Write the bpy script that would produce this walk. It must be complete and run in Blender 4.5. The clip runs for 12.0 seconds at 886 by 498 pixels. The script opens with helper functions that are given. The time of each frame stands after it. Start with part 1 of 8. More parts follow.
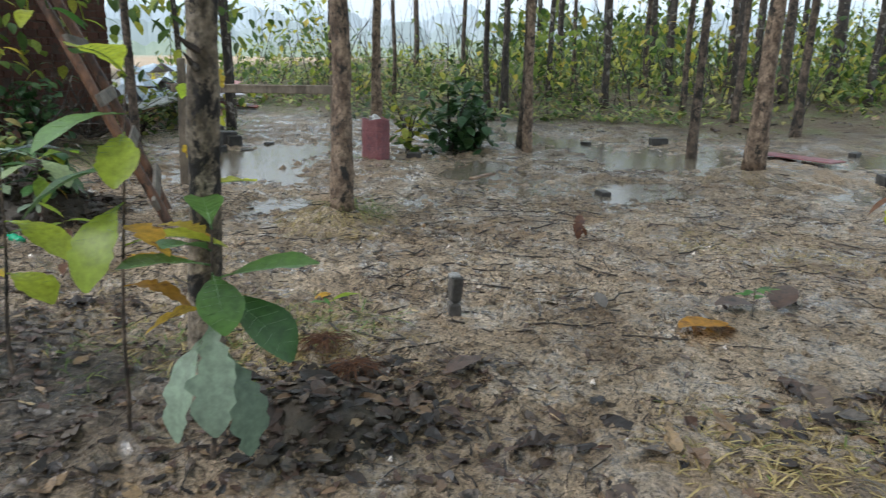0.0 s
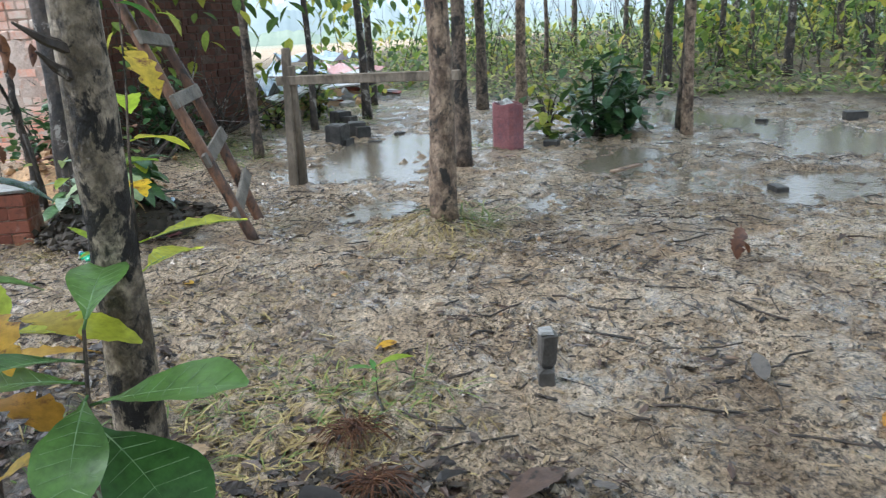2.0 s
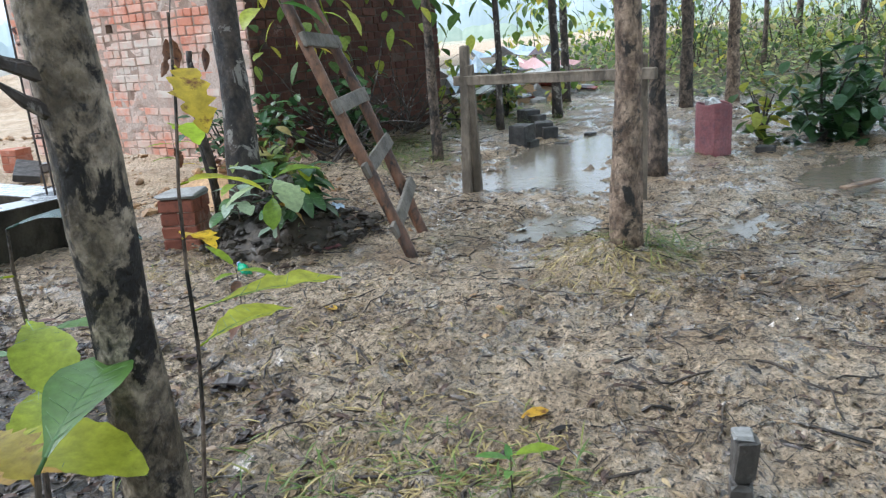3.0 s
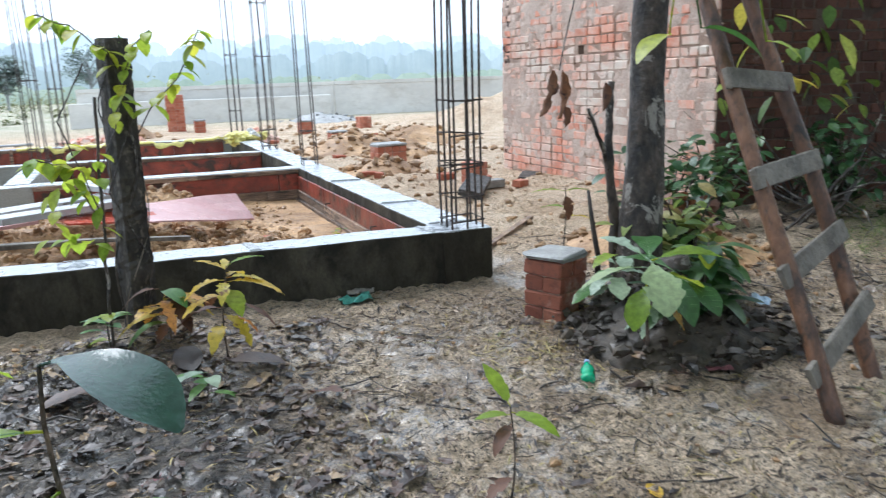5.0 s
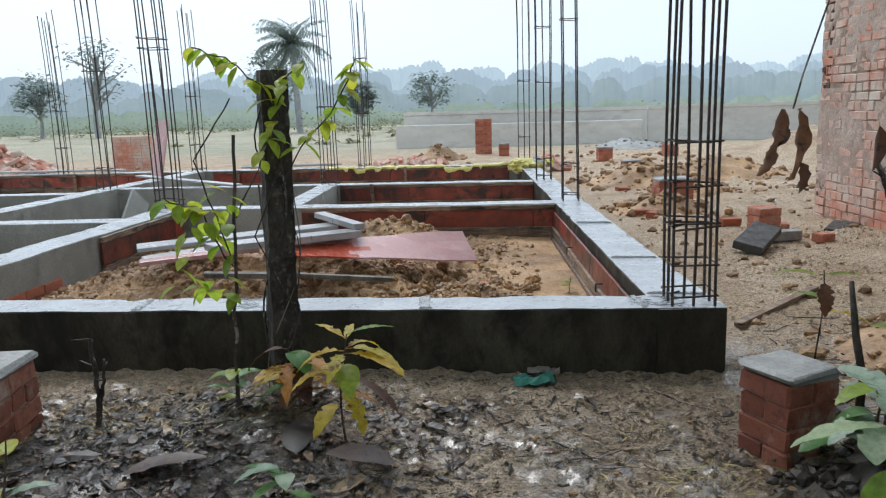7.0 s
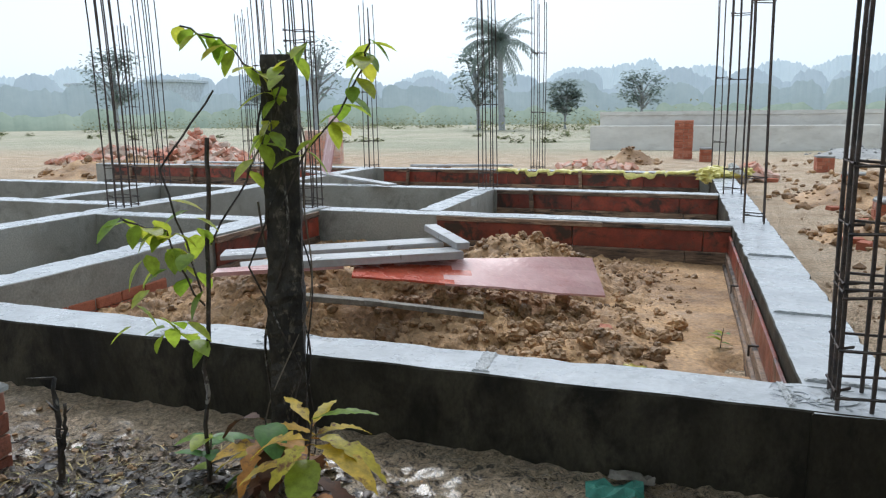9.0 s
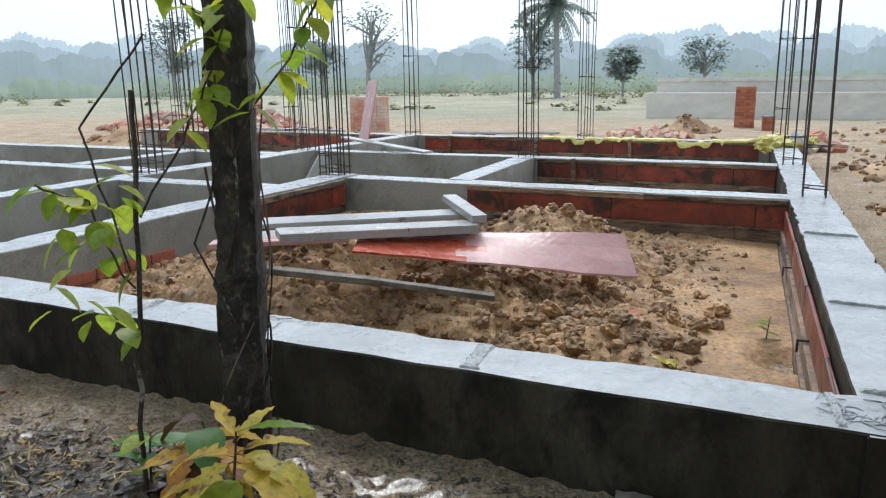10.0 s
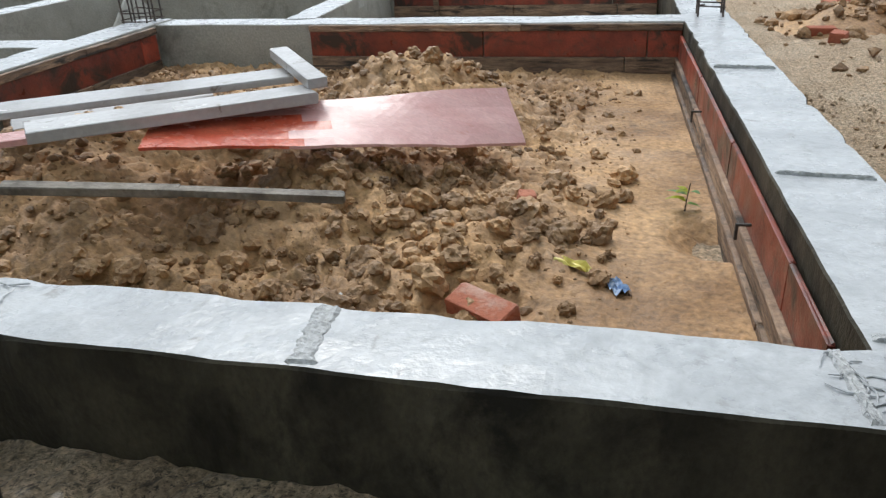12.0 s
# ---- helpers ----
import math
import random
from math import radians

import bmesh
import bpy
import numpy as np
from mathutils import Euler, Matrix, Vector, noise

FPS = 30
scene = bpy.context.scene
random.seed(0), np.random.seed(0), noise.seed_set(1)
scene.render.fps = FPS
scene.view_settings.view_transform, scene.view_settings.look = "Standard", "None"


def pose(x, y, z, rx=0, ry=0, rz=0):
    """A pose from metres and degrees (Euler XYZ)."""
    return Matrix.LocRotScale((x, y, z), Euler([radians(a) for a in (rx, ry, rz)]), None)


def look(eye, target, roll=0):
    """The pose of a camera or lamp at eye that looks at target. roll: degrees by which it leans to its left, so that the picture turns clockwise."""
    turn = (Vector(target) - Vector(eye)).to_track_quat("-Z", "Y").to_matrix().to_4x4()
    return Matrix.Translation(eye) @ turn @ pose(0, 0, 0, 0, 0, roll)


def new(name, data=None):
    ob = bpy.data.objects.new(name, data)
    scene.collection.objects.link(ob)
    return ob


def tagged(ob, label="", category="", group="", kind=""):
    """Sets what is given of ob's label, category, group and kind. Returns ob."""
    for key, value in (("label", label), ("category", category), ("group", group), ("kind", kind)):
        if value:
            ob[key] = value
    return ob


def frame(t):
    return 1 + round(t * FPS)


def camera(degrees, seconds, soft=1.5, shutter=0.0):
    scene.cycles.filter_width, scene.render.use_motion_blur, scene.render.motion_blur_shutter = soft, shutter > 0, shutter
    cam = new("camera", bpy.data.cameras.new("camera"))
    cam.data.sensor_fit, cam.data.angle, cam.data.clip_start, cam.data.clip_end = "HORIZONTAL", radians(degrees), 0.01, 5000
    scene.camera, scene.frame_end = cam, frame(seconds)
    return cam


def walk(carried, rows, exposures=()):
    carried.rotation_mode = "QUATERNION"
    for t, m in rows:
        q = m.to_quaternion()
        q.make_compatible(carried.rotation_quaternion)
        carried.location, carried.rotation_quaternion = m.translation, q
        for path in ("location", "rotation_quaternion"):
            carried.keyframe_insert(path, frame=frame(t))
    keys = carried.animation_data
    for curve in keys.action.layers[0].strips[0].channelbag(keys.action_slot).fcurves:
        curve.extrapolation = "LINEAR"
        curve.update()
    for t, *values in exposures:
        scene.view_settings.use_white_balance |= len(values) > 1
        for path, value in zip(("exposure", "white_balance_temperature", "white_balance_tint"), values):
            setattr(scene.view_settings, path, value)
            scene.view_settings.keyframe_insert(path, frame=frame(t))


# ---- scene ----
cam = camera(60.7, 12.0, soft=1.2, shutter=0.15)
PATH = [
    (0, (-4.62, -4.912, 1.209), (-2.695, -4.706, 0.705), 0.9),
    (0.5, (-4.337, -5.027, 1.223), (-2.405, -5.077, 0.71), 1.7),
    (1, (-4.083, -5.121, 1.203), (-2.153, -4.994, 0.694), -0.7),
    (1.5, (-3.877, -5.162, 1.203), (-1.996, -4.753, 0.663), -3.0),
    (2, (-3.619, -5.081, 1.203), (-1.805, -4.447, 0.648), -2.7),
    (2.5, (-3.339, -5.031, 1.231), (-1.639, -4.138, 0.673), -3.6),
    (2.7, (-3.213, -5.019, 1.215), (-1.563, -4.031, 0.665), -3.9),
    (4.3, (-2.255, -4.633, 1.238), (-1.035, -3.133, 0.728), -3.5),
    (4.5, (-2.112, -4.612, 1.252), (-1.04, -2.995, 0.766), -2.9),
    (5, (-1.88, -4.415, 1.278), (-1.237, -2.573, 0.84), -1.9),
    (5.5, (-1.704, -4.168, 1.29), (-1.448, -2.226, 0.885), -1.1),
    (6, (-1.461, -4.01, 1.315), (-1.475, -2.048, 0.927), -1.0),
    (6.5, (-1.206, -3.897, 1.356), (-1.327, -1.936, 0.98), -1.3),
    (7, (-1.078, -3.695, 1.32), (-1.244, -1.734, 0.963), -1.6),
    (7.5, (-0.958, -3.43, 1.328), (-1.303, -1.489, 0.991), -3.2),
    (7.7, (-0.899, -3.342, 1.325), (-1.333, -1.417, 0.996), -3.5),
    (9.3, (-0.625, -2.498, 1.31), (-1.336, -0.665, 0.944), -0.6),
    (9.5, (-0.61, -2.412, 1.3), (-1.343, -0.591, 0.916), -0.9),
    (10, (-0.586, -2.158, 1.261), (-1.397, -0.381, 0.831), -0.6),
    (10.5, (-0.682, -1.921, 1.262), (-1.464, -0.136, 0.814), 0.6),
    (11, (-0.876, -1.669, 1.298), (-1.507, 0.166, 0.813), 0.9),
    (11.5, (-0.882, -1.478, 1.259), (-1.448, 0.32, 0.592), -1.3),
    (12, (-0.842, -1.192, 1.223), (-1.31, 0.552, 0.363), -2.9),
]
walk(cam, [(t, look(eye, target, roll)) for t, eye, target, roll in PATH],
     [(0.0, 0.42, 6050, 10), (0.6, 0.76, 5800, 10), (2.7, 0.94, 5700, 10), (4.3, 0.78, 5600, 10), (5.0, 0.86, 5700, 10), (5.6, 0.48, 5900, 10), (6.2, 0.22, 6000, 10), (7.0, 0.1, 6000, 10), (10.5, 0.26, 6100, 10), (12.0, 0.36, 6350, 10)])

# ---- light ----
world = bpy.data.worlds.new("overcast_sky")
scene.world = world
world.use_nodes = True
wn = world.node_tree
sky = wn.nodes.new("ShaderNodeTexSky")
sky.sky_type = "NISHITA"
sky.sun_disc = False
sky.sun_elevation = radians(48)
sky.sun_rotation = radians(-25)
sky.air_density = 1.0
sky.dust_density = 4.0
sky.ozone_density = 1.0
pale = wn.nodes.new("ShaderNodeHueSaturation")
pale.inputs["Saturation"].default_value = 0.35
wn.links.new(sky.outputs[0], pale.inputs["Color"])
cloud = wn.nodes.new("ShaderNodeMix")
cloud.data_type = "RGBA"
cloud.inputs[0].default_value = 0.78
cloud.inputs[7].default_value = (5.75, 6.5, 7.0, 1)
wn.links.new(pale.outputs[0], cloud.inputs[6])
wn.links.new(cloud.outputs[2], wn.nodes["Background"].inputs[0])
wn.nodes["Background"].inputs[1].default_value = 0.15

sun = new("sun", bpy.data.lights.new("sun", "SUN"))
sun.data.energy = 1.5
sun.data.angle = radians(25)
sun.data.color = (1.0, 0.97, 0.92)
sun.matrix_world = look((0, 0, 30), (12.0, -26.0, -8.0))


# ---- materials ----
def ramp(nt, fac, stops):
    r = nt.nodes.new("ShaderNodeValToRGB")
    while len(r.color_ramp.elements) < len(stops):
        r.color_ramp.elements.new(0.5)
    for e, (p, c) in zip(r.color_ramp.elements, stops):
        e.position, e.color = p, (*c, 1)
    nt.links.new(fac, r.inputs[0])
    return r.outputs[0]


def tex(nt, vec, scale, detail=6, rough=0.6, dist=0.0):
    n = nt.nodes.new("ShaderNodeTexNoise")
    n.inputs["Scale"].default_value = scale
    n.inputs["Detail"].default_value = detail
    n.inputs["Roughness"].default_value = rough
    n.inputs["Distortion"].default_value = dist
    nt.links.new(vec, n.inputs["Vector"])
    return n.outputs["Fac"]


def mixed(nt, fac, a, b, kind="MIX"):
    m = nt.nodes.new("ShaderNodeMix")
    m.data_type, m.blend_type = "RGBA", kind
    for src, sock in ((fac, m.inputs[0]), (a, m.inputs[6]), (b, m.inputs[7])):
        if isinstance(src, (int, float)):
            sock.default_value = src
        elif isinstance(src, tuple):
            sock.default_value = (*src, 1)
        else:
            nt.links.new(src, sock)
    return m.outputs[2]


def math_node(nt, op, a, b=0.0, clamp=False):
    m = nt.nodes.new("ShaderNodeMath")
    m.operation, m.use_clamp = op, clamp
    for src, sock in ((a, m.inputs[0]), (b, m.inputs[1])):
        if isinstance(src, (int, float)):
            sock.default_value = src
        else:
            nt.links.new(src, sock)
    return m.outputs[0]


def spread(nt, fac, lo, hi, to_lo=0.0, to_hi=1.0):
    m = nt.nodes.new("ShaderNodeMapRange")
    for k, v in zip((1, 2, 3, 4), (lo, hi, to_lo, to_hi)):
        m.inputs[k].default_value = v
    nt.links.new(fac, m.inputs[0])
    return m.outputs[0]


def start_material(name):
    m = bpy.data.materials.new(name)
    m.use_nodes = True
    nt = m.node_tree
    return m, nt, nt.nodes["Principled BSDF"]


def bumped(nt, bsdf, heights, strength, distance=0.01):
    b = nt.nodes.new("ShaderNodeBump")
    b.inputs["Strength"].default_value = strength
    b.inputs["Distance"].default_value = distance
    nt.links.new(heights, b.inputs["Height"])
    nt.links.new(b.outputs[0], bsdf.inputs["Normal"])


def surf(name, c1, c2, c3=None, scale=4.0, stretch=(1, 1, 1), rough=(0.5, 0.85), bump=0.4, grain=60.0, metal=0.0,
         per_object=0.0, per_island=0.0, glow_through=0.0, spec=0.5, world_space=True, stain=0.45, speck=(0.72, 1.2), patch=None):
    """Two blended colours at a large scale, a third in specks and stains, grain in relief and gloss."""
    m, nt, bsdf = start_material(name)
    if world_space:
        vec = nt.nodes.new("ShaderNodeNewGeometry").outputs["Position"]
    else:
        vec = nt.nodes.new("ShaderNodeTexCoord").outputs["Object"]
    mp = nt.nodes.new("ShaderNodeMapping")
    mp.inputs["Scale"].default_value = stretch
    nt.links.new(vec, mp.inputs[0])
    vec = mp.outputs[0]
    big, small = tex(nt, vec, scale), tex(nt, vec, grain, 4)
    col = ramp(nt, big, [(0.40, c1), (0.60, c2)])
    if c3:
        spots = tex(nt, vec, scale * 3.1, 8, 0.7, 0.4)
        col = mixed(nt, spread(nt, spots, stain, stain + 0.22), col, c3)
    col = mixed(nt, 1.0, col, ramp(nt, small, [(0.25, (speck[0],) * 3), (0.75, (speck[1],) * 3)]), "MULTIPLY")
    if patch:
        tone, size, lo, hi = patch
        col = mixed(nt, spread(nt, tex(nt, vec, size, 9, 0.68, 0.5), lo, hi), col, tone)
    if per_object:
        rnd = nt.nodes.new("ShaderNodeObjectInfo").outputs["Random"]
        hs = nt.nodes.new("ShaderNodeHueSaturation")
        nt.links.new(spread(nt, rnd, 0, 1, 1 - per_object, 1 + per_object), hs.inputs["Value"])
        nt.links.new(col, hs.inputs["Color"])
        col = hs.outputs[0]
    if per_island:
        rnd = nt.nodes.new("ShaderNodeNewGeometry").outputs["Random Per Island"]
        hs = nt.nodes.new("ShaderNodeHueSaturation")
        nt.links.new(spread(nt, rnd, 0, 1, 1 - per_island, 1 + per_island), hs.inputs["Value"])
        nt.links.new(col, hs.inputs["Color"])
        col = hs.outputs[0]
    nt.links.new(col, bsdf.inputs["Base Color"])
    nt.links.new(spread(nt, tex(nt, vec, scale * 2.3), 0.3, 0.7, *rough), bsdf.inputs["Roughness"])
    bsdf.inputs["Metallic"].default_value = metal
    bsdf.inputs["Specular IOR Level"].default_value = spec
    if bump:
        both = math_node(nt, "ADD", small, math_node(nt, "MULTIPLY", tex(nt, vec, grain / 6, 5), 1.5))
        bumped(nt, bsdf, both, bump)
    if glow_through:
        leafy(nt, bsdf, col, glow_through)
    return m


def leafy(nt, bsdf, col, share):
    tr = nt.nodes.new("ShaderNodeBsdfTranslucent")
    nt.links.new(col, tr.inputs["Color"])
    mx = nt.nodes.new("ShaderNodeMixShader")
    mx.inputs[0].default_value = share
    nt.links.new(bsdf.outputs[0], mx.inputs[1])
    nt.links.new(tr.outputs[0], mx.inputs[2])
    nt.links.new(mx.outputs[0], nt.nodes["Material Output"].inputs[0])


def leaf_material(name, stops, rough=0.4, share=0.35, mottled=None, spec=0.5):
    """Leaves, each of its own shade between the given ones."""
    m, nt, bsdf = start_material(name)
    geo = nt.nodes.new("ShaderNodeNewGeometry")
    own = nt.nodes.new("ShaderNodeObjectInfo").outputs["Random"]
    col = ramp(nt, math_node(nt, "FRACT", math_node(nt, "ADD", own, geo.outputs["Random Per Island"])), stops)
    spot = tex(nt, geo.outputs["Position"], 35, 5, 0.65)
    col = mixed(nt, 1.0, col, ramp(nt, spot, [(0.3, (0.65, 0.65, 0.65)), (0.7, (1.25, 1.25, 1.2))]), "MULTIPLY")
    if mottled:
        col = mixed(nt, spread(nt, tex(nt, geo.outputs["Position"], 22, 6, 0.7), 0.54, 0.64), col, mottled)
    nt.links.new(col, bsdf.inputs["Base Color"])
    bsdf.inputs["Roughness"].default_value = rough
    bsdf.inputs["Specular IOR Level"].default_value = spec
    bumped(nt, bsdf, tex(nt, geo.outputs["Position"], 90, 3), 0.25, 0.004)
    leafy(nt, bsdf, col, share)
    return m


def ground_material():
    m, nt, bsdf = start_material("wet_ground")
    pos = nt.nodes.new("ShaderNodeNewGeometry").outputs["Position"]
    sep = nt.nodes.new("ShaderNodeSeparateXYZ")
    nt.links.new(pos, sep.inputs[0])
    x, y = sep.outputs[0], sep.outputs[1]
    wob = math_node(nt, "MULTIPLY", math_node(nt, "SUBTRACT", tex(nt, pos, 0.9, 6), 0.5), 2.4)
    mud = ramp(nt, tex(nt, pos, 2.2, 8, 0.65), [(0.32, (0.23, 0.16, 0.10)), (0.5, (0.49, 0.37, 0.25)), (0.68, (0.66, 0.52, 0.375))])
    dark = spread(nt, tex(nt, pos, 24.0, 9, 0.74, 0.8), 0.53, 0.59)
    mud = mixed(nt, dark, mud, (0.07, 0.05, 0.034))
    mud = mixed(nt, spread(nt, tex(nt, pos, 70.0, 5, 0.7, 1.2), 0.56, 0.60), mud, (0.045, 0.034, 0.025))
    mud = mixed(nt, spread(nt, tex(nt, pos, 48.0, 5, 0.7, 0.9), 0.65, 0.69), mud, (0.60, 0.47, 0.31))
    mud = mixed(nt, spread(nt, tex(nt, pos, 0.8, 4), 0.56, 0.72), mud, (0.43, 0.29, 0.17))
    sand = ramp(nt, tex(nt, pos, 1.6, 8, 0.65), [(0.3, (0.40, 0.27, 0.165)), (0.5, (0.55, 0.41, 0.275)), (0.7, (0.66, 0.53, 0.39))])
    sand = mixed(nt, spread(nt, tex(nt, pos, 6.0, 8, 0.7), 0.58, 0.7), sand, (0.27, 0.19, 0.125))
    meadow = ramp(nt, tex(nt, pos, 0.12, 10, 0.7), [(0.3, (0.33, 0.33, 0.22)), (0.45, (0.50, 0.45, 0.33)), (0.56, (0.36, 0.355, 0.245)), (0.7, (0.55, 0.48, 0.36))])
    moss = ramp(nt, tex(nt, pos, 1.1, 8, 0.7), [(0.35, (0.07, 0.05, 0.033)), (0.5, (0.15, 0.115, 0.07)), (0.62, (0.12, 0.13, 0.055)), (0.72, (0.27, 0.21, 0.13))])
    mud = mixed(nt, math_node(nt, "MULTIPLY", spread(nt, tex(nt, pos, 0.45, 5, 0.6), 0.50, 0.62), 0.5), mud, ramp(nt, tex(nt, pos, 5.0, 8, 0.7), [(0.35, (0.12, 0.082, 0.05)), (0.65, (0.30, 0.21, 0.135))]))
    # sandy building ground begins beyond a wavering line along the foundation
    edge = math_node(nt, "ADD", math_node(nt, "ADD", y, wob), math_node(nt, "MULTIPLY", math_node(nt, "ABSOLUTE", math_node(nt, "ADD", x, 0.9)), 0.32))
    yard = math_node(nt, "MAXIMUM", spread(nt, y, 1.0, 3.0), spread(nt, x, 3.0, 1.5))
    sandy = math_node(nt, "MULTIPLY", spread(nt, edge, 0.0, 1.3), yard)
    col = mixed(nt, sandy, mud, sand)
    far = math_node(nt, "ADD", math_node(nt, "SUBTRACT", y, math_node(nt, "MULTIPLY", x, 0.12)), math_node(nt, "MULTIPLY", wob, 2.5))
    col = mixed(nt, spread(nt, far, 19, 27), col, meadow)
    wood = math_node(nt, "ADD", math_node(nt, "SUBTRACT", x, math_node(nt, "MULTIPLY", y, 0.35)), math_node(nt, "MULTIPLY", wob, 2.0))
    col = mixed(nt, math_node(nt, "MULTIPLY", spread(nt, wood, 8.0, 11.5), spread(nt, y, 14.0, 8.0)), col, moss)
    # dark leaf mould between the path and the foundation
    mx = math_node(nt, "DIVIDE", math_node(nt, "ADD", x, 2.5), 1.05)
    my = math_node(nt, "DIVIDE", math_node(nt, "ADD", y, 2.1), 1.9)
    patch = math_node(nt, "ADD", math_node(nt, "ADD", math_node(nt, "MULTIPLY", mx, mx), math_node(nt, "MULTIPLY", my, my)), math_node(nt, "MULTIPLY", wob, 0.45))
    # The lighter mould tones carry part of the litter's wet sky sheen.
    mould = ramp(nt, tex(nt, pos, 16, 6, 0.7), [(0.38, (0.022, 0.018, 0.015)), (0.53, (0.10, 0.08, 0.062)), (0.67, (0.27, 0.22, 0.17))])
    rotten = spread(nt, patch, 1.15, 0.55)
    col = mixed(nt, rotten, col, mould)
    fine = tex(nt, pos, 55, 6, 0.7)
    col = mixed(nt, 1.0, col, ramp(nt, fine, [(0.32, (0.36, 0.36, 0.36)), (0.68, (1.62, 1.62, 1.62))]), "MULTIPLY")
    nt.links.new(col, bsdf.inputs["Base Color"])
    wet = tex(nt, pos, 2.9, 6, 0.6)
    damp = spread(nt, wet, 0.40, 0.56, 0.6, 0.27)
    dry = spread(nt, math_node(nt, "MAXIMUM", sandy, spread(nt, wood, 9.0, 12.0)), 0, 1, 0, 1)
    mixr = nt.nodes.new("ShaderNodeMix")
    nt.links.new(dry, mixr.inputs[0])
    nt.links.new(damp, mixr.inputs[2])
    mixr.inputs[3].default_value = 0.85
    nt.links.new(mixr.outputs[0], bsdf.inputs["Roughness"])
    both = math_node(nt, "ADD", fine, math_node(nt, "MULTIPLY", tex(nt, pos, 14, 6, 0.65), 2.0))
    bumped(nt, bsdf, both, 1.0, 0.035)
    film = math_node(nt, "MULTIPLY", spread(nt, wet, 0.46, 0.56), spread(nt, dry, 1.0, 0.0))
    film = math_node(nt, "MULTIPLY", film, spread(nt, rotten, 0.0, 1.0, 1.0, 0.45))
    nt.links.new(film, bsdf.inputs["Coat Weight"])
    bsdf.inputs["Coat Roughness"].default_value = 0.2
    ripple = nt.nodes.new("ShaderNodeBump")
    ripple.inputs["Strength"].default_value = 0.4
    ripple.inputs["Distance"].default_value = 0.012
    nt.links.new(tex(nt, pos, 11, 4, 0.6), ripple.inputs["Height"])
    nt.links.new(ripple.outputs[0], bsdf.inputs["Coat Normal"])
    return m


def brick_material(name, reds, smear, dim=1.0):
    m, nt, bsdf = start_material(name)
    geo = nt.nodes.new("ShaderNodeNewGeometry")
    pos = geo.outputs["Position"]
    rnd = nt.nodes.new("ShaderNodeObjectInfo").outputs["Random"]
    pick = math_node(nt, "FRACT", math_node(nt, "ADD", rnd, geo.outputs["Random Per Island"]))
    col = ramp(nt, pick, [(0.0, reds[0]), (0.5, reds[1]), (1.0, reds[2])])
    col = mixed(nt, spread(nt, tex(nt, pos, 28, 6, 0.7), 0.5, 0.75), col, reds[3])
    col = mixed(nt, spread(nt, tex(nt, pos, 1.7, 9, 0.72), 0.46 - smear, 0.66 - smear), col, (0.62, 0.53, 0.45))
    nt.links.new(col, bsdf.inputs["Base Color"])
    bsdf.inputs["Roughness"].default_value = 0.85
    bumped(nt, bsdf, math_node(nt, "ADD", tex(nt, pos, 90, 5), tex(nt, pos, 18, 5)), 0.6, 0.008)
    return m


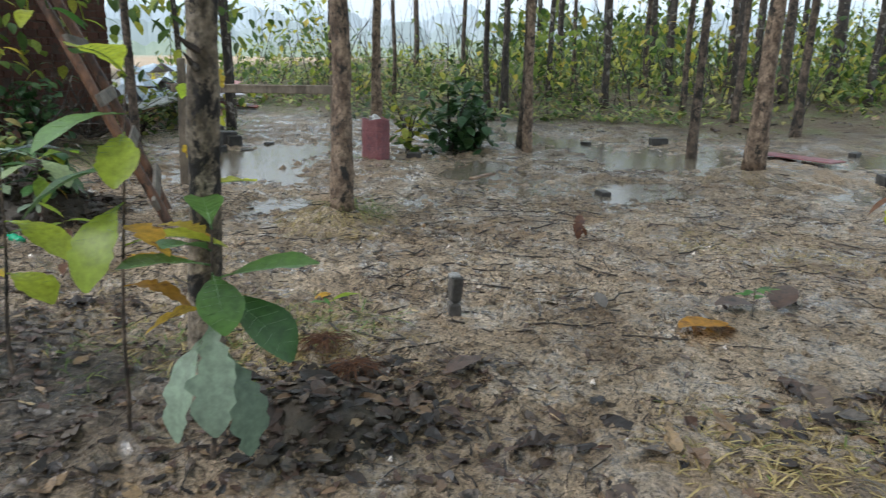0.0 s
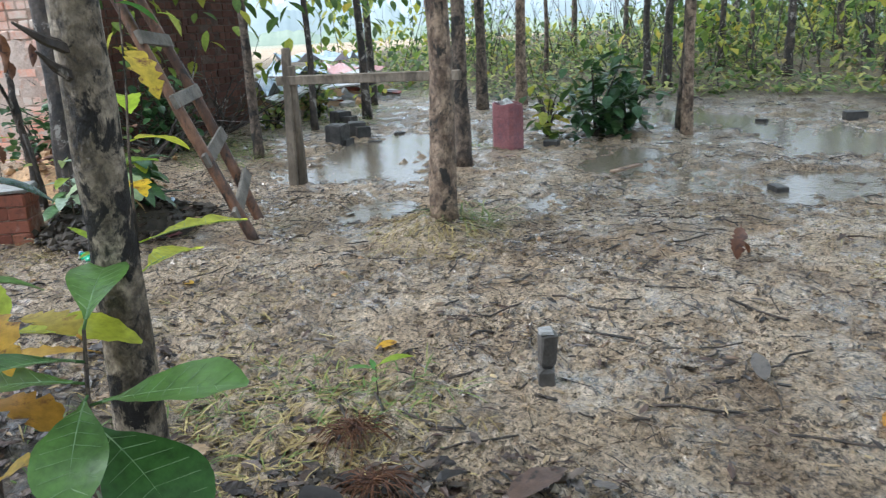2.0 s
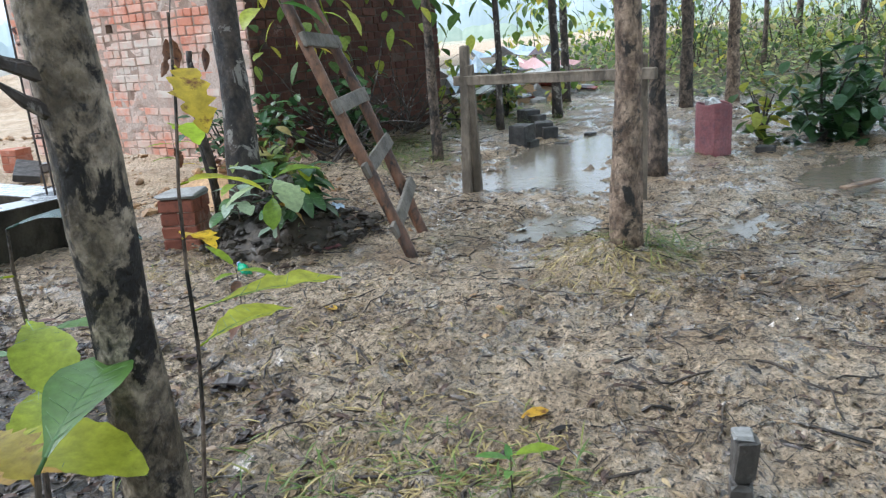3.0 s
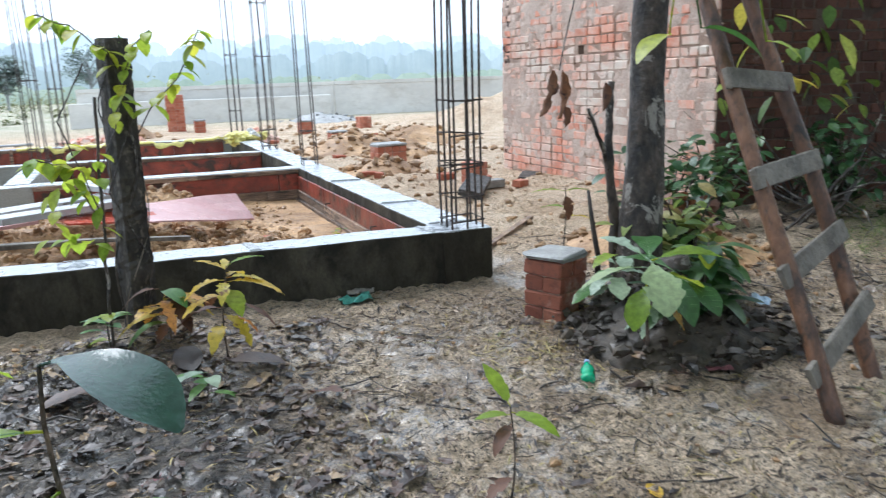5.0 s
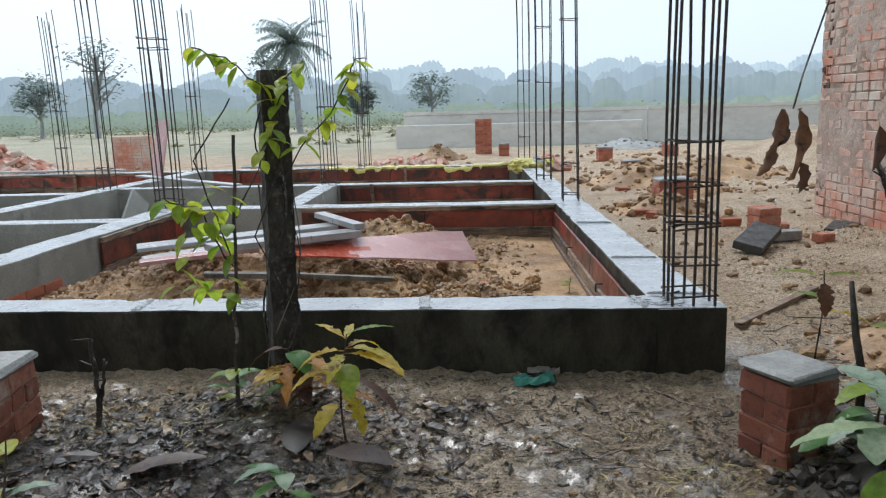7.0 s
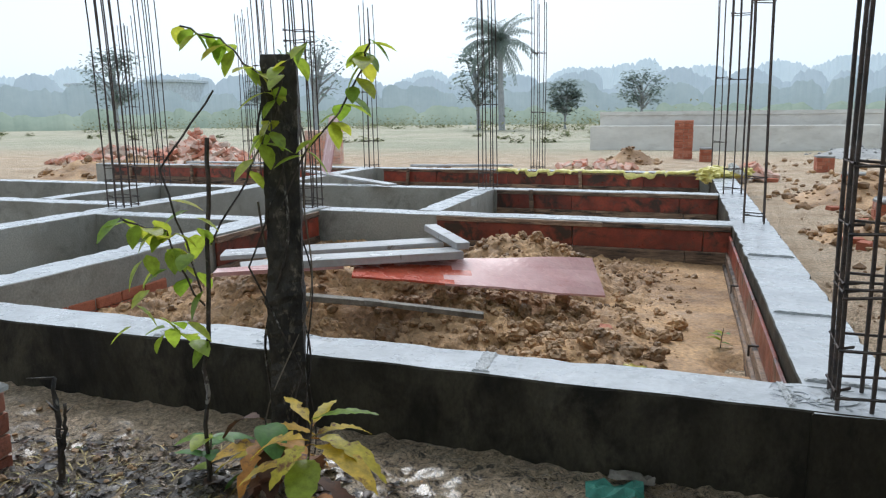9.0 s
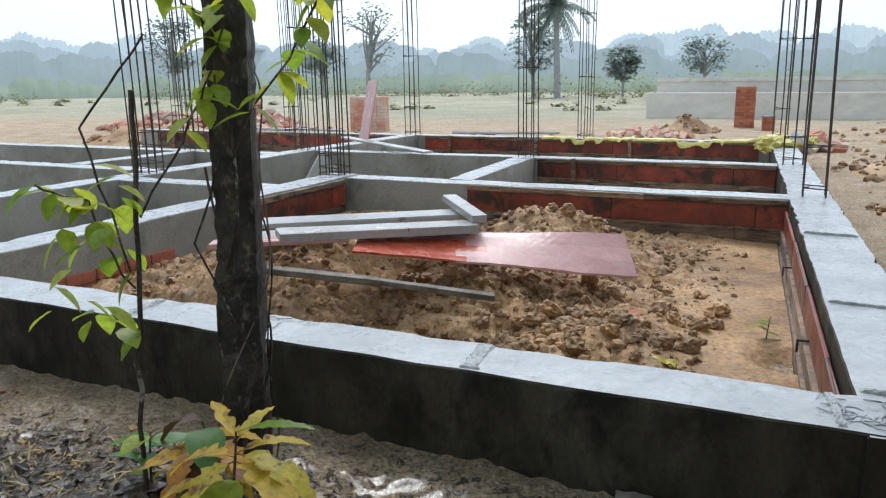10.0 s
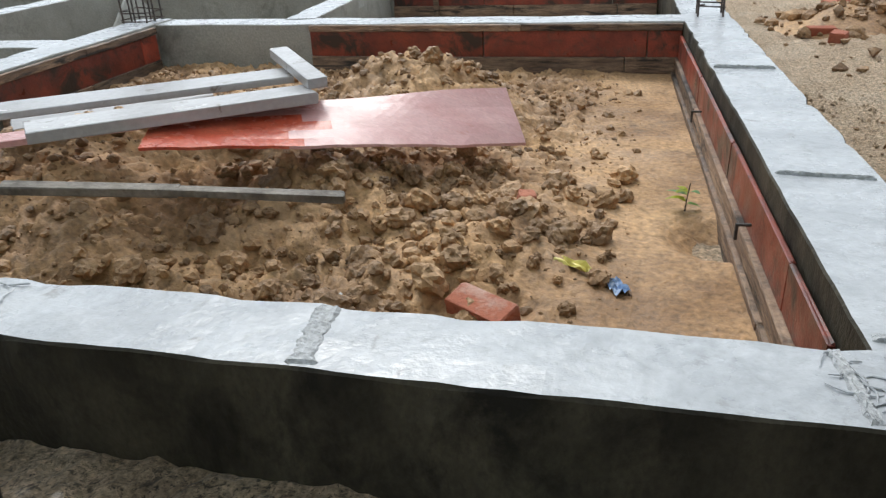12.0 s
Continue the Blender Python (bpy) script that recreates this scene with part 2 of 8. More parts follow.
M = {
    "ground": ground_material(),
    "soil": surf("crumbled_soil", (0.26, 0.145, 0.066), (0.50, 0.305, 0.15), (0.10, 0.062, 0.033), 1.4, rough=(0.5, 0.9), bump=0.9, grain=40, stain=0.56, speck=(0.5, 1.35)),
    "clod": surf("soil_clod", (0.22, 0.127, 0.06), (0.45, 0.275, 0.138), (0.12, 0.075, 0.042), 3.0, rough=(0.45, 0.85), bump=0.9, grain=45, per_island=0.28, stain=0.58, speck=(0.5, 1.35)),
    # Damp stained concrete; grove shade on the front face is put into its colour.
    "concrete": surf("damp_shade_concrete", (0.030, 0.026, 0.018), (0.066, 0.057, 0.039), (0.010, 0.009, 0.007), 2.4, (1, 1, 0.6), rough=(0.5, 0.85), bump=0.4, grain=70, stain=0.52, spec=0.2, patch=((0.014, 0.012, 0.009), 2.6, 0.50, 0.64)),
    "concrete_light": surf("fresh_concrete", (0.23, 0.225, 0.20), (0.31, 0.305, 0.275), (0.17, 0.165, 0.145), 1.5, rough=(0.5, 0.8), bump=0.3, grain=70, stain=0.55, patch=((0.12, 0.115, 0.10), 2.2, 0.55, 0.72)),
    # Wet screed; its sky reflection is put in as a paler, bluish colour.
    "cement_top": surf("wet_sheen_cement", (0.37, 0.385, 0.405), (0.46, 0.475, 0.495), (0.31, 0.325, 0.34), 3.2, rough=(0.2, 0.38), bump=0.35, grain=30, stain=0.52, speck=(0.84, 1.1), patch=((0.25, 0.25, 0.25), 9.0, 0.60, 0.70)),
    "red_ply": surf("red_faced_plywood", (0.15, 0.026, 0.016), (0.28, 0.052, 0.028), (0.10, 0.055, 0.04), 3.5, rough=(0.25, 0.5), bump=0.2, grain=80, stain=0.52, per_object=0.35, patch=((0.035, 0.02, 0.015), 3.2, 0.52, 0.62)),
    # Pale pink puts the sky sheen of wet red ply into the colour.
    "pink_ply": surf("wet_red_sheen", (0.56, 0.30, 0.285), (0.62, 0.38, 0.365), (0.48, 0.16, 0.12), 1.6, (1, 2.5, 1), rough=(0.16, 0.34), bump=0.12, grain=60, stain=0.62, speck=(0.85, 1.1), patch=((0.46, 0.10, 0.06), 2.3, 0.62, 0.70)),
    "board": surf("weathered_board", (0.16, 0.10, 0.065), (0.30, 0.20, 0.13), (0.07, 0.045, 0.032), 3.0, (1, 1, 8), rough=(0.4, 0.8), bump=0.5, grain=60, per_object=0.45, patch=((0.022, 0.016, 0.012), 2.4, 0.53, 0.62)),
    "grey_board": surf("wet_grey_board", (0.34, 0.33, 0.33), (0.44, 0.43, 0.43), (0.22, 0.20, 0.185), 1.5, (1, 1, 1), rough=(0.14, 0.3), bump=0.12, grain=40, per_object=0.15, stain=0.6, speck=(0.88, 1.08), patch=((0.11, 0.075, 0.05), 5.0, 0.62, 0.7)),
    "bark": surf("trunk_bark", (0.05, 0.035, 0.025), (0.20, 0.145, 0.105), (0.016, 0.012, 0.010), 13.0, (1, 1, 0.7), rough=(0.5, 0.9), bump=1.0, grain=55, stain=0.47, speck=(0.55, 1.35), patch=((0.014, 0.012, 0.009), 8.0, 0.53, 0.58)),
    "bark_pale": surf("pale_trunk_bark", (0.11, 0.07, 0.045), (0.37, 0.265, 0.185), (0.018, 0.014, 0.011), 14.0, (1, 1, 0.75), rough=(0.5, 0.9), bump=1.0, grain=55, stain=0.48, speck=(0.55, 1.35), patch=((0.02, 0.017, 0.013), 7.5, 0.55, 0.60)),
    "bark_dark": surf("dark_trunk_bark", (0.014, 0.011, 0.009), (0.065, 0.047, 0.035), (0.27, 0.24, 0.21), 12.0, (1, 1, 0.7), rough=(0.35, 0.8), bump=1.0, grain=40, stain=0.6, speck=(0.4, 1.5), patch=((0.26, 0.235, 0.205), 9.0, 0.57, 0.61)),
    "bark_scarred": surf("scarred_bark", (0.11, 0.085, 0.055), (0.38, 0.31, 0.23), (0.012, 0.009, 0.007), 11.0, (1, 1, 0.8), rough=(0.45, 0.9), bump=1.0, grain=60, stain=0.44, speck=(0.55, 1.35), patch=((0.010, 0.008, 0.007), 9.0, 0.51, 0.55)),
    "mulch": surf("dark_leaf_earth", (0.028, 0.022, 0.016), (0.075, 0.056, 0.038), (0.13, 0.10, 0.07), 6.0, rough=(0.5, 0.9), bump=0.9, grain=40, stain=0.6),
    "pole": surf("peeled_pole", (0.07, 0.032, 0.018), (0.20, 0.095, 0.05), (0.022, 0.016, 0.012), 9.0, (1, 1, 0.4), rough=(0.3, 0.65), bump=0.8, grain=40, stain=0.5, patch=((0.02, 0.014, 0.011), 6.0, 0.56, 0.62)),
    "rung": surf("weathered_plank", (0.10, 0.086, 0.07), (0.20, 0.175, 0.145), (0.045, 0.038, 0.03), 7.0, rough=(0.5, 0.85), bump=0.5, grain=55, stain=0.56),
    "fence": surf("old_fence_timber", (0.10, 0.078, 0.055), (0.22, 0.175, 0.13), (0.05, 0.04, 0.03), 8.0, (1, 1, 0.4), rough=(0.5, 0.85), bump=0.7, grain=50, stain=0.55),
    # Post seen against the light; that darkness is put into its base colour.
    "post": surf("backlit_dark_post", (0.012, 0.010, 0.008), (0.05, 0.04, 0.03), (0.27, 0.22, 0.16), 9.0, (1, 1, 0.55), rough=(0.45, 0.85), bump=1.0, grain=45, stain=0.55, speck=(0.4, 1.5)),
    "steel": surf("rusty_rebar", (0.05, 0.042, 0.04), (0.10, 0.075, 0.062), None, 20, rough=(0.45, 0.7), bump=0.5, grain=160, metal=0.35),
    "brick": brick_material("red_brick", ((0.56, 0.205, 0.125), (0.64, 0.27, 0.175), (0.68, 0.36, 0.26), (0.50, 0.17, 0.11)), 0.06),
    "brick_plain": brick_material("clean_red_brick", ((0.33, 0.095, 0.05), (0.42, 0.14, 0.078), (0.50, 0.20, 0.125), (0.22, 0.07, 0.042)), -0.10),
    # Dark copy of the red brick; tree shade is put into its colour.
    "brick_dark": brick_material("shade_dark_brick", ((0.055, 0.020, 0.013), (0.085, 0.031, 0.020), (0.12, 0.048, 0.031), (0.025, 0.012, 0.009)), -0.18),
    "mortar": surf("mortar", (0.26, 0.17, 0.125), (0.40, 0.29, 0.225), None, 5, rough=(0.8, 0.95), bump=0.8, grain=60),
    # Mortar darkened to go with the shade-coloured brick.
    "mortar_dark": surf("shade_dark_mortar", (0.05, 0.03, 0.022), (0.10, 0.065, 0.048), None, 5, rough=(0.7, 0.95), bump=0.8, grain=60),
    "smear": surf("smeared_cement", (0.42, 0.31, 0.25), (0.55, 0.44, 0.37), (0.48, 0.25, 0.17), 2.2, rough=(0.8, 0.95), bump=0.7, grain=45, stain=0.55),
    # Damp brick for the near piers, with their shaded sides put into its colour.
    "brick_damp_shaded": brick_material("worn_damp_shaded_brick", ((0.20, 0.062, 0.036), (0.29, 0.095, 0.055), (0.36, 0.14, 0.085), (0.10, 0.036, 0.025)), -0.06),
    "plaster_wall": surf("stained_plaster", (0.60, 0.575, 0.53), (0.70, 0.68, 0.63), (0.46, 0.42, 0.36), 0.35, (1, 1, 2.2), rough=(0.8, 0.95), bump=0.3, grain=3, stain=0.55, speck=(0.9, 1.06)),
    "leaf_green": leaf_material("fresh_leaf", [(0.0, (0.035, 0.10, 0.028)), (0.5, (0.07, 0.17, 0.04)), (1.0, (0.13, 0.24, 0.055))], 0.32),
    "leaf_lime": leaf_material("yellow_green_leaf", [(0.0, (0.22, 0.36, 0.035)), (0.5, (0.42, 0.52, 0.055)), (1.0, (0.60, 0.58, 0.06))], 0.36, 0.6),
    "leaf_yellow": leaf_material("turning_leaf", [(0.0, (0.55, 0.46, 0.04)), (0.5, (0.70, 0.47, 0.045)), (0.85, (0.50, 0.17, 0.03)), (1.0, (0.45, 0.46, 0.06))], 0.45, 0.45, (0.20, 0.085, 0.025)),
    "leaf_silver": leaf_material("silvery_leaf_back", [(0.0, (0.20, 0.28, 0.20)), (0.6, (0.32, 0.40, 0.30)), (1.0, (0.26, 0.33, 0.14))], 0.5, 0.25),
    "leaf_wet": leaf_material("shining_wet_leaf", [(0.0, (0.022, 0.055, 0.040)), (1.0, (0.035, 0.075, 0.055))], 0.2, 0.1, None, 0.6),
    "leaf_rib": surf("pale_leaf_rib", (0.16, 0.27, 0.11), (0.24, 0.36, 0.16), None, 20, rough=(0.3, 0.5), bump=0.1),
    "leaf_grass": leaf_material("sprout_leaf", [(0.0, (0.07, 0.20, 0.04)), (1.0, (0.16, 0.30, 0.07))], 0.4, 0.4),
    "leaf_wood": leaf_material("grove_leaf", [(0.0, (0.05, 0.10, 0.03)), (0.35, (0.12, 0.20, 0.045)), (0.65, (0.28, 0.36, 0.06)), (0.88, (0.48, 0.47, 0.08)), (1.0, (0.62, 0.48, 0.08))], 0.45, 0.5),
    "leaf_weeds": leaf_material("mixed_weed_leaf", [(0.0, (0.03, 0.055, 0.02)), (0.3, (0.10, 0.17, 0.04)), (0.6, (0.25, 0.32, 0.08)), (0.85, (0.45, 0.44, 0.13)), (1.0, (0.24, 0.15, 0.07))], 0.45, 0.4),
    "leaf_bush": leaf_material("dark_bush_leaf", [(0.0, (0.025, 0.07, 0.025)), (0.6, (0.05, 0.12, 0.04)), (1.0, (0.10, 0.17, 0.06))], 0.35, 0.25),
    # Darker version of the grove leaf, deep shade put into its colour.
    "leaf_deep": leaf_material("shaded_leaf", [(0.0, (0.045, 0.075, 0.03)), (0.5, (0.12, 0.18, 0.05)), (1.0, (0.32, 0.35, 0.09))], 0.5, 0.4),
    "litter": leaf_material("fallen_wet_leaf", [(0.0, (0.010, 0.008, 0.008)), (0.3, (0.036, 0.024, 0.020)), (0.55, (0.085, 0.046, 0.032)), (0.75, (0.10, 0.088, 0.08)), (0.92, (0.16, 0.095, 0.055)), (1.0, (0.30, 0.21, 0.12))], 0.42, 0.03, (0.012, 0.009, 0.008), 0.4),
    "dry_leaf": leaf_material("dry_brown_leaf", [(0.0, (0.09, 0.036, 0.02)), (1.0, (0.20, 0.085, 0.036))], 0.6, 0.2, (0.04, 0.016, 0.011)),
    "scraps": leaf_material("trodden_scrap", [(0.0, (0.07, 0.045, 0.026)), (0.5, (0.20, 0.135, 0.075)), (0.85, (0.36, 0.26, 0.15)), (1.0, (0.45, 0.34, 0.19))], 0.6, 0.1),
    "straw": leaf_material("straw_grass", [(0.0, (0.13, 0.085, 0.035)), (0.35, (0.34, 0.25, 0.10)), (0.75, (0.55, 0.44, 0.20)), (0.9, (0.42, 0.32, 0.13)), (1.0, (0.16, 0.22, 0.05))], 0.6, 0.25),
    "grass": leaf_material("green_grass", [(0.0, (0.08, 0.14, 0.03)), (0.6, (0.17, 0.25, 0.06)), (1.0, (0.30, 0.30, 0.09))], 0.5, 0.35),
    # Far leaves: the haze before them is put into this pale grey-green.
    "hazy_leaf": leaf_material("haze_tinted_leaf", [(0.0, (0.24, 0.30, 0.285)), (1.0, (0.33, 0.385, 0.35))], 0.8, 0.5),
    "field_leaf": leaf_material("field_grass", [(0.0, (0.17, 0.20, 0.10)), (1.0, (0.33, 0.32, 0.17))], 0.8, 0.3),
    # Far walls and bark: pale bluish greys stand for haze.
    "hazy_wall": surf("haze_tinted_wall", (0.52, 0.57, 0.60), (0.57, 0.62, 0.645), None, 0.3, bump=0.1, grain=2),
    "hazy_bark": surf("haze_tinted_bark", (0.30, 0.31, 0.315), (0.36, 0.365, 0.37), None, 3, bump=0.3, grain=20),
    "red_can": surf("faded_red_plastic", (0.20, 0.065, 0.07), (0.28, 0.115, 0.12), (0.12, 0.065, 0.085), 5, rough=(0.35, 0.6), bump=0.15, grain=50, stain=0.5),
    "pale": surf("dirty_white_plastic", (0.55, 0.55, 0.53), (0.72, 0.72, 0.70), (0.36, 0.34, 0.30), 8, rough=(0.3, 0.6), bump=0.15),
    "yellow_sheet": surf("yellow_plastic_sheet", (0.55, 0.47, 0.10), (0.72, 0.64, 0.20), (0.62, 0.60, 0.42), 5, rough=(0.25, 0.5), bump=0.3, grain=25, stain=0.55),
    "stone": surf("dark_wet_stone", (0.055, 0.05, 0.045), (0.115, 0.105, 0.095), (0.20, 0.19, 0.175), 7, rough=(0.25, 0.65), bump=0.6, grain=50, stain=0.6),
    "ash": surf("blackened_brick", (0.03, 0.028, 0.026), (0.07, 0.064, 0.058), None, 8, rough=(0.4, 0.8), bump=0.6),
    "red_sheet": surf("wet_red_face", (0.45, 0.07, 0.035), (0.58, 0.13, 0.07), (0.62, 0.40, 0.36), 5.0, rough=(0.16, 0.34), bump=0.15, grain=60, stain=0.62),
    "joint": surf("rough_joint_mortar", (0.38, 0.39, 0.40), (0.47, 0.48, 0.49), (0.27, 0.27, 0.27), 22.0, rough=(0.4, 0.7), bump=0.9, grain=70, stain=0.52),
    "grey_stone": surf("grey_slab", (0.24, 0.235, 0.225), (0.34, 0.335, 0.32), (0.15, 0.145, 0.135), 4, rough=(0.4, 0.8), bump=0.5, stain=0.58),
}


# ---- building blocks ----
def mesh_of(name, verts, faces, mats, index=None, smooth=False):
    me = bpy.data.meshes.new(name)
    me.from_pydata([tuple(v) for v in verts], [], [tuple(f) for f in faces])
    for m in mats if isinstance(mats, (list, tuple)) else [mats]:
        me.materials.append(m)
    if index is not None:
        me.polygons.foreach_set("material_index", index)
    if smooth:
        me.polygons.foreach_set("use_smooth", [True] * len(me.polygons))
    me.update()
    return me


def mesh_part(name, verts, faces, mats, parent=None, label="", index=None, smooth=False, at=None):
    ob = new(name, mesh_of(name, verts, faces, mats, index, smooth))
    if at is not None:
        ob.matrix_basis = at
    if parent is not None:
        ob.parent = parent
    return tagged(ob, label) if label else ob


def thing(name, label, category, at=None, group="", kind=""):
    ob = new(name)
    ob.empty_display_size = 0.1
    if at is not None:
        ob.matrix_basis = at
    return tagged(ob, label, category, group, kind)


def tube(path, radii, sides=8, wobble=0.0, seed=0.0, cap=True):
    """Verts and faces of a tapered round bar along the path."""
    path = [Vector(p) for p in path]
    verts, faces = [], []
    for i, p in enumerate(path):
        ahead = (path[min(i + 1, len(path) - 1)] - path[max(i - 1, 0)]).normalized()
        side = ahead.cross(Vector((0.3, 1, 0.1)))
        if side.length < 0.2:
            side = ahead.cross(Vector((1, 0, 0)))
        side.normalize()
        up = ahead.cross(side)
        for k in range(sides):
            a = 2 * math.pi * k / sides
            r = radii[i] if isinstance(radii, (list, tuple)) else radii
            if wobble:
                r *= 1 + wobble * noise.noise(Vector((math.cos(a) * 1.3 + seed, math.sin(a) * 1.3, p.z * 3 + i * 0.21)))
            verts.append(p + side * (math.cos(a) * r) + up * (math.sin(a) * r))
    for i in range(len(path) - 1):
        for k in range(sides):
            a, b = i * sides + k, i * sides + (k + 1) % sides
            faces.append((a, b, b + sides, a + sides))
    if cap:
        faces.append(tuple(range(sides))[::-1])
        faces.append(tuple(range((len(path) - 1) * sides, len(path) * sides)))
    return verts, faces


def joined(pieces):
    verts, faces = [], []
    for v, f in pieces:
        n = len(verts)
        verts += list(v)
        faces += [tuple(i + n for i in q) for q in f]
    return verts, faces


def moved(piece, m):
    return [m @ Vector(v) for v in piece[0]], piece[1]


def block(sx, sy, sz, bevel=0.006, jitter=0.0, rng=random):
    """A bevelled block centred on its base."""
    verts, faces = [], []
    rings = [(0, bevel), (bevel, 0), (sz - bevel, 0), (sz, bevel)]
    for z, inset in rings:
        hx, hy, b = sx / 2 - inset, sy / 2 - inset, bevel
        for px, py in ((hx - b, hy), (hx, hy - b), (hx, -hy + b), (hx - b, -hy), (-hx + b, -hy), (-hx, -hy + b), (-hx, hy - b), (-hx + b, hy)):
            verts.append(Vector((px + rng.uniform(-jitter, jitter), py + rng.uniform(-jitter, jitter), z + rng.uniform(-jitter, jitter))))
    for i in range(3):
        for k in range(8):
            a, b = i * 8 + k, i * 8 + (k + 1) % 8
            faces.append((b, a, a + 8, b + 8))
    faces += [tuple(range(8)), tuple(range(24, 32))[::-1]]
    return verts, faces


def leaf_width(t):
    """Half-width of a leaf that is broadest past its middle and blunt at the tip."""
    return max(0.12 if t > 0.5 else 0.05, math.sin(math.pi * min(1.0, t) ** 1.55) ** 0.7 if 0 < t < 1 else 0.0)


def leaf(base, ahead, up, length, width, droop=0.3, fold=0.15, steps=5, wave=0.0, rng=random, ragged=0.0, blunt=False):
    """A pointed oval leaf, folded along its rib and bent down towards its tip."""
    ahead = Vector(ahead).normalized()
    side = ahead.cross(Vector(up))
    side = side.normalized() if side.length > 1e-3 else Vector((1, 0, 0))
    up = side.cross(ahead)
    verts, faces = [], []
    p, d = Vector(base), ahead.copy()
    for i in range(steps + 1):
        t = i / steps
        if blunt:
            w = width * 0.5 * leaf_width(t) if i else width * 0.03
        else:
            w = width * 0.5 * (math.sin(math.pi * min(1, t * 0.92 + 0.06)) ** 0.8) * (1 - 0.25 * t) if 0 < i < steps else width * 0.03
        ripple = wave * length * rng.uniform(-1, 1)
        w1, w2 = (w * (1 - ragged * rng.random() ** 2), w * (1 - ragged * rng.random() ** 2)) if ragged else (w, w)
        verts += [p + side * w1 + up * (fold * w1 + ripple), p.copy(), p - side * w2 + up * (fold * w2 - ripple)]
        d = (d - up * (droop / steps)).normalized()
        p = p + d * (length / steps)
    for i in range(steps):
        a = 3 * i
        faces += [(a, a + 1, a + 4, a + 3), (a + 1, a + 2, a + 5, a + 4)]
    return verts, faces


def leaf_ribs(base, ahead, up, length, width, droop=0.3, fold=0.15, steps=5):
    """The raised midrib and side veins of a leaf of the same measures."""
    ahead = Vector(ahead).normalized()
    side = ahead.cross(Vector(up)).normalized()
    up = side.cross(ahead)
    p, d, line, veins = Vector(base), ahead.copy(), [], []
    for i in range(steps + 1):
        line.append(p + up * 0.0004)
        t = (i + 0.9) / steps
        if 0 < i < steps - 1:
            w = width * 0.40 * leaf_width(min(t, 0.9))
            for k in (-1, 1):
                tip = p + d * (0.9 * length / steps) + side * (k * w) + up * (fold * w + 0.001)
                veins.append(tube([p + up * 0.0005, tip], [0.0009, 0.0004], 3, cap=False))
        d = (d - up * (droop / steps)).normalized()
        p = p + d * (length / steps)
    return joined([tube(line, [0.0022 * (1 - 0.8 * i / steps) for i in range(steps + 1)], 4)] + veins)


def any_way(rng, lo=-0.4, hi=0.6):
    a = rng.uniform(0, 2 * math.pi)
    return Vector((math.cos(a), math.sin(a), rng.uniform(lo, hi))).normalized()


def lump(r, rng, flat=0.8, detail=1, rough=0.75):
    """An irregular clod or stone."""
    bm = bmesh.new()
    bmesh.ops.create_icosphere(bm, subdivisions=detail, radius=1)
    off = Vector((rng.uniform(0, 50), rng.uniform(0, 50), 0))
    sx, sy = rng.uniform(0.75, 1.3), rng.uniform(0.75, 1.2)
    verts = []
    for v in bm.verts:
        k = r * (1 + rough * noise.noise(v.co * 2.3 + off))
        verts.append(Vector((v.co.x * k * sx, v.co.y * k * sy, v.co.z * k * flat)))
    faces = [tuple(v.index for v in f.verts) for f in bm.faces]
    bm.free()
    return verts, faces


def smooth_step(v, a, b):
    t = min(1.0, max(0.0, (v - a) / (b - a)))
    return t * t * (3 - 2 * t)


# ---- ground ----
BEAM_TOP = 0.336


def puddle_depth(x, y):
    """How deep the rain-filled hollows of the grove are, 0 to 1."""
    p = Vector((x, y, 0))
    zone = smooth_step(x, 0.9, 3.0) * smooth_step(10.5 + 0.1 * y - x, 0, 2.5) * smooth_step(y, -11, -8) * smooth_step(-0.5 - y, 0, 0.8)
    near = 0.55 * smooth_step(x, -3.2, -2.6) * smooth_step(1.5 - x, 0, 1) * smooth_step(y, -6.8, -6.0) * smooth_step(-1.2 - y, 0, 0.8)
    v = noise.noise(p * 0.62 + Vector((4.2, 1.7, 0))) + 0.45 * noise.noise(p * 1.7) + 0.42 * noise.noise(p * 4.5) + 0.5 * noise.noise(Vector((x * 7, y * 11, 2)))
    return smooth_step(v, -0.20, 0.30) * zone + smooth_step(v, 0.25, 0.6) * near


POOLS = ((5.0, -6.3, 2.3, 1.0), (2.6, -6.0, 1.2, 0.55), (4.3, -1.9, 1.5, 0.8), (4.8, -9.3, 1.3, 1.4), (1.5, -4.1, 0.5, 0.3), (3.6, -4.4, 1.2, 0.5), (7.2, -4.6, 1.5, 0.8), (1.3, -2.9, 0.6, 0.4), (7.6, -8.0, 1.5, 1.0))


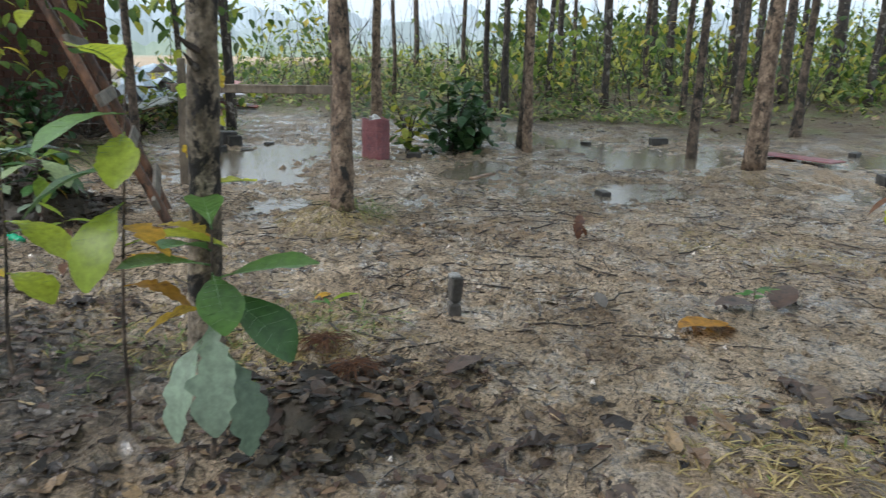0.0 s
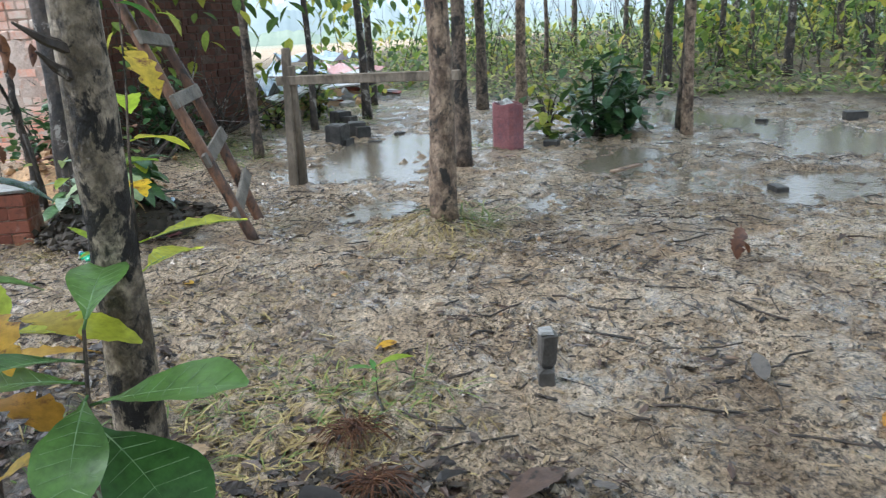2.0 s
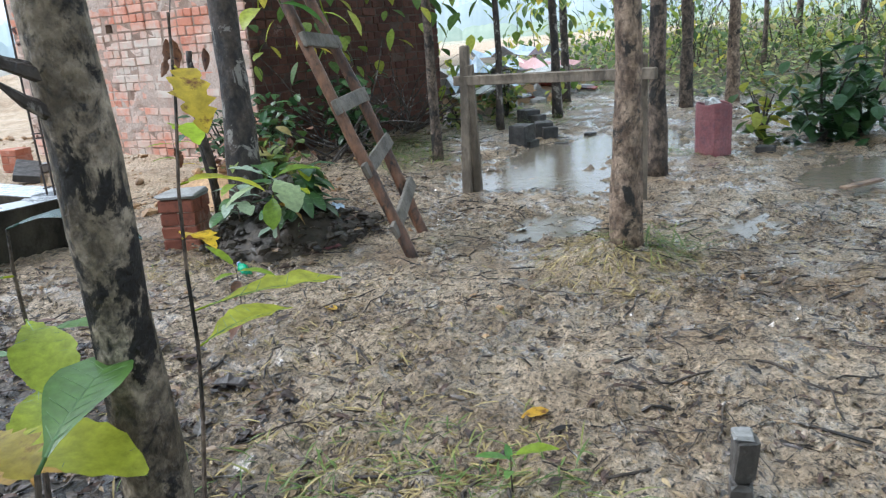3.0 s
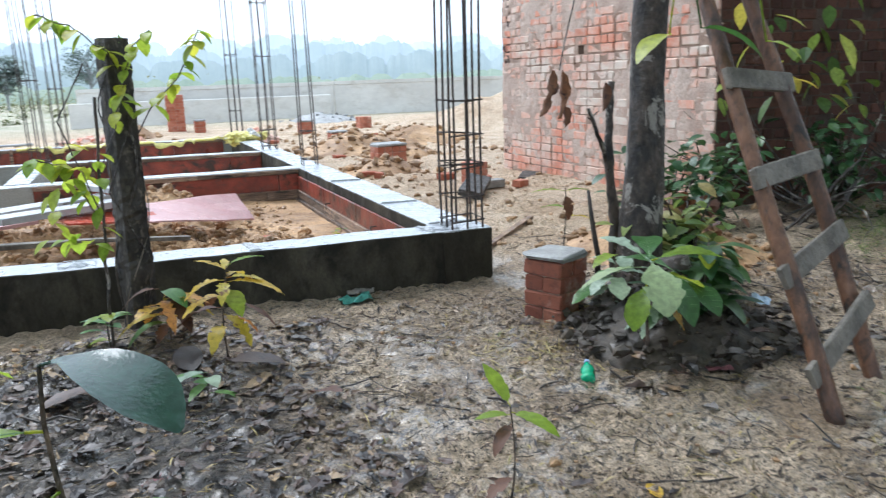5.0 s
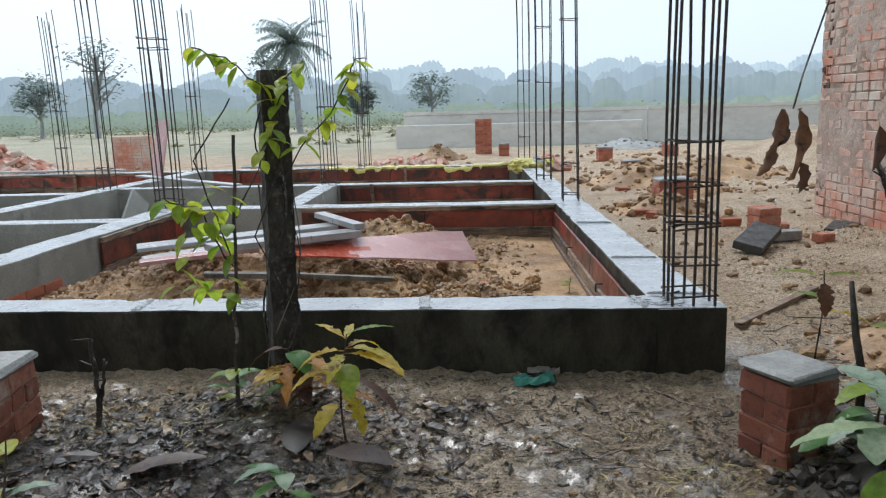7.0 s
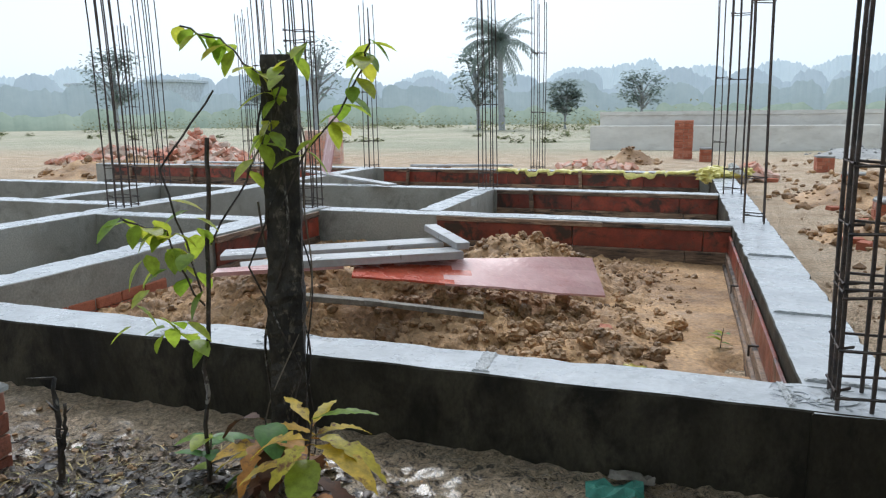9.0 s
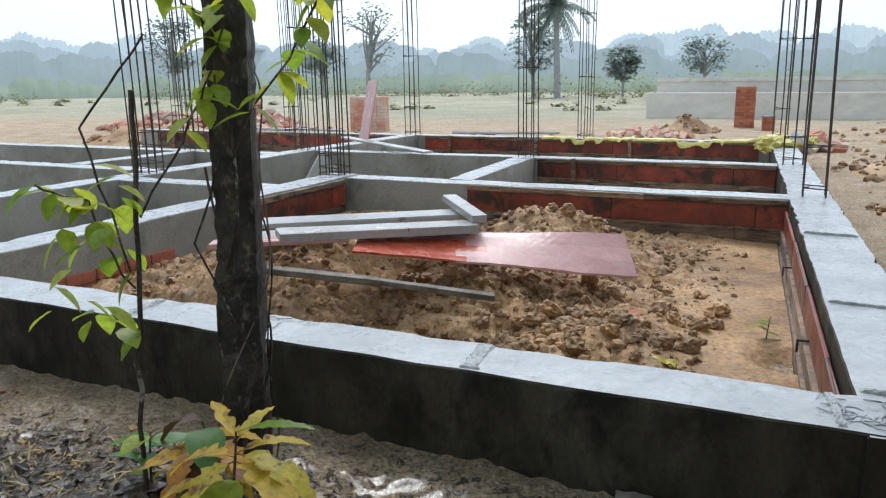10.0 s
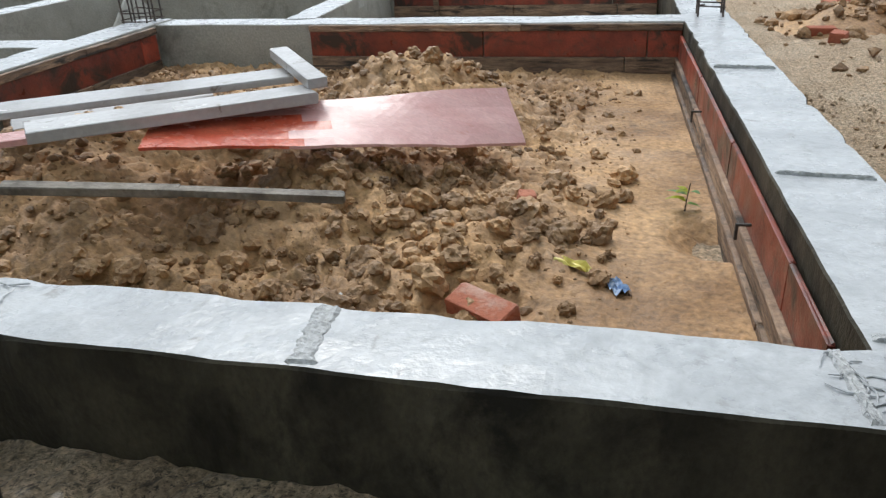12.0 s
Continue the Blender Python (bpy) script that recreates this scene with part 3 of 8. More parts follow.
def ground_height(x, y):
    p = Vector((x, y, 0))
    h = 0.012 + 0.022 * noise.noise(p * 0.7) + 0.014 * noise.noise(p * 2.3)
    near = smooth_step(14 - max(abs(x), abs(y)), 0, 4)
    churn = 0.022 * abs(noise.noise(p * 6.0)) + 0.020 * noise.noise(p * 13.0) + 0.014 * noise.noise(p * 24.0)
    h = max(h, -0.012) + near * churn
    if near > 0.3 and y < -0.3:
        h -= 0.055 * puddle_depth(x, y)
        for cx, cy, rx, ry in POOLS:
            d = math.hypot((x - cx) / rx, (y - cy) / ry) + 0.45 * noise.noise(p * 1.3)
            if d < 1:
                h -= 0.046 * smooth_step(1 - d, 0, 0.6) - 0.25 * churn - 0.014 * noise.noise(Vector((x * 5, y * 12, 4)))
                break
    if x < -0.2 and y > 0.13:
        h -= 0.12 * smooth_step(-x, 0.2, 0.4) * smooth_step(y, 0.13, 0.25) * smooth_step(14 - y, 0, 3)
    if x > 0.1 and y > 2:
        rough = smooth_step(x, 0.1, 0.8) * smooth_step(y, 2, 5) * smooth_step(24 - y, 0, 4) * smooth_step(9 - x, 0, 3)
        h += rough * (0.16 * max(0, noise.noise(p * 0.55 + Vector((3, 1, 0)))) + 0.07 * noise.noise(p * 1.9) + 0.03 * noise.noise(p * 5))
    # low heap round the foot of the tree by the ladder, and mounds at other trunks
    for cx, cy, r, top in ((0.45, -1.0, 0.75, 0.14), (0.6, -3.55, 0.5, 0.10), (3.44, -7.26, 0.6, 0.08), (-2.36, -3.85, 0.5, 0.05), (-2.1, -0.5, 0.55, 0.07)):
        d = math.hypot(x - cx, y - cy)
        if d < r:
            h += top * smooth_step(r - d, 0, r)
    # sand heap
    d = math.hypot((x - 9.5) / 1.6, y - 16.5)
    if d < 4.0:
        h += 1.15 * smooth_step(4.0 - d, 0, 4.0) + 0.05 * noise.noise(p * 2)
    if y < -2 or x > 8:
        h += 0.35 * smooth_step(x - 9 - 0.2 * y, 0, 12)
    return h


def stepped(lo, hi, step, reach, growth=1.16):
    mid = list(np.arange(lo, hi + step / 2, step))
    out, s, left, right = [], step, [], []
    a, b = lo, hi
    while b < reach:
        s = min(s * 1.04, 0.055) if max(abs(a), abs(b)) < 9.5 else s * growth
        a, b = a - s, b + s
        left.append(a)
        right.append(b)
    return left[::-1] + mid + right


gx, gy = stepped(-3.4, 3.0, 0.024, 700), stepped(-6.6, -0.3, 0.024, 700)
verts = [(x, y, ground_height(x, y)) for y in gy for x in gx]
n = len(gx)
faces = [(j * n + i, j * n + i + 1, (j + 1) * n + i + 1, (j + 1) * n + i) for j in range(len(gy) - 1) for i in range(n - 1)]
tagged(mesh_part("ground", verts, faces, M["ground"], smooth=True), "trodden wet mud and sandy soil, churned and littered", "ground", kind="structure")

water_mat, wnt, wb = start_material("puddle_water")
wb.inputs["Base Color"].default_value = (0.16, 0.135, 0.10, 1)
wb.inputs["Roughness"].default_value = 0.04
wb.inputs["IOR"].default_value = 1.33
wpos = wnt.nodes.new("ShaderNodeNewGeometry").outputs["Position"]
bumped(wnt, wb, math_node(wnt, "ADD", tex(wnt, wpos, 11, 3), math_node(wnt, "MULTIPLY", tex(wnt, wpos, 42, 3), 0.4)), 0.3, 0.012)


def puddles(name, x0, x1, y0, y1, z, label):
    """A sheet of water that shows wherever the ground dips under it."""
    nx, ny = 12, 12
    vs = [(x0 + (x1 - x0) * i / nx, y0 + (y1 - y0) * j / ny, z) for j in range(ny + 1) for i in range(nx + 1)]
    fs = [(j * 13 + i, j * 13 + i + 1, j * 13 + i + 14, j * 13 + i + 13) for j in range(ny) for i in range(nx)]
    tagged(mesh_part(name, vs, fs, water_mat), label, "puddle", kind="structure")


puddles("water", 0.4, 10.8, -11.2, -0.4, -0.019, "shallow brown rain puddles lying in the mud of the grove")
puddles("water_near", -3.4, 0.39, -7.0, -1.8, -0.03, "thin rain water standing in the trodden mud")


# ---- foundation ----
def beam(name, a, b, width, label, z0=-0.25, top=BEAM_TOP, side="concrete", seed=0, lift=0.0):
    """A cast concrete plinth beam along the right edge a-b (its width lies to the left of the way), with a screeded pale top."""
    a, b = Vector((*a, 0)), Vector((*b, 0))
    way = (b - a).normalized()
    left = Vector((-way.y, way.x, 0))
    count = max(2, int((b - a).length / 0.07))
    verts, faces, index = [], [], []
    for i in range(count + 1):
        p = a + (b - a) * (i / count)
        q = Vector((p.x * 1.0, p.y, seed * 7.3))
        w1, w2 = 0.007 * noise.noise(q * 5), 0.007 * noise.noise(q * 5 + Vector((9, 0, 0)))
        chip1 = 0.035 * max(0, noise.noise(q * 9 + Vector((0, 4, 0))) - 0.18)
        chip2 = 0.035 * max(0, noise.noise(q * 9 + Vector((0, 14, 0))) - 0.18)
        dz = lift + 0.006 * noise.noise(q * 3 + Vector((0, 0, 5)))
        for off, z in ((w1, z0), (w1, top - 0.10 + dz), (w1 + chip1, top - 0.006 - chip1 + dz), (w1 + 0.006 + chip1, top - chip1 * 0.4 + dz),
                       (width * 0.35, top + dz + 0.005 * noise.noise(q * 8)), (width * 0.7, top + dz + 0.005 * noise.noise(q * 7 + Vector((3, 3, 3)))),
                       (width - w2 - 0.006 - chip2, top - chip2 * 0.4 + dz), (width - w2 - chip2, top - 0.006 - chip2 + dz), (width - w2, top - 0.10 + dz), (width - w2, z0)):
            verts.append(p + left * off + Vector((0, 0, z)))
    for i in range(count):
        for k in range(9):
            c = i * 10 + k
            faces.append((c, c + 10, c + 11, c + 1))
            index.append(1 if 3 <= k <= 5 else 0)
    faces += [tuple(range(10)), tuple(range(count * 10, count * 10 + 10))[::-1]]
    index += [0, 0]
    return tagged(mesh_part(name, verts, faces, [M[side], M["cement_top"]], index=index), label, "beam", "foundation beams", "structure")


def right_in(y):
    return -0.338 - 0.05 * y


grey = "cast concrete plinth beam with a wet pale screeded top"
# Front and east sides keep the default concrete, coloured dark for shade.
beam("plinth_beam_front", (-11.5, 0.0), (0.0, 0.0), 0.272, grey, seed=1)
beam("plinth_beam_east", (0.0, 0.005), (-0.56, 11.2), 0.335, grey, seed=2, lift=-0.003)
beam("plinth_beam_second", (-4.66, 4.36), (right_in(4.4) + 0.03, 4.36), 0.29, grey, seed=3, side="concrete_light", lift=-0.006)
beam("plinth_beam_cross", (-4.62, 0.24), (-4.64, 4.62), 0.32, grey, seed=4, side="concrete_light", lift=0.003)
beam("plinth_beam_middle", (-3.36, 4.62), (-3.48, 7.0), 0.26, grey, seed=5, side="concrete_light", lift=-0.003)
beam("plinth_beam_third", (-6.75, 6.98), (right_in(7.0) + 0.03, 6.98), 0.27, grey, seed=6, side="concrete_light", lift=-0.009)
beam("plinth_beam_west", (-6.72, 0.24), (-6.76, 10.3), 0.32, grey, seed=7, side="concrete_light")
beam("plinth_beam_link", (-6.75, 3.42), (-4.93, 3.42), 0.29, grey, seed=8, side="concrete_light", lift=-0.006)
beam("plinth_beam_outer", (-13.5, 4.15), (-7.02, 4.15), 0.3, grey, seed=9, side="concrete_light", lift=-0.006)
beam("plinth_beam_far_link", (-13.5, 6.35), (-7.02, 6.35), 0.3, grey, seed=10, side="concrete_light", lift=-0.009)
beam("plinth_beam_far_cross", (-8.4, 4.43), (-8.4, 6.4), 0.28, grey, seed=11, side="concrete_light", lift=-0.003)
beam("plinth_beam_back", (-13.5, 10.3), (-0.52, 10.3), 0.3, grey, seed=12, side="concrete_light", lift=-0.006)



def screed_joint(parent, a, b, width, seed):
    """A rough ragged seam across the screed where two pours meet."""
    a, b = Vector((*a, 0)), Vector((*b, 0))
    way = (b - a).normalized()
    side = Vector((-way.y, way.x, 0))
    rows, cols, vs = 22, 6, []
    for i in range(rows + 1):
        p = a.lerp(b, i / rows)
        w = width * (1 + 0.5 * noise.noise(Vector((i * 0.45, seed, 0))))
        for k in range(cols + 1):
            rim = 0 if 0 < k < cols and 0 < i < rows else 1
            z = BEAM_TOP + 0.0075 - 0.012 * rim + 0.007 * noise.noise(Vector((i * 0.9, k * 1.1, seed)))
            vs.append(p + side * (w * (k / cols - 0.5)) + Vector((0, 0, z)))
    s = cols + 1
    fs = [(i * s + k, i * s + k + 1, (i + 1) * s + k + 1, (i + 1) * s + k) for i in range(rows) for k in range(cols)]
    mesh_part("screed_joint", vs, fs, M["joint"], parent)


front, east = bpy.data.objects["plinth_beam_front"], bpy.data.objects["plinth_beam_east"]
for k, (x, w) in enumerate(((-1.52, 0.07), (-3.05, 0.05), (-0.42, 0.03), (-4.9, 0.05))):
    screed_joint(front, (x + 0.03, 0.012), (x, 0.26), w, k)
for k, (y, w) in enumerate(((0.29, 0.03), (1.3, 0.014), (2.9, 0.016))):
    screed_joint(east, (-0.05 * y - 0.02, y), (-0.05 * y - 0.32, y + 0.03), w, 10 + k)


def footing_bricks():
    """Brick courses that show under the cross beam where the soil has sunk."""
    cross, r = bpy.data.objects["plinth_beam_cross"], random.Random(6)
    shapes = []
    for k in range(3):
        v, f = block(0.1, 0.222, 0.074, 0.006, 0.004, r)
        shapes.append(mesh_of("brick", v, f, M["brick_plain"]))
    for c in range(3):
        for i in range(7):
            ob = new("brick", shapes[r.randrange(3)])
            ob.parent = cross
            ob.matrix_basis = pose(-4.66 + r.uniform(-0.006, 0.004), 0.42 + 0.236 * i + (0.118 if c % 2 else 0), -0.14 + 0.083 * c, r.uniform(-1, 1), r.uniform(-1, 1), r.uniform(-1.5, 1.5))


footing_bricks()


def screed_scratches(parent, x0, x1, y0, y1, count, seed):
    """Wandering trowel ridges left in the wet screed."""
    r, pieces = random.Random(seed), []
    for _ in range(count):
        x, y, a, pts = r.uniform(x0, x1), r.uniform(y0, y1), r.uniform(0, 6.28), []
        for k in range(6):
            pts.append((min(x1, max(x0, x)), min(y1, max(y0, y)), BEAM_TOP + 0.002 + 0.003 * r.random()))
            a += r.uniform(-0.8, 0.8)
            x, y = x + 0.022 * math.cos(a), y + 0.022 * math.sin(a)
        pieces.append(tube(pts, [0.001, 0.0022, 0.0026, 0.0026, 0.0022, 0.001], 5))
    mesh_part("trowel_ridges", *joined(pieces), M["cement_top"], parent)


screed_scratches(front, -0.46, -0.14, 0.03, 0.24, 24, 3)
screed_scratches(front, -2.55, -2.35, 0.03, 0.24, 16, 4)


def shutter(a, b, label, rows, face=1, seed=0, braced=False):
    """Formwork left standing against a beam: each row is (z0, z1, thickness, material, piece length)."""
    a, b = Vector((*a, 0)), Vector((*b, 0))
    way, total = (b - a).normalized(), (b - a).length
    out = Vector((way.y, -way.x, 0)) * face
    turn = Matrix((way, out, Vector((0, 0, 1)))).transposed().to_4x4()
    rng = random.Random(seed)
    top = thing("formwork", label, "formwork", Matrix.Translation(a) @ turn, "formwork panels", )
    for z0, z1, thick, mat, piece in rows:
        at = 0.0
        while at < total - 0.02:
            run = min(total - at, piece * rng.uniform(0.75, 1.2))
            if total - at - run < 0.15:
                run = total - at
            v, f = block(run - 0.006, thick, z1 - z0, 0.004, 0.0015, rng)
            tilt = pose(at + run / 2, thick / 2 + 0.003, z0, rng.uniform(-1.2, 1.2), rng.uniform(-0.140, 0.35), 0)
            mesh_part("panel" if mat == "red_ply" else "batten", *moved((v, f), tilt), M[mat], top)
            at += run
    for k in range(int(total / 1.6) if braced else 0):
        v, f = block(0.05, 0.05, 0.46, 0.004, 0.002, rng)
        mesh_part("brace", *moved((v, f), pose(0.5 + 1.6 * k, 0.085, -0.12, 0, rng.uniform(-3, 3), 0)), M["board"], top)
    return top


tall = [(-0.14, -0.02, 0.03, "board", 0.9), (-0.02, 0.09, 0.035, "board", 1.1), (0.09, 0.275, 0.02, "red_ply", 1.2), (0.275, 0.322, 0.035, "board", 1.4)]
shutter((-3.3, 4.36), (right_in(4.3), 4.36), "red-faced plywood formwork on wooden battens against a concrete beam", tall, 1, 1)
shutter((right_in(4.2) - 0.004, 4.3), (right_in(0.4) - 0.004, 0.42), "red plywood formwork and wet boards leaning on a concrete beam",
        [(-0.14, 0.0, 0.06, "board", 1.5), (0.0, 0.09, 0.04, "board", 1.3), (0.09, 0.25, 0.018, "red_ply", 1.1)], 1, 2)
EAST_FORM = bpy.data.objects["formwork.001"]
for along, z in ((3.02, 0.16), (1.55, 0.14)):
    v, f = joined([moved(block(0.01, 0.05, 0.01, 0.002), pose(along, 0.06, z)), moved(block(0.012, 0.01, 0.06, 0.002), pose(along, 0.082, z - 0.05))])
    mesh_part("form_tie", v, f, M["ash"], EAST_FORM, "bent black iron form tie")
shutter((-4.614, 2.55), (-4.634, 4.3), "bright red plywood formwork with an old batten along its top",
        [(-0.1, 0.07, 0.03, "board", 1.0), (0.07, 0.27, 0.02, "red_ply", 1.8), (0.27, 0.325, 0.035, "board", 0.9)], 1, 3)
shutter((-3.44, 6.98), (right_in(6.95), 6.98), "dark red plywood formwork with battens between beams", tall, 1, 4, True)
shutter((-13.0, 10.3), (-7.2, 10.3), "red plywood formwork set against a distant beam", tall, 1, 5, True)
shutter((-6.6, 10.3), (-1.0, 10.3), "red plywood formwork set against a distant beam", tall, 1, 6, True)


def rebar_column(at, height, rings, size=0.2, bars=6, lean=(0, 0), seed=0):
    rng = random.Random(seed)
    top = thing("rebar_column", "column of tied rusty steel bars rising from the concrete beam", "rebar", Matrix.Translation(at), "rebar columns")
    h = size / 2
    spots = [(-h, -h), (h, -h), (h, h), (-h, h)] + ([(0, -h), (0, h)] if bars > 4 else []) + ([(-h, 0), (h, 0)] if bars > 6 else [])
    for sx, sy in spots:
        hh, bend = height * rng.uniform(0.93, 1.05), rng.uniform(-0.02, 0.02)
        path = [(sx + lean[0] * z * z / height + bend * z / height + 0.006 * math.sin(z * 2.1 + sx * 30), sy + lean[1] * z * z / height + rng.uniform(-0.003, 0.003), z) for z in np.linspace(-0.05, hh, 9)]
        mesh_part("bar", *tube(path, 0.0075, 6), M["steel"], top)
    for z in rings:
        e = h + 0.011
        path = [(-e, -e, 0), (e, -e, 0.006), (e, e, 0), (-e, e, 0.008), (-e, -e, 0.012), (-e + 0.05, -e + 0.05, 0.012)]
        mesh_part("stirrup", *tube([Vector(p) + Vector((lean[0] * z * z / height, lean[1] * z * z / height, z + rng.uniform(-0.01, 0.01))) for p in path], 0.0055, 5), M["steel"], top)
    return top


rebar_column((-0.155, 0.135, BEAM_TOP - 0.01), 3.4, (0.06, 0.21, 0.40, 0.425, 0.61, 0.81, 2.4), 0.205, 8, seed=1)
rebar_column((-0.37, 4.62, BEAM_TOP - 0.01), 3.2, (0.07, 0.4, 1.9), 0.16, 4, (-0.020, 0.0), 2)
rebar_column((-0.53, 7.15, BEAM_TOP - 0.01), 3.2, (0.06, 0.3, 1.35, 2.1), 0.2, 6, (-0.008, 0.01), 3)
rebar_column((-0.72, 10.4, BEAM_TOP - 0.01), 3.2, (0.1, 0.5, 1.5), 0.2, 6, (-0.004, 0), 4)
rebar_column((-3.6, 7.1, BEAM_TOP - 0.01), 3.2, (0.05, 0.2, 1.1), 0.2, 6, (-0.020, 0), 5)
rebar_column((-4.84, 4.5, BEAM_TOP - 0.01), 3.2, (0.03, 0.1, 0.22, 1.75, 1.85), 0.22, 8, (-0.028, 0), 6)
rebar_column((-6.9, 4.0, BEAM_TOP - 0.01), 3.2, (0.03, 0.12, 0.3, 0.45), 0.22, 8, (-0.040, 0), 7)
rebar_column((-6.92, 7.0, BEAM_TOP - 0.01), 3.2, (0.05, 0.3, 1.7), 0.2, 6, (-0.024, 0), 8)
rebar_column((-8.52, 6.5, BEAM_TOP - 0.01), 3.2, (0.05, 0.4), 0.2, 6, (-0.032, 0), 9)
rebar_column((-3.7, 10.45, BEAM_TOP - 0.01), 3.0, (0.05, 1.0, 2.0), 0.2, 6, (-0.008, 0), 10)
rebar_column((-6.9, 10.4, BEAM_TOP - 0.01), 3.0, (0.05, 0.5, 1.4), 0.2, 6, (-0.012, 0), 11)
rebar_column((-9.6, 10.45, BEAM_TOP - 0.01), 3.0, (0.05, 0.5, 1.2), 0.2, 6, (-0.020, 0), 12)
rebar_column((-12.5, 10.45, BEAM_TOP - 0.01), 3.0, (0.05, 0.5, 1.2), 0.2, 6, (-0.020, 0), 13)
rebar_column((-10.4, 4.3, BEAM_TOP - 0.01), 3.0, (0.05, 0.5, 1.2), 0.2, 6, (-0.020, 0), 14)


# ---- dug soil inside the foundation ----
def soil_height(x, y):
    p = Vector((x, y, 0))
    h = -0.03 + 0.02 * noise.noise(p * 1.5)
    d = math.hypot((x + 2.9) / 1.9, (y - 1.75) / 1.25)
    h += 0.27 * smooth_step(1.0 - d, 0, 0.75)
    d = math.hypot((x + 2.1) / 0.85, (y - 3.05) / 0.85)
    h += 0.34 * smooth_step(1.0 - d, 0, 0.9)
    d = math.hypot((x + 1.7) / 0.9, (y - 1.5) / 0.8)
    h += 0.10 * smooth_step(1.0 - d, 0, 0.8)
    rough = smooth_step(-x, 0.75, 1.5)
    h += rough * (0.04 * noise.noise(p * 3.5) + 0.09 * (0.35 - abs(noise.noise(p * 6.0))) + 0.07 * (0.3 - abs(noise.noise(p * 12))) + 0.05 * (0.3 - abs(noise.noise(p * 25)))) + 0.006 * noise.noise(p * 25)
    h -= 0.13 * smooth_step(0.75 - math.hypot((x + 2.15) / 1.3, y - 1.5), 0, 0.35)
    h -= 0.10 * smooth_step(0.25 - math.hypot(x + 0.5, y - 1.6), 0, 0.25)
    return h


def soil_sheet(name, x0, x1, y0, y1, step, rule, label):
    xs, ys = np.arange(x0, x1, step), np.arange(y0, y1, step)
    vs = [(x, y, rule(x, y)) for y in ys for x in xs]
    w = len(xs)
    fs = [(j * w + i, j * w + i + 1, (j + 1) * w + i + 1, (j + 1) * w + i) for j in range(len(ys) - 1) for i in range(w - 1)]
    return tagged(mesh_part(name, vs, fs, M["soil"], smooth=True), label, "soil", kind="structure")


soil_sheet("soil_fill", -4.75, -0.30, 0.12, 4.45, 0.018, soil_height, "loose brown soil dumped in heaps inside the foundation")
rng = random.Random(11)
pieces = []
for k in range(15000):
    x, y = rng.uniform(-4.5, -0.8), rng.uniform(0.32, 4.2)
    if rng.random() > smooth_step(-x, 0.5, 1.7) * (0.4 + 0.6 * (noise.noise(Vector((x, y, 3)) * 1.3) > -0.1)):
        continue
    r = 0.004 + 0.03 * rng.random() ** 6
    pieces.append(moved(lump(r, rng, 0.75, 2 if r > 0.02 else 1, 0.55), Matrix.Translation((x, y, soil_height(x, y) + r * 0.15)) @ pose(0, 0, 0, rng.uniform(-30, 30), rng.uniform(-30, 30), rng.uniform(0, 360))))
for k in range(300):
    x, y = rng.gauss(-1.65, 0.5), rng.gauss(1.45, 0.55)
    if not (-3.6 < x < -0.85 and 0.42 < y < 3.2):
        continue
    r = 0.018 + 0.045 * rng.random() ** 2.5
    pieces.append(moved(lump(r, rng, 0.8, 3, 0.45), Matrix.Translation((x, y, soil_height(x, y) + r * 0.25)) @ pose(0, 0, 0, rng.uniform(-40, 40), rng.uniform(-40, 40), rng.uniform(0, 360))))
tagged(mesh_part("soil_clods", *joined(pieces), M["clod"]), "crumbly brown clods lying on the dumped soil", "soil clods", kind="stuff")


# ---- brickwork ----
BRICK = (0.227, 0.110, 0.078)


def brick_mesh(seed, sx=BRICK[0], sy=BRICK[1], sz=BRICK[2], mat="brick"):
    r = random.Random(seed)
    v, f = block(sx, sy, sz, 0.006, 0.004, r)
    return mesh_of("brick", v, f, M[mat])


def brick_stack(name, label, at, cols, rows, courses, mat="brick_plain", slab=0.0, seed=0, group=""):
    """A short pier of loose-laid bricks, each a piece of its own, with a rough cement cap where it has one."""
    r = random.Random(seed)
    top = thing(name, label, "brick pier", at, group)
    meshes = [brick_mesh(seed * 10 + k, mat=mat) for k in range(3)]
    w, d = cols, rows
    for c in range(courses):
        along = c % 2 == 0
        nx, ny = (max(1, round(w / 0.232)), max(1, round(d / 0.115))) if along else (max(1, round(w / 0.115)), max(1, round(d / 0.232)))
        for i in range(nx):
            for j in range(ny):
                ob = new("brick", meshes[r.randrange(3)])
                ob.parent = top
                lx, ly = (w / nx, d / ny) if along else (d / ny, w / nx)
                ob.matrix_basis = pose(-w / 2 + (i + 0.5) * w / nx + r.uniform(-0.004, 0.004), -d / 2 + (j + 0.5) * d / ny + r.uniform(-0.004, 0.004), c * 0.083, r.uniform(-1, 1), r.uniform(-1, 1), (0 if along else 90) + r.uniform(-1.5, 1.5)) @ Matrix.Diagonal(((lx - 0.008) / BRICK[0], (ly - 0.008) / BRICK[1], 1, 1))
    mesh_part("mortar_bed", *moved(block(w - 0.03, d - 0.03, courses * 0.083 - 0.01, 0.003), pose(0, 0, 0.003)), M["mortar"], top)
    if slab:
        v, f = block(w + 0.01, d + 0.01, slab + 0.012, 0.014, 0.009, r)
        mesh_part("cap", *moved((v, f), pose(0, 0, courses * 0.083)), M["grey_stone"], top, "wet grey cement cap")
    return top


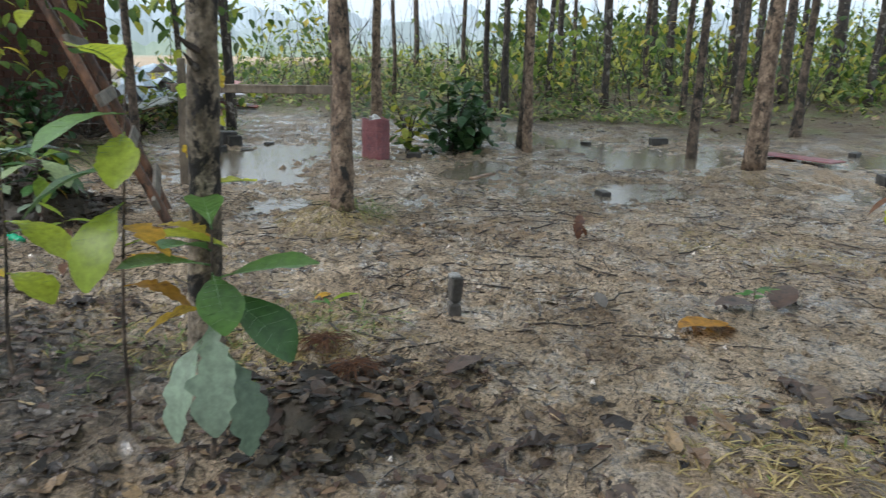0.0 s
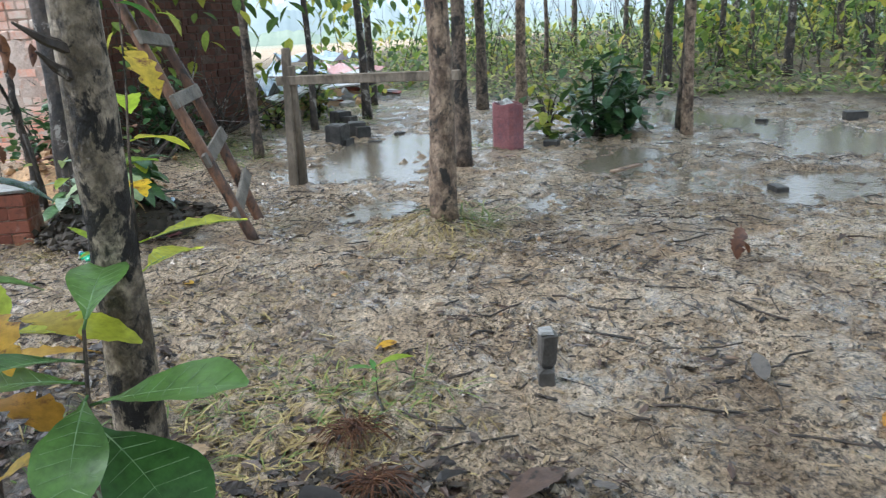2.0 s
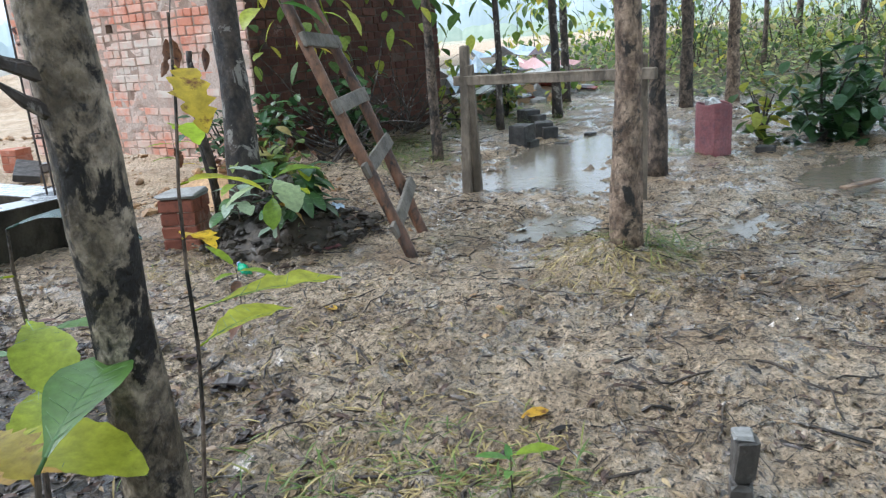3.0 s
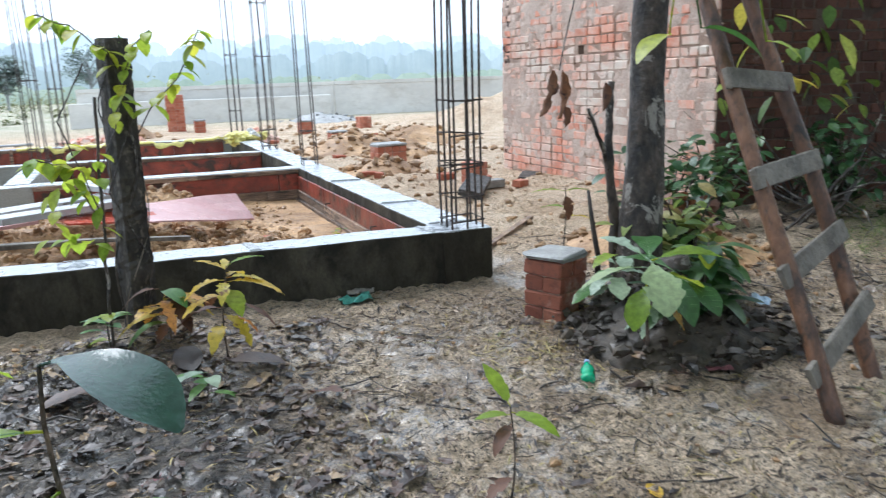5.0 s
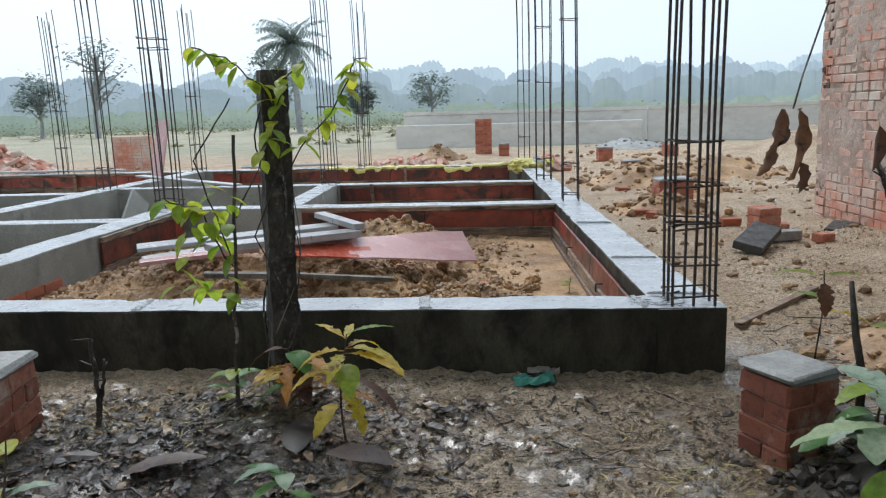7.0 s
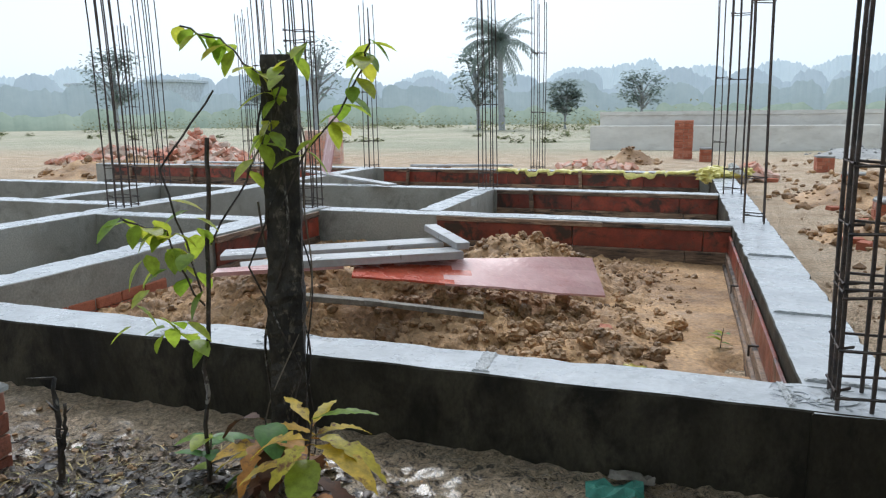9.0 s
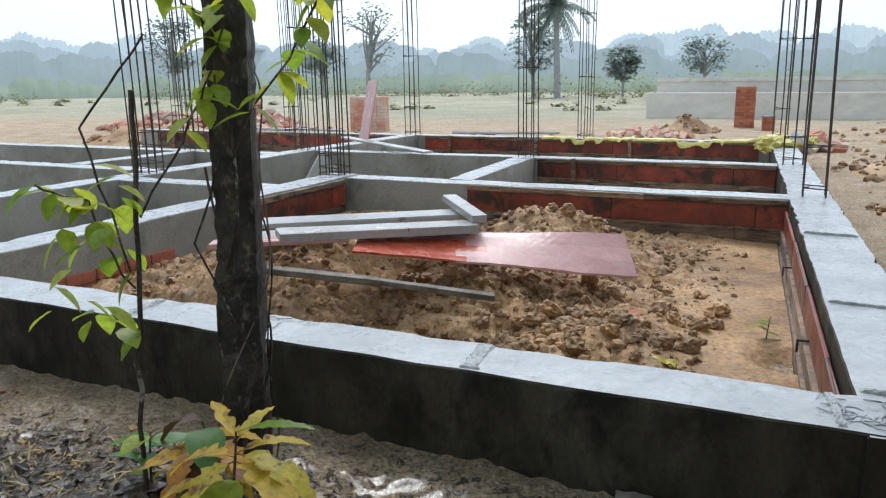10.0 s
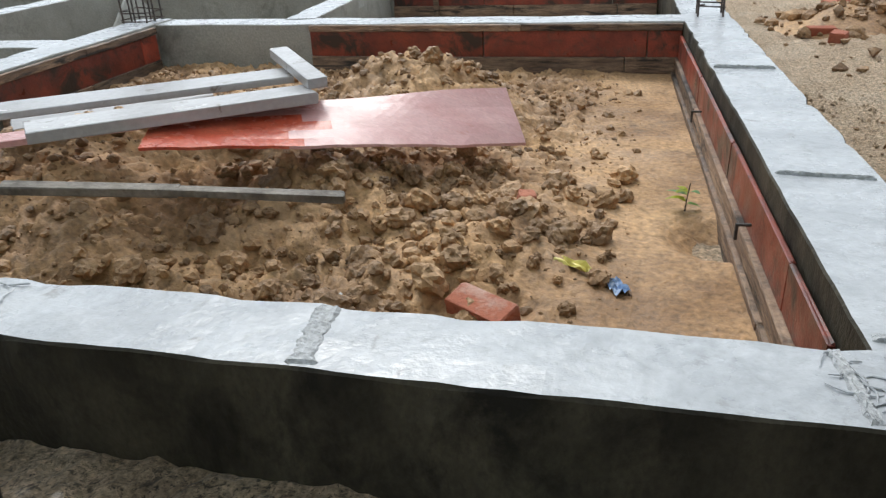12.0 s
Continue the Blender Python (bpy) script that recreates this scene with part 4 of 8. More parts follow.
brick_stack("brick_pier", "short pier of red bricks capped with wet cement beside the tree", pose(-0.055, -0.97, 0.02, 0, 0, 26), 0.24, 0.24, 4, slab=0.025, seed=1, group="brick piers", mat="brick_damp_shaded")
brick_stack("brick_pier", "low pier of red bricks with a cement-smeared top beside the foundation", pose(-3.33, -0.93, -0.02, 0, 0, 8), 0.46, 0.46, 4, slab=0.02, seed=2, group="brick piers", mat="brick_damp_shaded")
brick_stack("brick_pier", "small stack of red bricks on the sandy yard", pose(1.47, 3.95, -0.02, 0, 0, 12), 0.24, 0.24, 4, seed=3, group="brick piers")
brick_stack("brick_pier", "red brick pier capped with cement in the yard", pose(1.15, 6.6, 0.0, 0, 0, 5), 0.46, 0.35, 4, slab=0.03, seed=4, group="brick piers")
brick_stack("brick_pier", "red brick pier capped with cement in the yard", pose(1.4, 11.5, 0.0, 0, 0, 5), 0.35, 0.35, 3, slab=0.03, seed=5, group="brick piers")
brick_stack("brick_pier", "red brick pier capped with cement in the yard", pose(1.35, 15.2, 0.0, 0, 0, 5), 0.35, 0.35, 4, slab=0.03, seed=6, group="brick piers")
brick_stack("brick_pier", "small red brick pier at the far end of the site", pose(-1.1, 18.6, 0.0, 0, 0, 5), 0.3, 0.3, 4, slab=0.03, seed=8, group="brick piers")
brick_stack("brick_pier", "tall red brick pier standing before the boundary wall", pose(-1.72, 19.6, 0.0, 0, 0, 3), 0.5, 0.4, 13, seed=7, group="brick piers")
brick_stack("brick_pier", "red brick pier farther up the sandy yard", pose(3.2, 16.5, 0.0, 0, 0, 5), 0.35, 0.35, 4, seed=9, group="brick piers")


COURSE = 0.098


def brick_wall(name, a, b, height, label, mat, holes=None, stub=300, seed=0, tooth=False):
    """A wall of stretcher courses in mortar along a-b, whose face looks to the right of the way; the lowest bricks are single pieces."""
    a, b = Vector((*a, -0.06)), Vector((*b, -0.06))
    way, total = (b - a).normalized(), (b - a).length
    out = Vector((way.y, -way.x, 0))
    turn = Matrix.Translation(a) @ Matrix((way, out, Vector((0, 0, 1)))).transposed().to_4x4()
    top = thing(name, label, "brick wall", turn, kind="structure")
    r = random.Random(seed)
    meshes = [brick_mesh(seed * 10 + k, 0.244, BRICK[1], 0.088, mat) for k in range(4)]
    half = [brick_mesh(seed * 10 + 5 + k, 0.117, BRICK[1], 0.088, mat) for k in range(2)]
    courses, rest, made = int(height / COURSE), [], 0
    hole_row, hole_at = holes if holes else (-1, ())
    for c in range(courses):
        header = c % 2 == 1
        step = 0.128 if header else 0.256
        count = int(total / step)
        step = total / count
        for i in range(count):
            u = (i + 0.5) * step
            if c == hole_row and any(abs(u - s) < 0.06 for s in hole_at):
                continue
            at = pose(u + r.uniform(-0.008, 0.008), -0.05 + r.uniform(-0.010, 0.008), c * COURSE + 0.004 + r.uniform(-0.003, 0.003), r.uniform(-2, 2), r.uniform(-1.6, 1.6), r.uniform(-2.2, 2.2))
            if made < stub:
                ob = new("brick", (half if header else meshes)[r.randrange(2)])
                ob.parent, ob.matrix_basis = top, at
                made += 1
            else:
                rest.append(moved(block(r.uniform(0.108, 0.121) if header else r.uniform(0.232, 0.249), BRICK[1], 0.088 * r.uniform(0.93, 1.03), 0.008, 0.0045, r), at))
    if rest:
        tagged(mesh_part("brickwork", *joined(rest), M[mat], top), kind="stuff")
    # mortar behind the faces, left open at the putlog holes
    zs = [(0, courses * COURSE)] if hole_row < 0 else [(0, hole_row * COURSE), ((hole_row + 1) * COURSE, courses * COURSE)]
    core = []
    for z0, z1 in zs:
        core.append(moved(block(total - 0.02, 0.2, z1 - z0, 0.002), pose(total / 2, -0.104, z0)))
    if hole_row >= 0:
        cuts = [0.01] + [v for s in sorted(hole_at) for v in (s - 0.06, s + 0.06)] + [total - 0.01]
        for u0, u1 in zip(cuts[::2], cuts[1::2]):
            core.append(moved(block(u1 - u0, 0.2, COURSE, 0.001), pose((u0 + u1) / 2, -0.104, hole_row * COURSE)))
        core.append(moved(block(total - 0.02, 0.02, 0.1, 0.001), pose(total / 2, -0.205, hole_row * COURSE)))
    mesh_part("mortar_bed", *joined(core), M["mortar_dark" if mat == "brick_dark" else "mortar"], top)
    return top


BLDG = ((2.55, 5.5), (2.80, 1.33), (6.3, 1.25))
brick_wall("wall_west", BLDG[0], BLDG[1], 3.3, "unplastered red brick wall smeared with cement, with putlog holes", "brick", (16, (0.48, 1.03, 1.95, 2.6)), 320, 1)
brick_wall("wall_south", BLDG[1], BLDG[2], 3.3, "red brick wall coloured dark for the shade of the trees", "brick_dark", None, 300, 2)
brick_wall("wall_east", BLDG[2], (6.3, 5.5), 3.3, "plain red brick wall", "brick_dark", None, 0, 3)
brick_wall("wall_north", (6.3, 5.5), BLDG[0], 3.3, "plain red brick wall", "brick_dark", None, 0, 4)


def cement_smear(parent, length, z0, z1, seed):
    """Cement wiped over the joints: a thin uneven skin, proud of the bricks only in patches."""
    nu, nz, vs = int(length / 0.022), int((z1 - z0) / 0.022), []
    for j in range(nz + 1):
        for i in range(nu + 1):
            u, z = length * i / nu, z0 + (z1 - z0) * j / nz
            q = Vector((u, z, seed))
            band = 1 - abs(2 * j / nz - 1) ** 3
            v = 0.55 * noise.noise(q * 1.6) + 0.40 * noise.noise(q * 5) + 0.30 * noise.noise(q * 14) + 0.5 * band - 0.33
            vs.append((u, max(-0.03, min(0.009, 0.05 * v)) + 0.002 * noise.noise(q * 30), z))
    w = nu + 1
    fs = [(j * w + i, j * w + i + 1, (j + 1) * w + i + 1, (j + 1) * w + i) for j in range(nz) for i in range(nu)]
    mesh_part("cement_smear", vs, fs, M["smear"], parent, "thin grey-pink cement wiped over the bricks", smooth=True)


cement_smear(bpy.data.objects["wall_west"], 4.15, 0.25, 1.52, 3)
cement_smear(bpy.data.objects["wall_west"], 4.15, 1.75, 2.6, 9)

v, f = block(3.4, 3.9, 0.12, 0.01)
tagged(mesh_part("roof", *moved((v, f), pose(4.5, 3.4, 3.22)), M["concrete"]), "flat concrete roof slab", "roof", kind="structure")


def boundary_wall():
    top = thing("wall_boundary", "long plastered boundary wall, stained and streaked", "wall", kind="structure")
    for k, (x0, x1, y, h, d) in enumerate(((-4.9, 4.2, 25.3, 1.33, 0.25), (4.25, 14, 25.4, 1.34, 0.25), (14.05, 26, 25.6, 1.36, 0.25), (26.05, 42, 25.8, 1.38, 0.25))):
        n = int((x1 - x0) / 0.4)
        vs, fs = [], []
        for i in range(n + 1):
            x = x0 + (x1 - x0) * i / n
            t = h + 0.02 * noise.noise(Vector((x * 2, k, 0)))
            for yy, z in ((y, -0.3), (y, t - 0.14), (y - 0.03, t - 0.13), (y - 0.03, t), (y + d, t), (y + d, -0.3)):
                vs.append((x, yy, z))
        for i in range(n):
            fs += [(i * 6 + j, (i + 1) * 6 + j, (i + 1) * 6 + j + 1, i * 6 + j + 1) for j in range(5)]
        fs += [tuple(range(6))[::-1], tuple(range(n * 6, n * 6 + 6))]
        mesh_part("wall_bay", vs, fs, M["plaster_wall"], top)
    v, f = block(9.0, 0.3, 1.05, 0.02)
    mesh_part("low_wall", *moved((v, f), pose(-0.6, 24.6, -0.2)), M["plaster_wall"], top)


boundary_wall()


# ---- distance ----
# Mist is put into the base colour and strengthened by a glow.
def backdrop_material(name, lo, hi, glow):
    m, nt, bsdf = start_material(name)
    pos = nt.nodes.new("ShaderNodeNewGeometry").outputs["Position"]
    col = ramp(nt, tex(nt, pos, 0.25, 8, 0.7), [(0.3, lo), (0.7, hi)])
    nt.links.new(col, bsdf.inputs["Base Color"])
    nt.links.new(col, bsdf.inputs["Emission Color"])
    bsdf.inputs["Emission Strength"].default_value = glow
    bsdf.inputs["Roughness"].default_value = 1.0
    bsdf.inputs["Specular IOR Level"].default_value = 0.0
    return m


def woods(name, label, dist, height, crown, mat, seed, lo=-75, hi=128):
    """A far belt of woods in an arc whose outline is made of many rounded, ragged crowns."""
    rng = random.Random(seed)
    total = radians(hi - lo) * dist
    count = int(total / (crown * 0.45))
    crowns = sorted((rng.uniform(0, total), crown * rng.uniform(0.5, 1.5), height * (1.0 - 0.4 * rng.random() ** 0.7)) for _ in range(count))
    cells = {}
    for c, w, h in crowns:
        for q in range(int((c - w) // crown), int((c + w) // crown) + 1):
            cells.setdefault(q, []).append((c, w, h))
    vs, fs, steps = [], [], 4200
    for i in range(steps + 1):
        s = total * i / steps
        a = radians(lo) + s / dist
        r = dist * (1 + 0.02 * noise.noise(Vector((s * 0.1, seed, 1))))
        h = height * 0.6
        for c, w, top in cells.get(int(s // crown), ()):
            u = (s - c) / w
            if abs(u) < 1:
                h = max(h, top - 0.9 * w * (1 - math.sqrt(1 - u * u)))
        h += height * (0.06 * noise.noise(Vector((s * 1.6, seed, 4))) + 0.02 * noise.noise(Vector((s * 4, seed, 9))) + 0.12 * noise.noise(Vector((s * 0.05, seed, 2))))
        for k in range(5):
            t = k / 4
            rr = r + 0.024 * dist * t ** 2
            vs.append((rr * math.sin(a), rr * math.cos(a), -1 + (h + 1) * t))
    for i in range(steps):
        fs += [(i * 5 + k, (i + 1) * 5 + k, (i + 1) * 5 + k + 1, i * 5 + k + 1) for k in range(4)]
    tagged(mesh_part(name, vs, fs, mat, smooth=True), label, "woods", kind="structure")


# Farther belts are coloured paler and bluer to stand for haze.
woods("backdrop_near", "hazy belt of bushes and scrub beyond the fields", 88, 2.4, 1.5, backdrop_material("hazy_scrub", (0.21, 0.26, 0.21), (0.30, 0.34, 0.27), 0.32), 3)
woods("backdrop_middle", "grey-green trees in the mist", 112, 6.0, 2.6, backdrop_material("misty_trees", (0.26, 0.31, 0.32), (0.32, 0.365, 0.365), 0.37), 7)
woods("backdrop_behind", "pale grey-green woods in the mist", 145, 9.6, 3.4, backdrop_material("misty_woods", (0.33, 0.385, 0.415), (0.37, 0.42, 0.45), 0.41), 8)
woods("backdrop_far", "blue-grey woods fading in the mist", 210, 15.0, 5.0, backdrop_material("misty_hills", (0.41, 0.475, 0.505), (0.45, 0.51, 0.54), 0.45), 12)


# ---- trees of the grove ----
def trunk_path(base, height, lean, seed, steps=16):
    pts = []
    for i in range(steps + 1):
        z = height * i / steps
        pts.append((base[0] + lean[0] * z + 0.05 * noise.noise(Vector((z * 0.5, seed, 0))) * min(1, z), base[1] + lean[1] * z + 0.05 * noise.noise(Vector((z * 0.5, seed, 7))) * min(1, z), base[2] + z - 0.06))
    return pts


def crown_leaves(centre, radius, count, size, rng):
    out = []
    for _ in range(count):
        d = Vector((rng.gauss(0, 1), rng.gauss(0, 1), rng.gauss(0, 0.7)))
        d = d.normalized() * radius * rng.random() ** 0.4
        out.append(leaf(Vector(centre) + d, any_way(rng, -0.6, 0.3), (rng.uniform(-0.3, 0.3), rng.uniform(-0.3, 0.3), 1), size * rng.uniform(0.7, 1.25), size * 0.62, 0.5, 0.1, 2, 0, rng))
    return out


def grove_tree(x, y, r, label, mat="bark", height=8.0, lean=(0, 0), seed=0, leaves=260, z=0.0):
    rng = random.Random(seed)
    top = thing("tree", label, "tree", Matrix.Translation((x, y, z)), "grove trees")
    path = trunk_path((0, 0, 0), height, lean, seed)
    radii = [r * (1.35 if i == 0 else 1.1 if i == 1 else 1.0 - 0.55 * i / len(path)) for i in range(len(path))]
    dense, dr = [], []
    for i in range(len(path) - 1):
        for k in range(3):
            t = k / 3
            dense.append(Vector(path[i]).lerp(Vector(path[i + 1]), t))
            dr.append(radii[i] * (1 - t) + radii[i + 1] * t)
    dense.append(Vector(path[-1]))
    dr.append(radii[-1])
    mesh_part("trunk", *tube(dense, dr, 14, 0.2, seed * 3.7), M[mat], top, smooth=True)
    limbs, crown = [], []
    for k in range(7):
        i = int(len(path) * rng.uniform(0.5, 0.97)) - 1
        p, d = Vector(path[i]), any_way(rng, 0.2, 0.9)
        run = rng.uniform(0.8, 1.7)
        limbs.append(tube([p, p + d * run * 0.5 + Vector((0, 0, 0.1)), p + d * run], [r * 0.3, r * 0.2, r * 0.08], 5))
        crown += crown_leaves(p + d * run, 0.85, leaves // 7, 0.36, rng)
    mesh_part("limb", *joined(limbs), M[mat], top)
    mesh_part("crown", *joined(crown), M["leaf_wood"], top)
    return top


straight = "slender straight grove tree with mottled bark, standing in wet mud"
TREES = [  # x, y, radius, bark, lean x, lean y
    (0.64, -3.61, 0.088, "bark_pale", 0.0, 0.012), (2.85, -3.05, 0.085, "bark", 0.0, 0.0), (7.6, -1.9, 0.1, "bark", 0.0, 0.01), (8.3, -2.35, 0.105, "bark_pale", 0, -0.01),
    (5.5, -4.85, 0.075, "bark", 0.0, -0.02), (4.9, -4.93, 0.068, "bark_pale", 0, 0.01), (10.7, -4.45, 0.1, "bark_dark", 0, 0), (10.9, -4.1, 0.08, "bark_dark", 0, 0.02),
    (3.46, -7.26, 0.115, "bark_pale", 0.0, -0.03), (5.04, -6.95, 0.072, "bark", 0, -0.02), (11.8, -6.5, 0.095, "bark_dark", 0, 0), (7.7, -9.05, 0.09, "bark", 0, -0.03),
    (7.72, -10.97, 0.12, "bark_dark", 0, -0.04), (14.5, -12.0, 0.2, "bark_dark", 0, -0.02), (13.3, -10.5, 0.16, "bark", 0, -0.02), (15.8, -13.6, 0.14, "bark_dark", 0, -0.04),
    (14.8, -8.3, 0.12, "bark_dark", 0, 0), (20.0, -15.7, 0.17, "bark_dark", 0, -0.04), (-1.99, -6.68, 0.07, "bark", 0, -0.13), (4.05, -9.75, 0.1, "bark_pale", 0, -0.06), (12.6, -1.9, 0.06, "bark", 0, 0.01),
    (18.4, -1.55, 0.11, "bark", 0, 0), (15.2, 0.2, 0.1, "bark", 0, 0), (17.9, -5.75, 0.13, "bark_dark", 0, 0), (15.4, -6.05, 0.075, "bark", 0, 0.02),
    (5.25, -0.29, 0.052, "bark_dark", 0, 0.01), (6.6, -0.44, 0.075, "bark_dark", 0, 0.03), (8.4, 0.25, 0.085, "bark_dark", 0, 0.02), (3.2, -0.72, 0.06, "bark", 0, 0.01),
    (9.6, -8.6, 0.08, "bark", 0, -0.02), (12.2, -9.2, 0.1, "bark_dark", 0, -0.01), (16.8, -10.2, 0.13, "bark", 0, -0.01), (19, -8.5, 0.12, "bark_dark", 0, 0), (21, -12, 0.14, "bark", 0, -0.02),
    (10.2, -12.4, 0.11, "bark", 0, -0.05), (18.6, -18.5, 0.15, "bark_dark", 0, -0.05), (12.8, -15.4, 0.13, "bark_dark", 0, -0.05), (22.5, -5, 0.12, "bark_dark", 0, 0), (20.5, -2.8, 0.1, "bark", 0, 0),
    (16.2, -4.3, 0.1, "bark_dark", 0, 0.01), (13.6, -5.4, 0.085, "bark_dark", 0, 0), (19.6, -7.2, 0.12, "bark_dark", 0, -0.01), (17.2, -8.1, 0.1, "bark", 0, 0.01), (21.8, -9.4, 0.13, "bark_dark", 0, 0), (15.1, -10.4, 0.1, "bark_dark", 0, -0.02),
    (18.2, -12.6, 0.12, "bark_dark", 0, -0.02), (23.0, -14.0, 0.14, "bark_dark", 0, -0.02), (16.4, -15.2, 0.12, "bark", 0, -0.03), (11.2, -8.0, 0.08, "bark", 0, -0.01), (24.2, -7.6, 0.13, "bark_dark", 0, 0), (12.9, -12.2, 0.11, "bark_dark", 0, -0.03), (20.4, -5.2, 0.11, "bark_dark", 0, 0.01),
    # Unseen trees behind the camera, added to keep sky light off the front faces.
    (-6.4, -3.6, 0.1, "bark", 0, 0), (-5.6, -7.4, 0.1, "bark", 0, 0), (-2.6, -8.3, 0.1, "bark", 0, 0), (-8.6, -5.4, 0.1, "bark", 0, 0), (0.4, -9.4, 0.1, "bark", 0, 0), (-4.6, -10.6, 0.1, "bark", 0, 0), (-1.2, -11.8, 0.1, "bark", 0, 0), (-7.6, -8.8, 0.1, "bark", 0, 0), (-3.4, -13.6, 0.1, "bark", 0, 0), (-11.4, -7.2, 0.1, "bark", 0, 0), (-7.4, -12.6, 0.1, "bark", 0, 0), (-11.6, -3.6, 0.1, "bark", 0, 0), (1.0, -14.4, 0.1, "bark", 0, 0), (-9.0, -2.2, 0.1, "bark", 0, 0),
]
# Crowns out of view get 900 or 750 leaves where shade is wanted.
for k, (x, y, r, mat, lx, ly) in enumerate(TREES):
    grove_tree(x, y, r * 0.78, {"bark_dark": "slender dark-barked grove tree rising from the undergrowth", "bark_pale": "slender pale-barked grove tree in wet mud", "bark": straight}[mat], mat, 8.0, (lx, ly), k + 1, (900 if x < 1 and y < -7 or x < -4 else 750 if y > -1 else 110) if x < 9 else 60, ground_height(x, y))

# the scarred near tree and the dark tree by the ladder
SAPLING = grove_tree(-2.36, -3.87, 0.052, "scarred leaning sapling with peeling pale bark", "bark_scarred", 6.0, (-0.075, -0.08), 71, 90, 0.03)
grove_tree(0.40, -1.05, 0.1, "dark wet tree trunk standing over leafy weeds", "bark_dark", 8.0, (0.06, 0.05), 72, 900, 0.1)


# ---- ladder, fence, post ----
def ladder():
    top = thing("ladder", "ladder of two rough poles with nailed plank rungs, leaning", "ladder", Matrix.Translation((0.28, -2.47, 0)))
    def rail_l(z):
        return Vector((0.02 - 0.03 * z, 0.50 * z, z))
    def rail_r(z):
        return Vector((0.48 - 0.13 * z, 0.22 + 0.40 * z, z))
    for rule, s in ((rail_l, 1), (rail_r, 5)):
        mesh_part("rail", *tube([rule(z) + Vector((0.012 * math.sin(z * 4 + s), 0.01 * math.cos(z * 3), 0)) for z in np.linspace(-0.08, 2.7, 26)], [0.036 - 0.004 * k / 26 for k in range(26)], 10, 0.18, s), M["pole"], top, smooth=True)
    for z, tilt in ((0.25, -18), (0.56, -12), (0.88, -4), (1.23, 4), (1.62, -3), (2.05, 3)):
        a, b = rail_l(z), rail_r(z)
        mid, way = (a + b) / 2, (b - a)
        yaw = math.degrees(math.atan2(way.y, way.x))
        v, f = block(way.length + 0.12, 0.03, 0.085, 0.005, 0.004, random.Random(int(z * 100)))
        m = Matrix.Translation(mid + Vector((0.0, -0.05, -0.04))) @ pose(0, 0, 0, 0, 0, yaw) @ pose(0, 0, 0, -20, tilt, 0)
        mesh_part("rung", *moved((v, f), m), M["rung"], top)
    return top


ladder()


def fence():
    top = thing("fence", "rough timber fence of split posts and one rail in the mud", "fence", Matrix.Translation((2.0, -1.82, 0)))
    for x, y, h, w, lean in ((0.0, 0.03, 1.12, 0.075, 3), (0.09, -0.02, 0.98, 0.07, -1), (0.06, -1.38, 1.0, 0.085, 1)):
        v, f = block(w, 0.07, h + 0.1, 0.008, 0.005, random.Random(int(h * 100)))
        mesh_part("post", *moved((v, f), pose(x, y, -0.1, lean * 0.6, lean, 20)), M["fence"], top)
    v, f = block(1.62, 0.05, 0.075, 0.006, 0.004, random.Random(4))
    mesh_part("rail", *moved((v, f), pose(0.02, -0.7, 0.83, 1, 0.5, 88)), M["fence"], top)


fence()


def creeper_post():
    top = thing("timber_post", "square timber post coloured dark as backlit, overgrown with a thin creeper", "post", Matrix.Translation((-2.13, -0.33, 0)))
    n, vs, fs = 70, [], []
    for i in range(n + 1):
        z = -0.1 + 1.62 * i / n
        w = 0.064 - 0.006 * i / n
        for a, b in ((-1, -1), (0.1, -1.15), (1, -1), (1.05, 0), (1, 1), (0, 1), (-1, 1), (-1.05, 0)):
            k = 1 + 0.16 * noise.noise(Vector((a * 2, b * 2, z * 4))) + 0.13 * noise.noise(Vector((a * 3, b * 3, z * 17))) + 0.07 * noise.noise(Vector((a * 5, b * 5, z * 40)))
            p = Vector((a * w * k, b * w * k, 0))
            p.rotate(Euler((0, 0, radians(28))))
            vs.append(p + Vector((0.014 * z, 0.01 * z, z + (0.03 * noise.noise(Vector((a * 3, b * 3, 9))) if i == n else 0))))
    for i in range(n):
        fs += [(i * 8 + k, i * 8 + (k + 1) % 8, (i + 1) * 8 + (k + 1) % 8, (i + 1) * 8 + k) for k in range(8)]
    fs += [tuple(range(8))[::-1], tuple(range(n * 8, n * 8 + 8))]
    mesh_part("post_body", vs, fs, M["post"], top)
    r, sprigs = random.Random(8), []
    for _ in range(70):
        sprigs.append(leaf((0.022 + r.uniform(-0.05, 0.05), 0.015 + r.uniform(-0.05, 0.05), 1.5 + r.uniform(0, 0.02)), any_way(r, 0.2, 1.6), (0, 0, 1), r.uniform(0.02, 0.05), 0.008, 0.9, 0.1, 3, 0, r))
    mesh_part("moss_tuft", *joined(sprigs), M["grass"], top, "tiny ferns and moss on the rotten top")


creeper_post()

for k, (z, l) in enumerate(((1.22, 0.09), (1.17, 0.06))):
    v, f = tube([(0, 0, 0), (-l * 0.5, l * 0.2, 0.02), (-l, l * 0.35, 0.05)], [0.014, 0.009, 0.002], 6, 0.2, k)
    spur = mesh_part("spur", v, f, M["bark_dark"], SAPLING, "broken black spur")
    spur.matrix_basis = Matrix.Translation((-0.09 * z - 0.02 + 0.02, -0.095 * z + 0.015, z - 0.05))


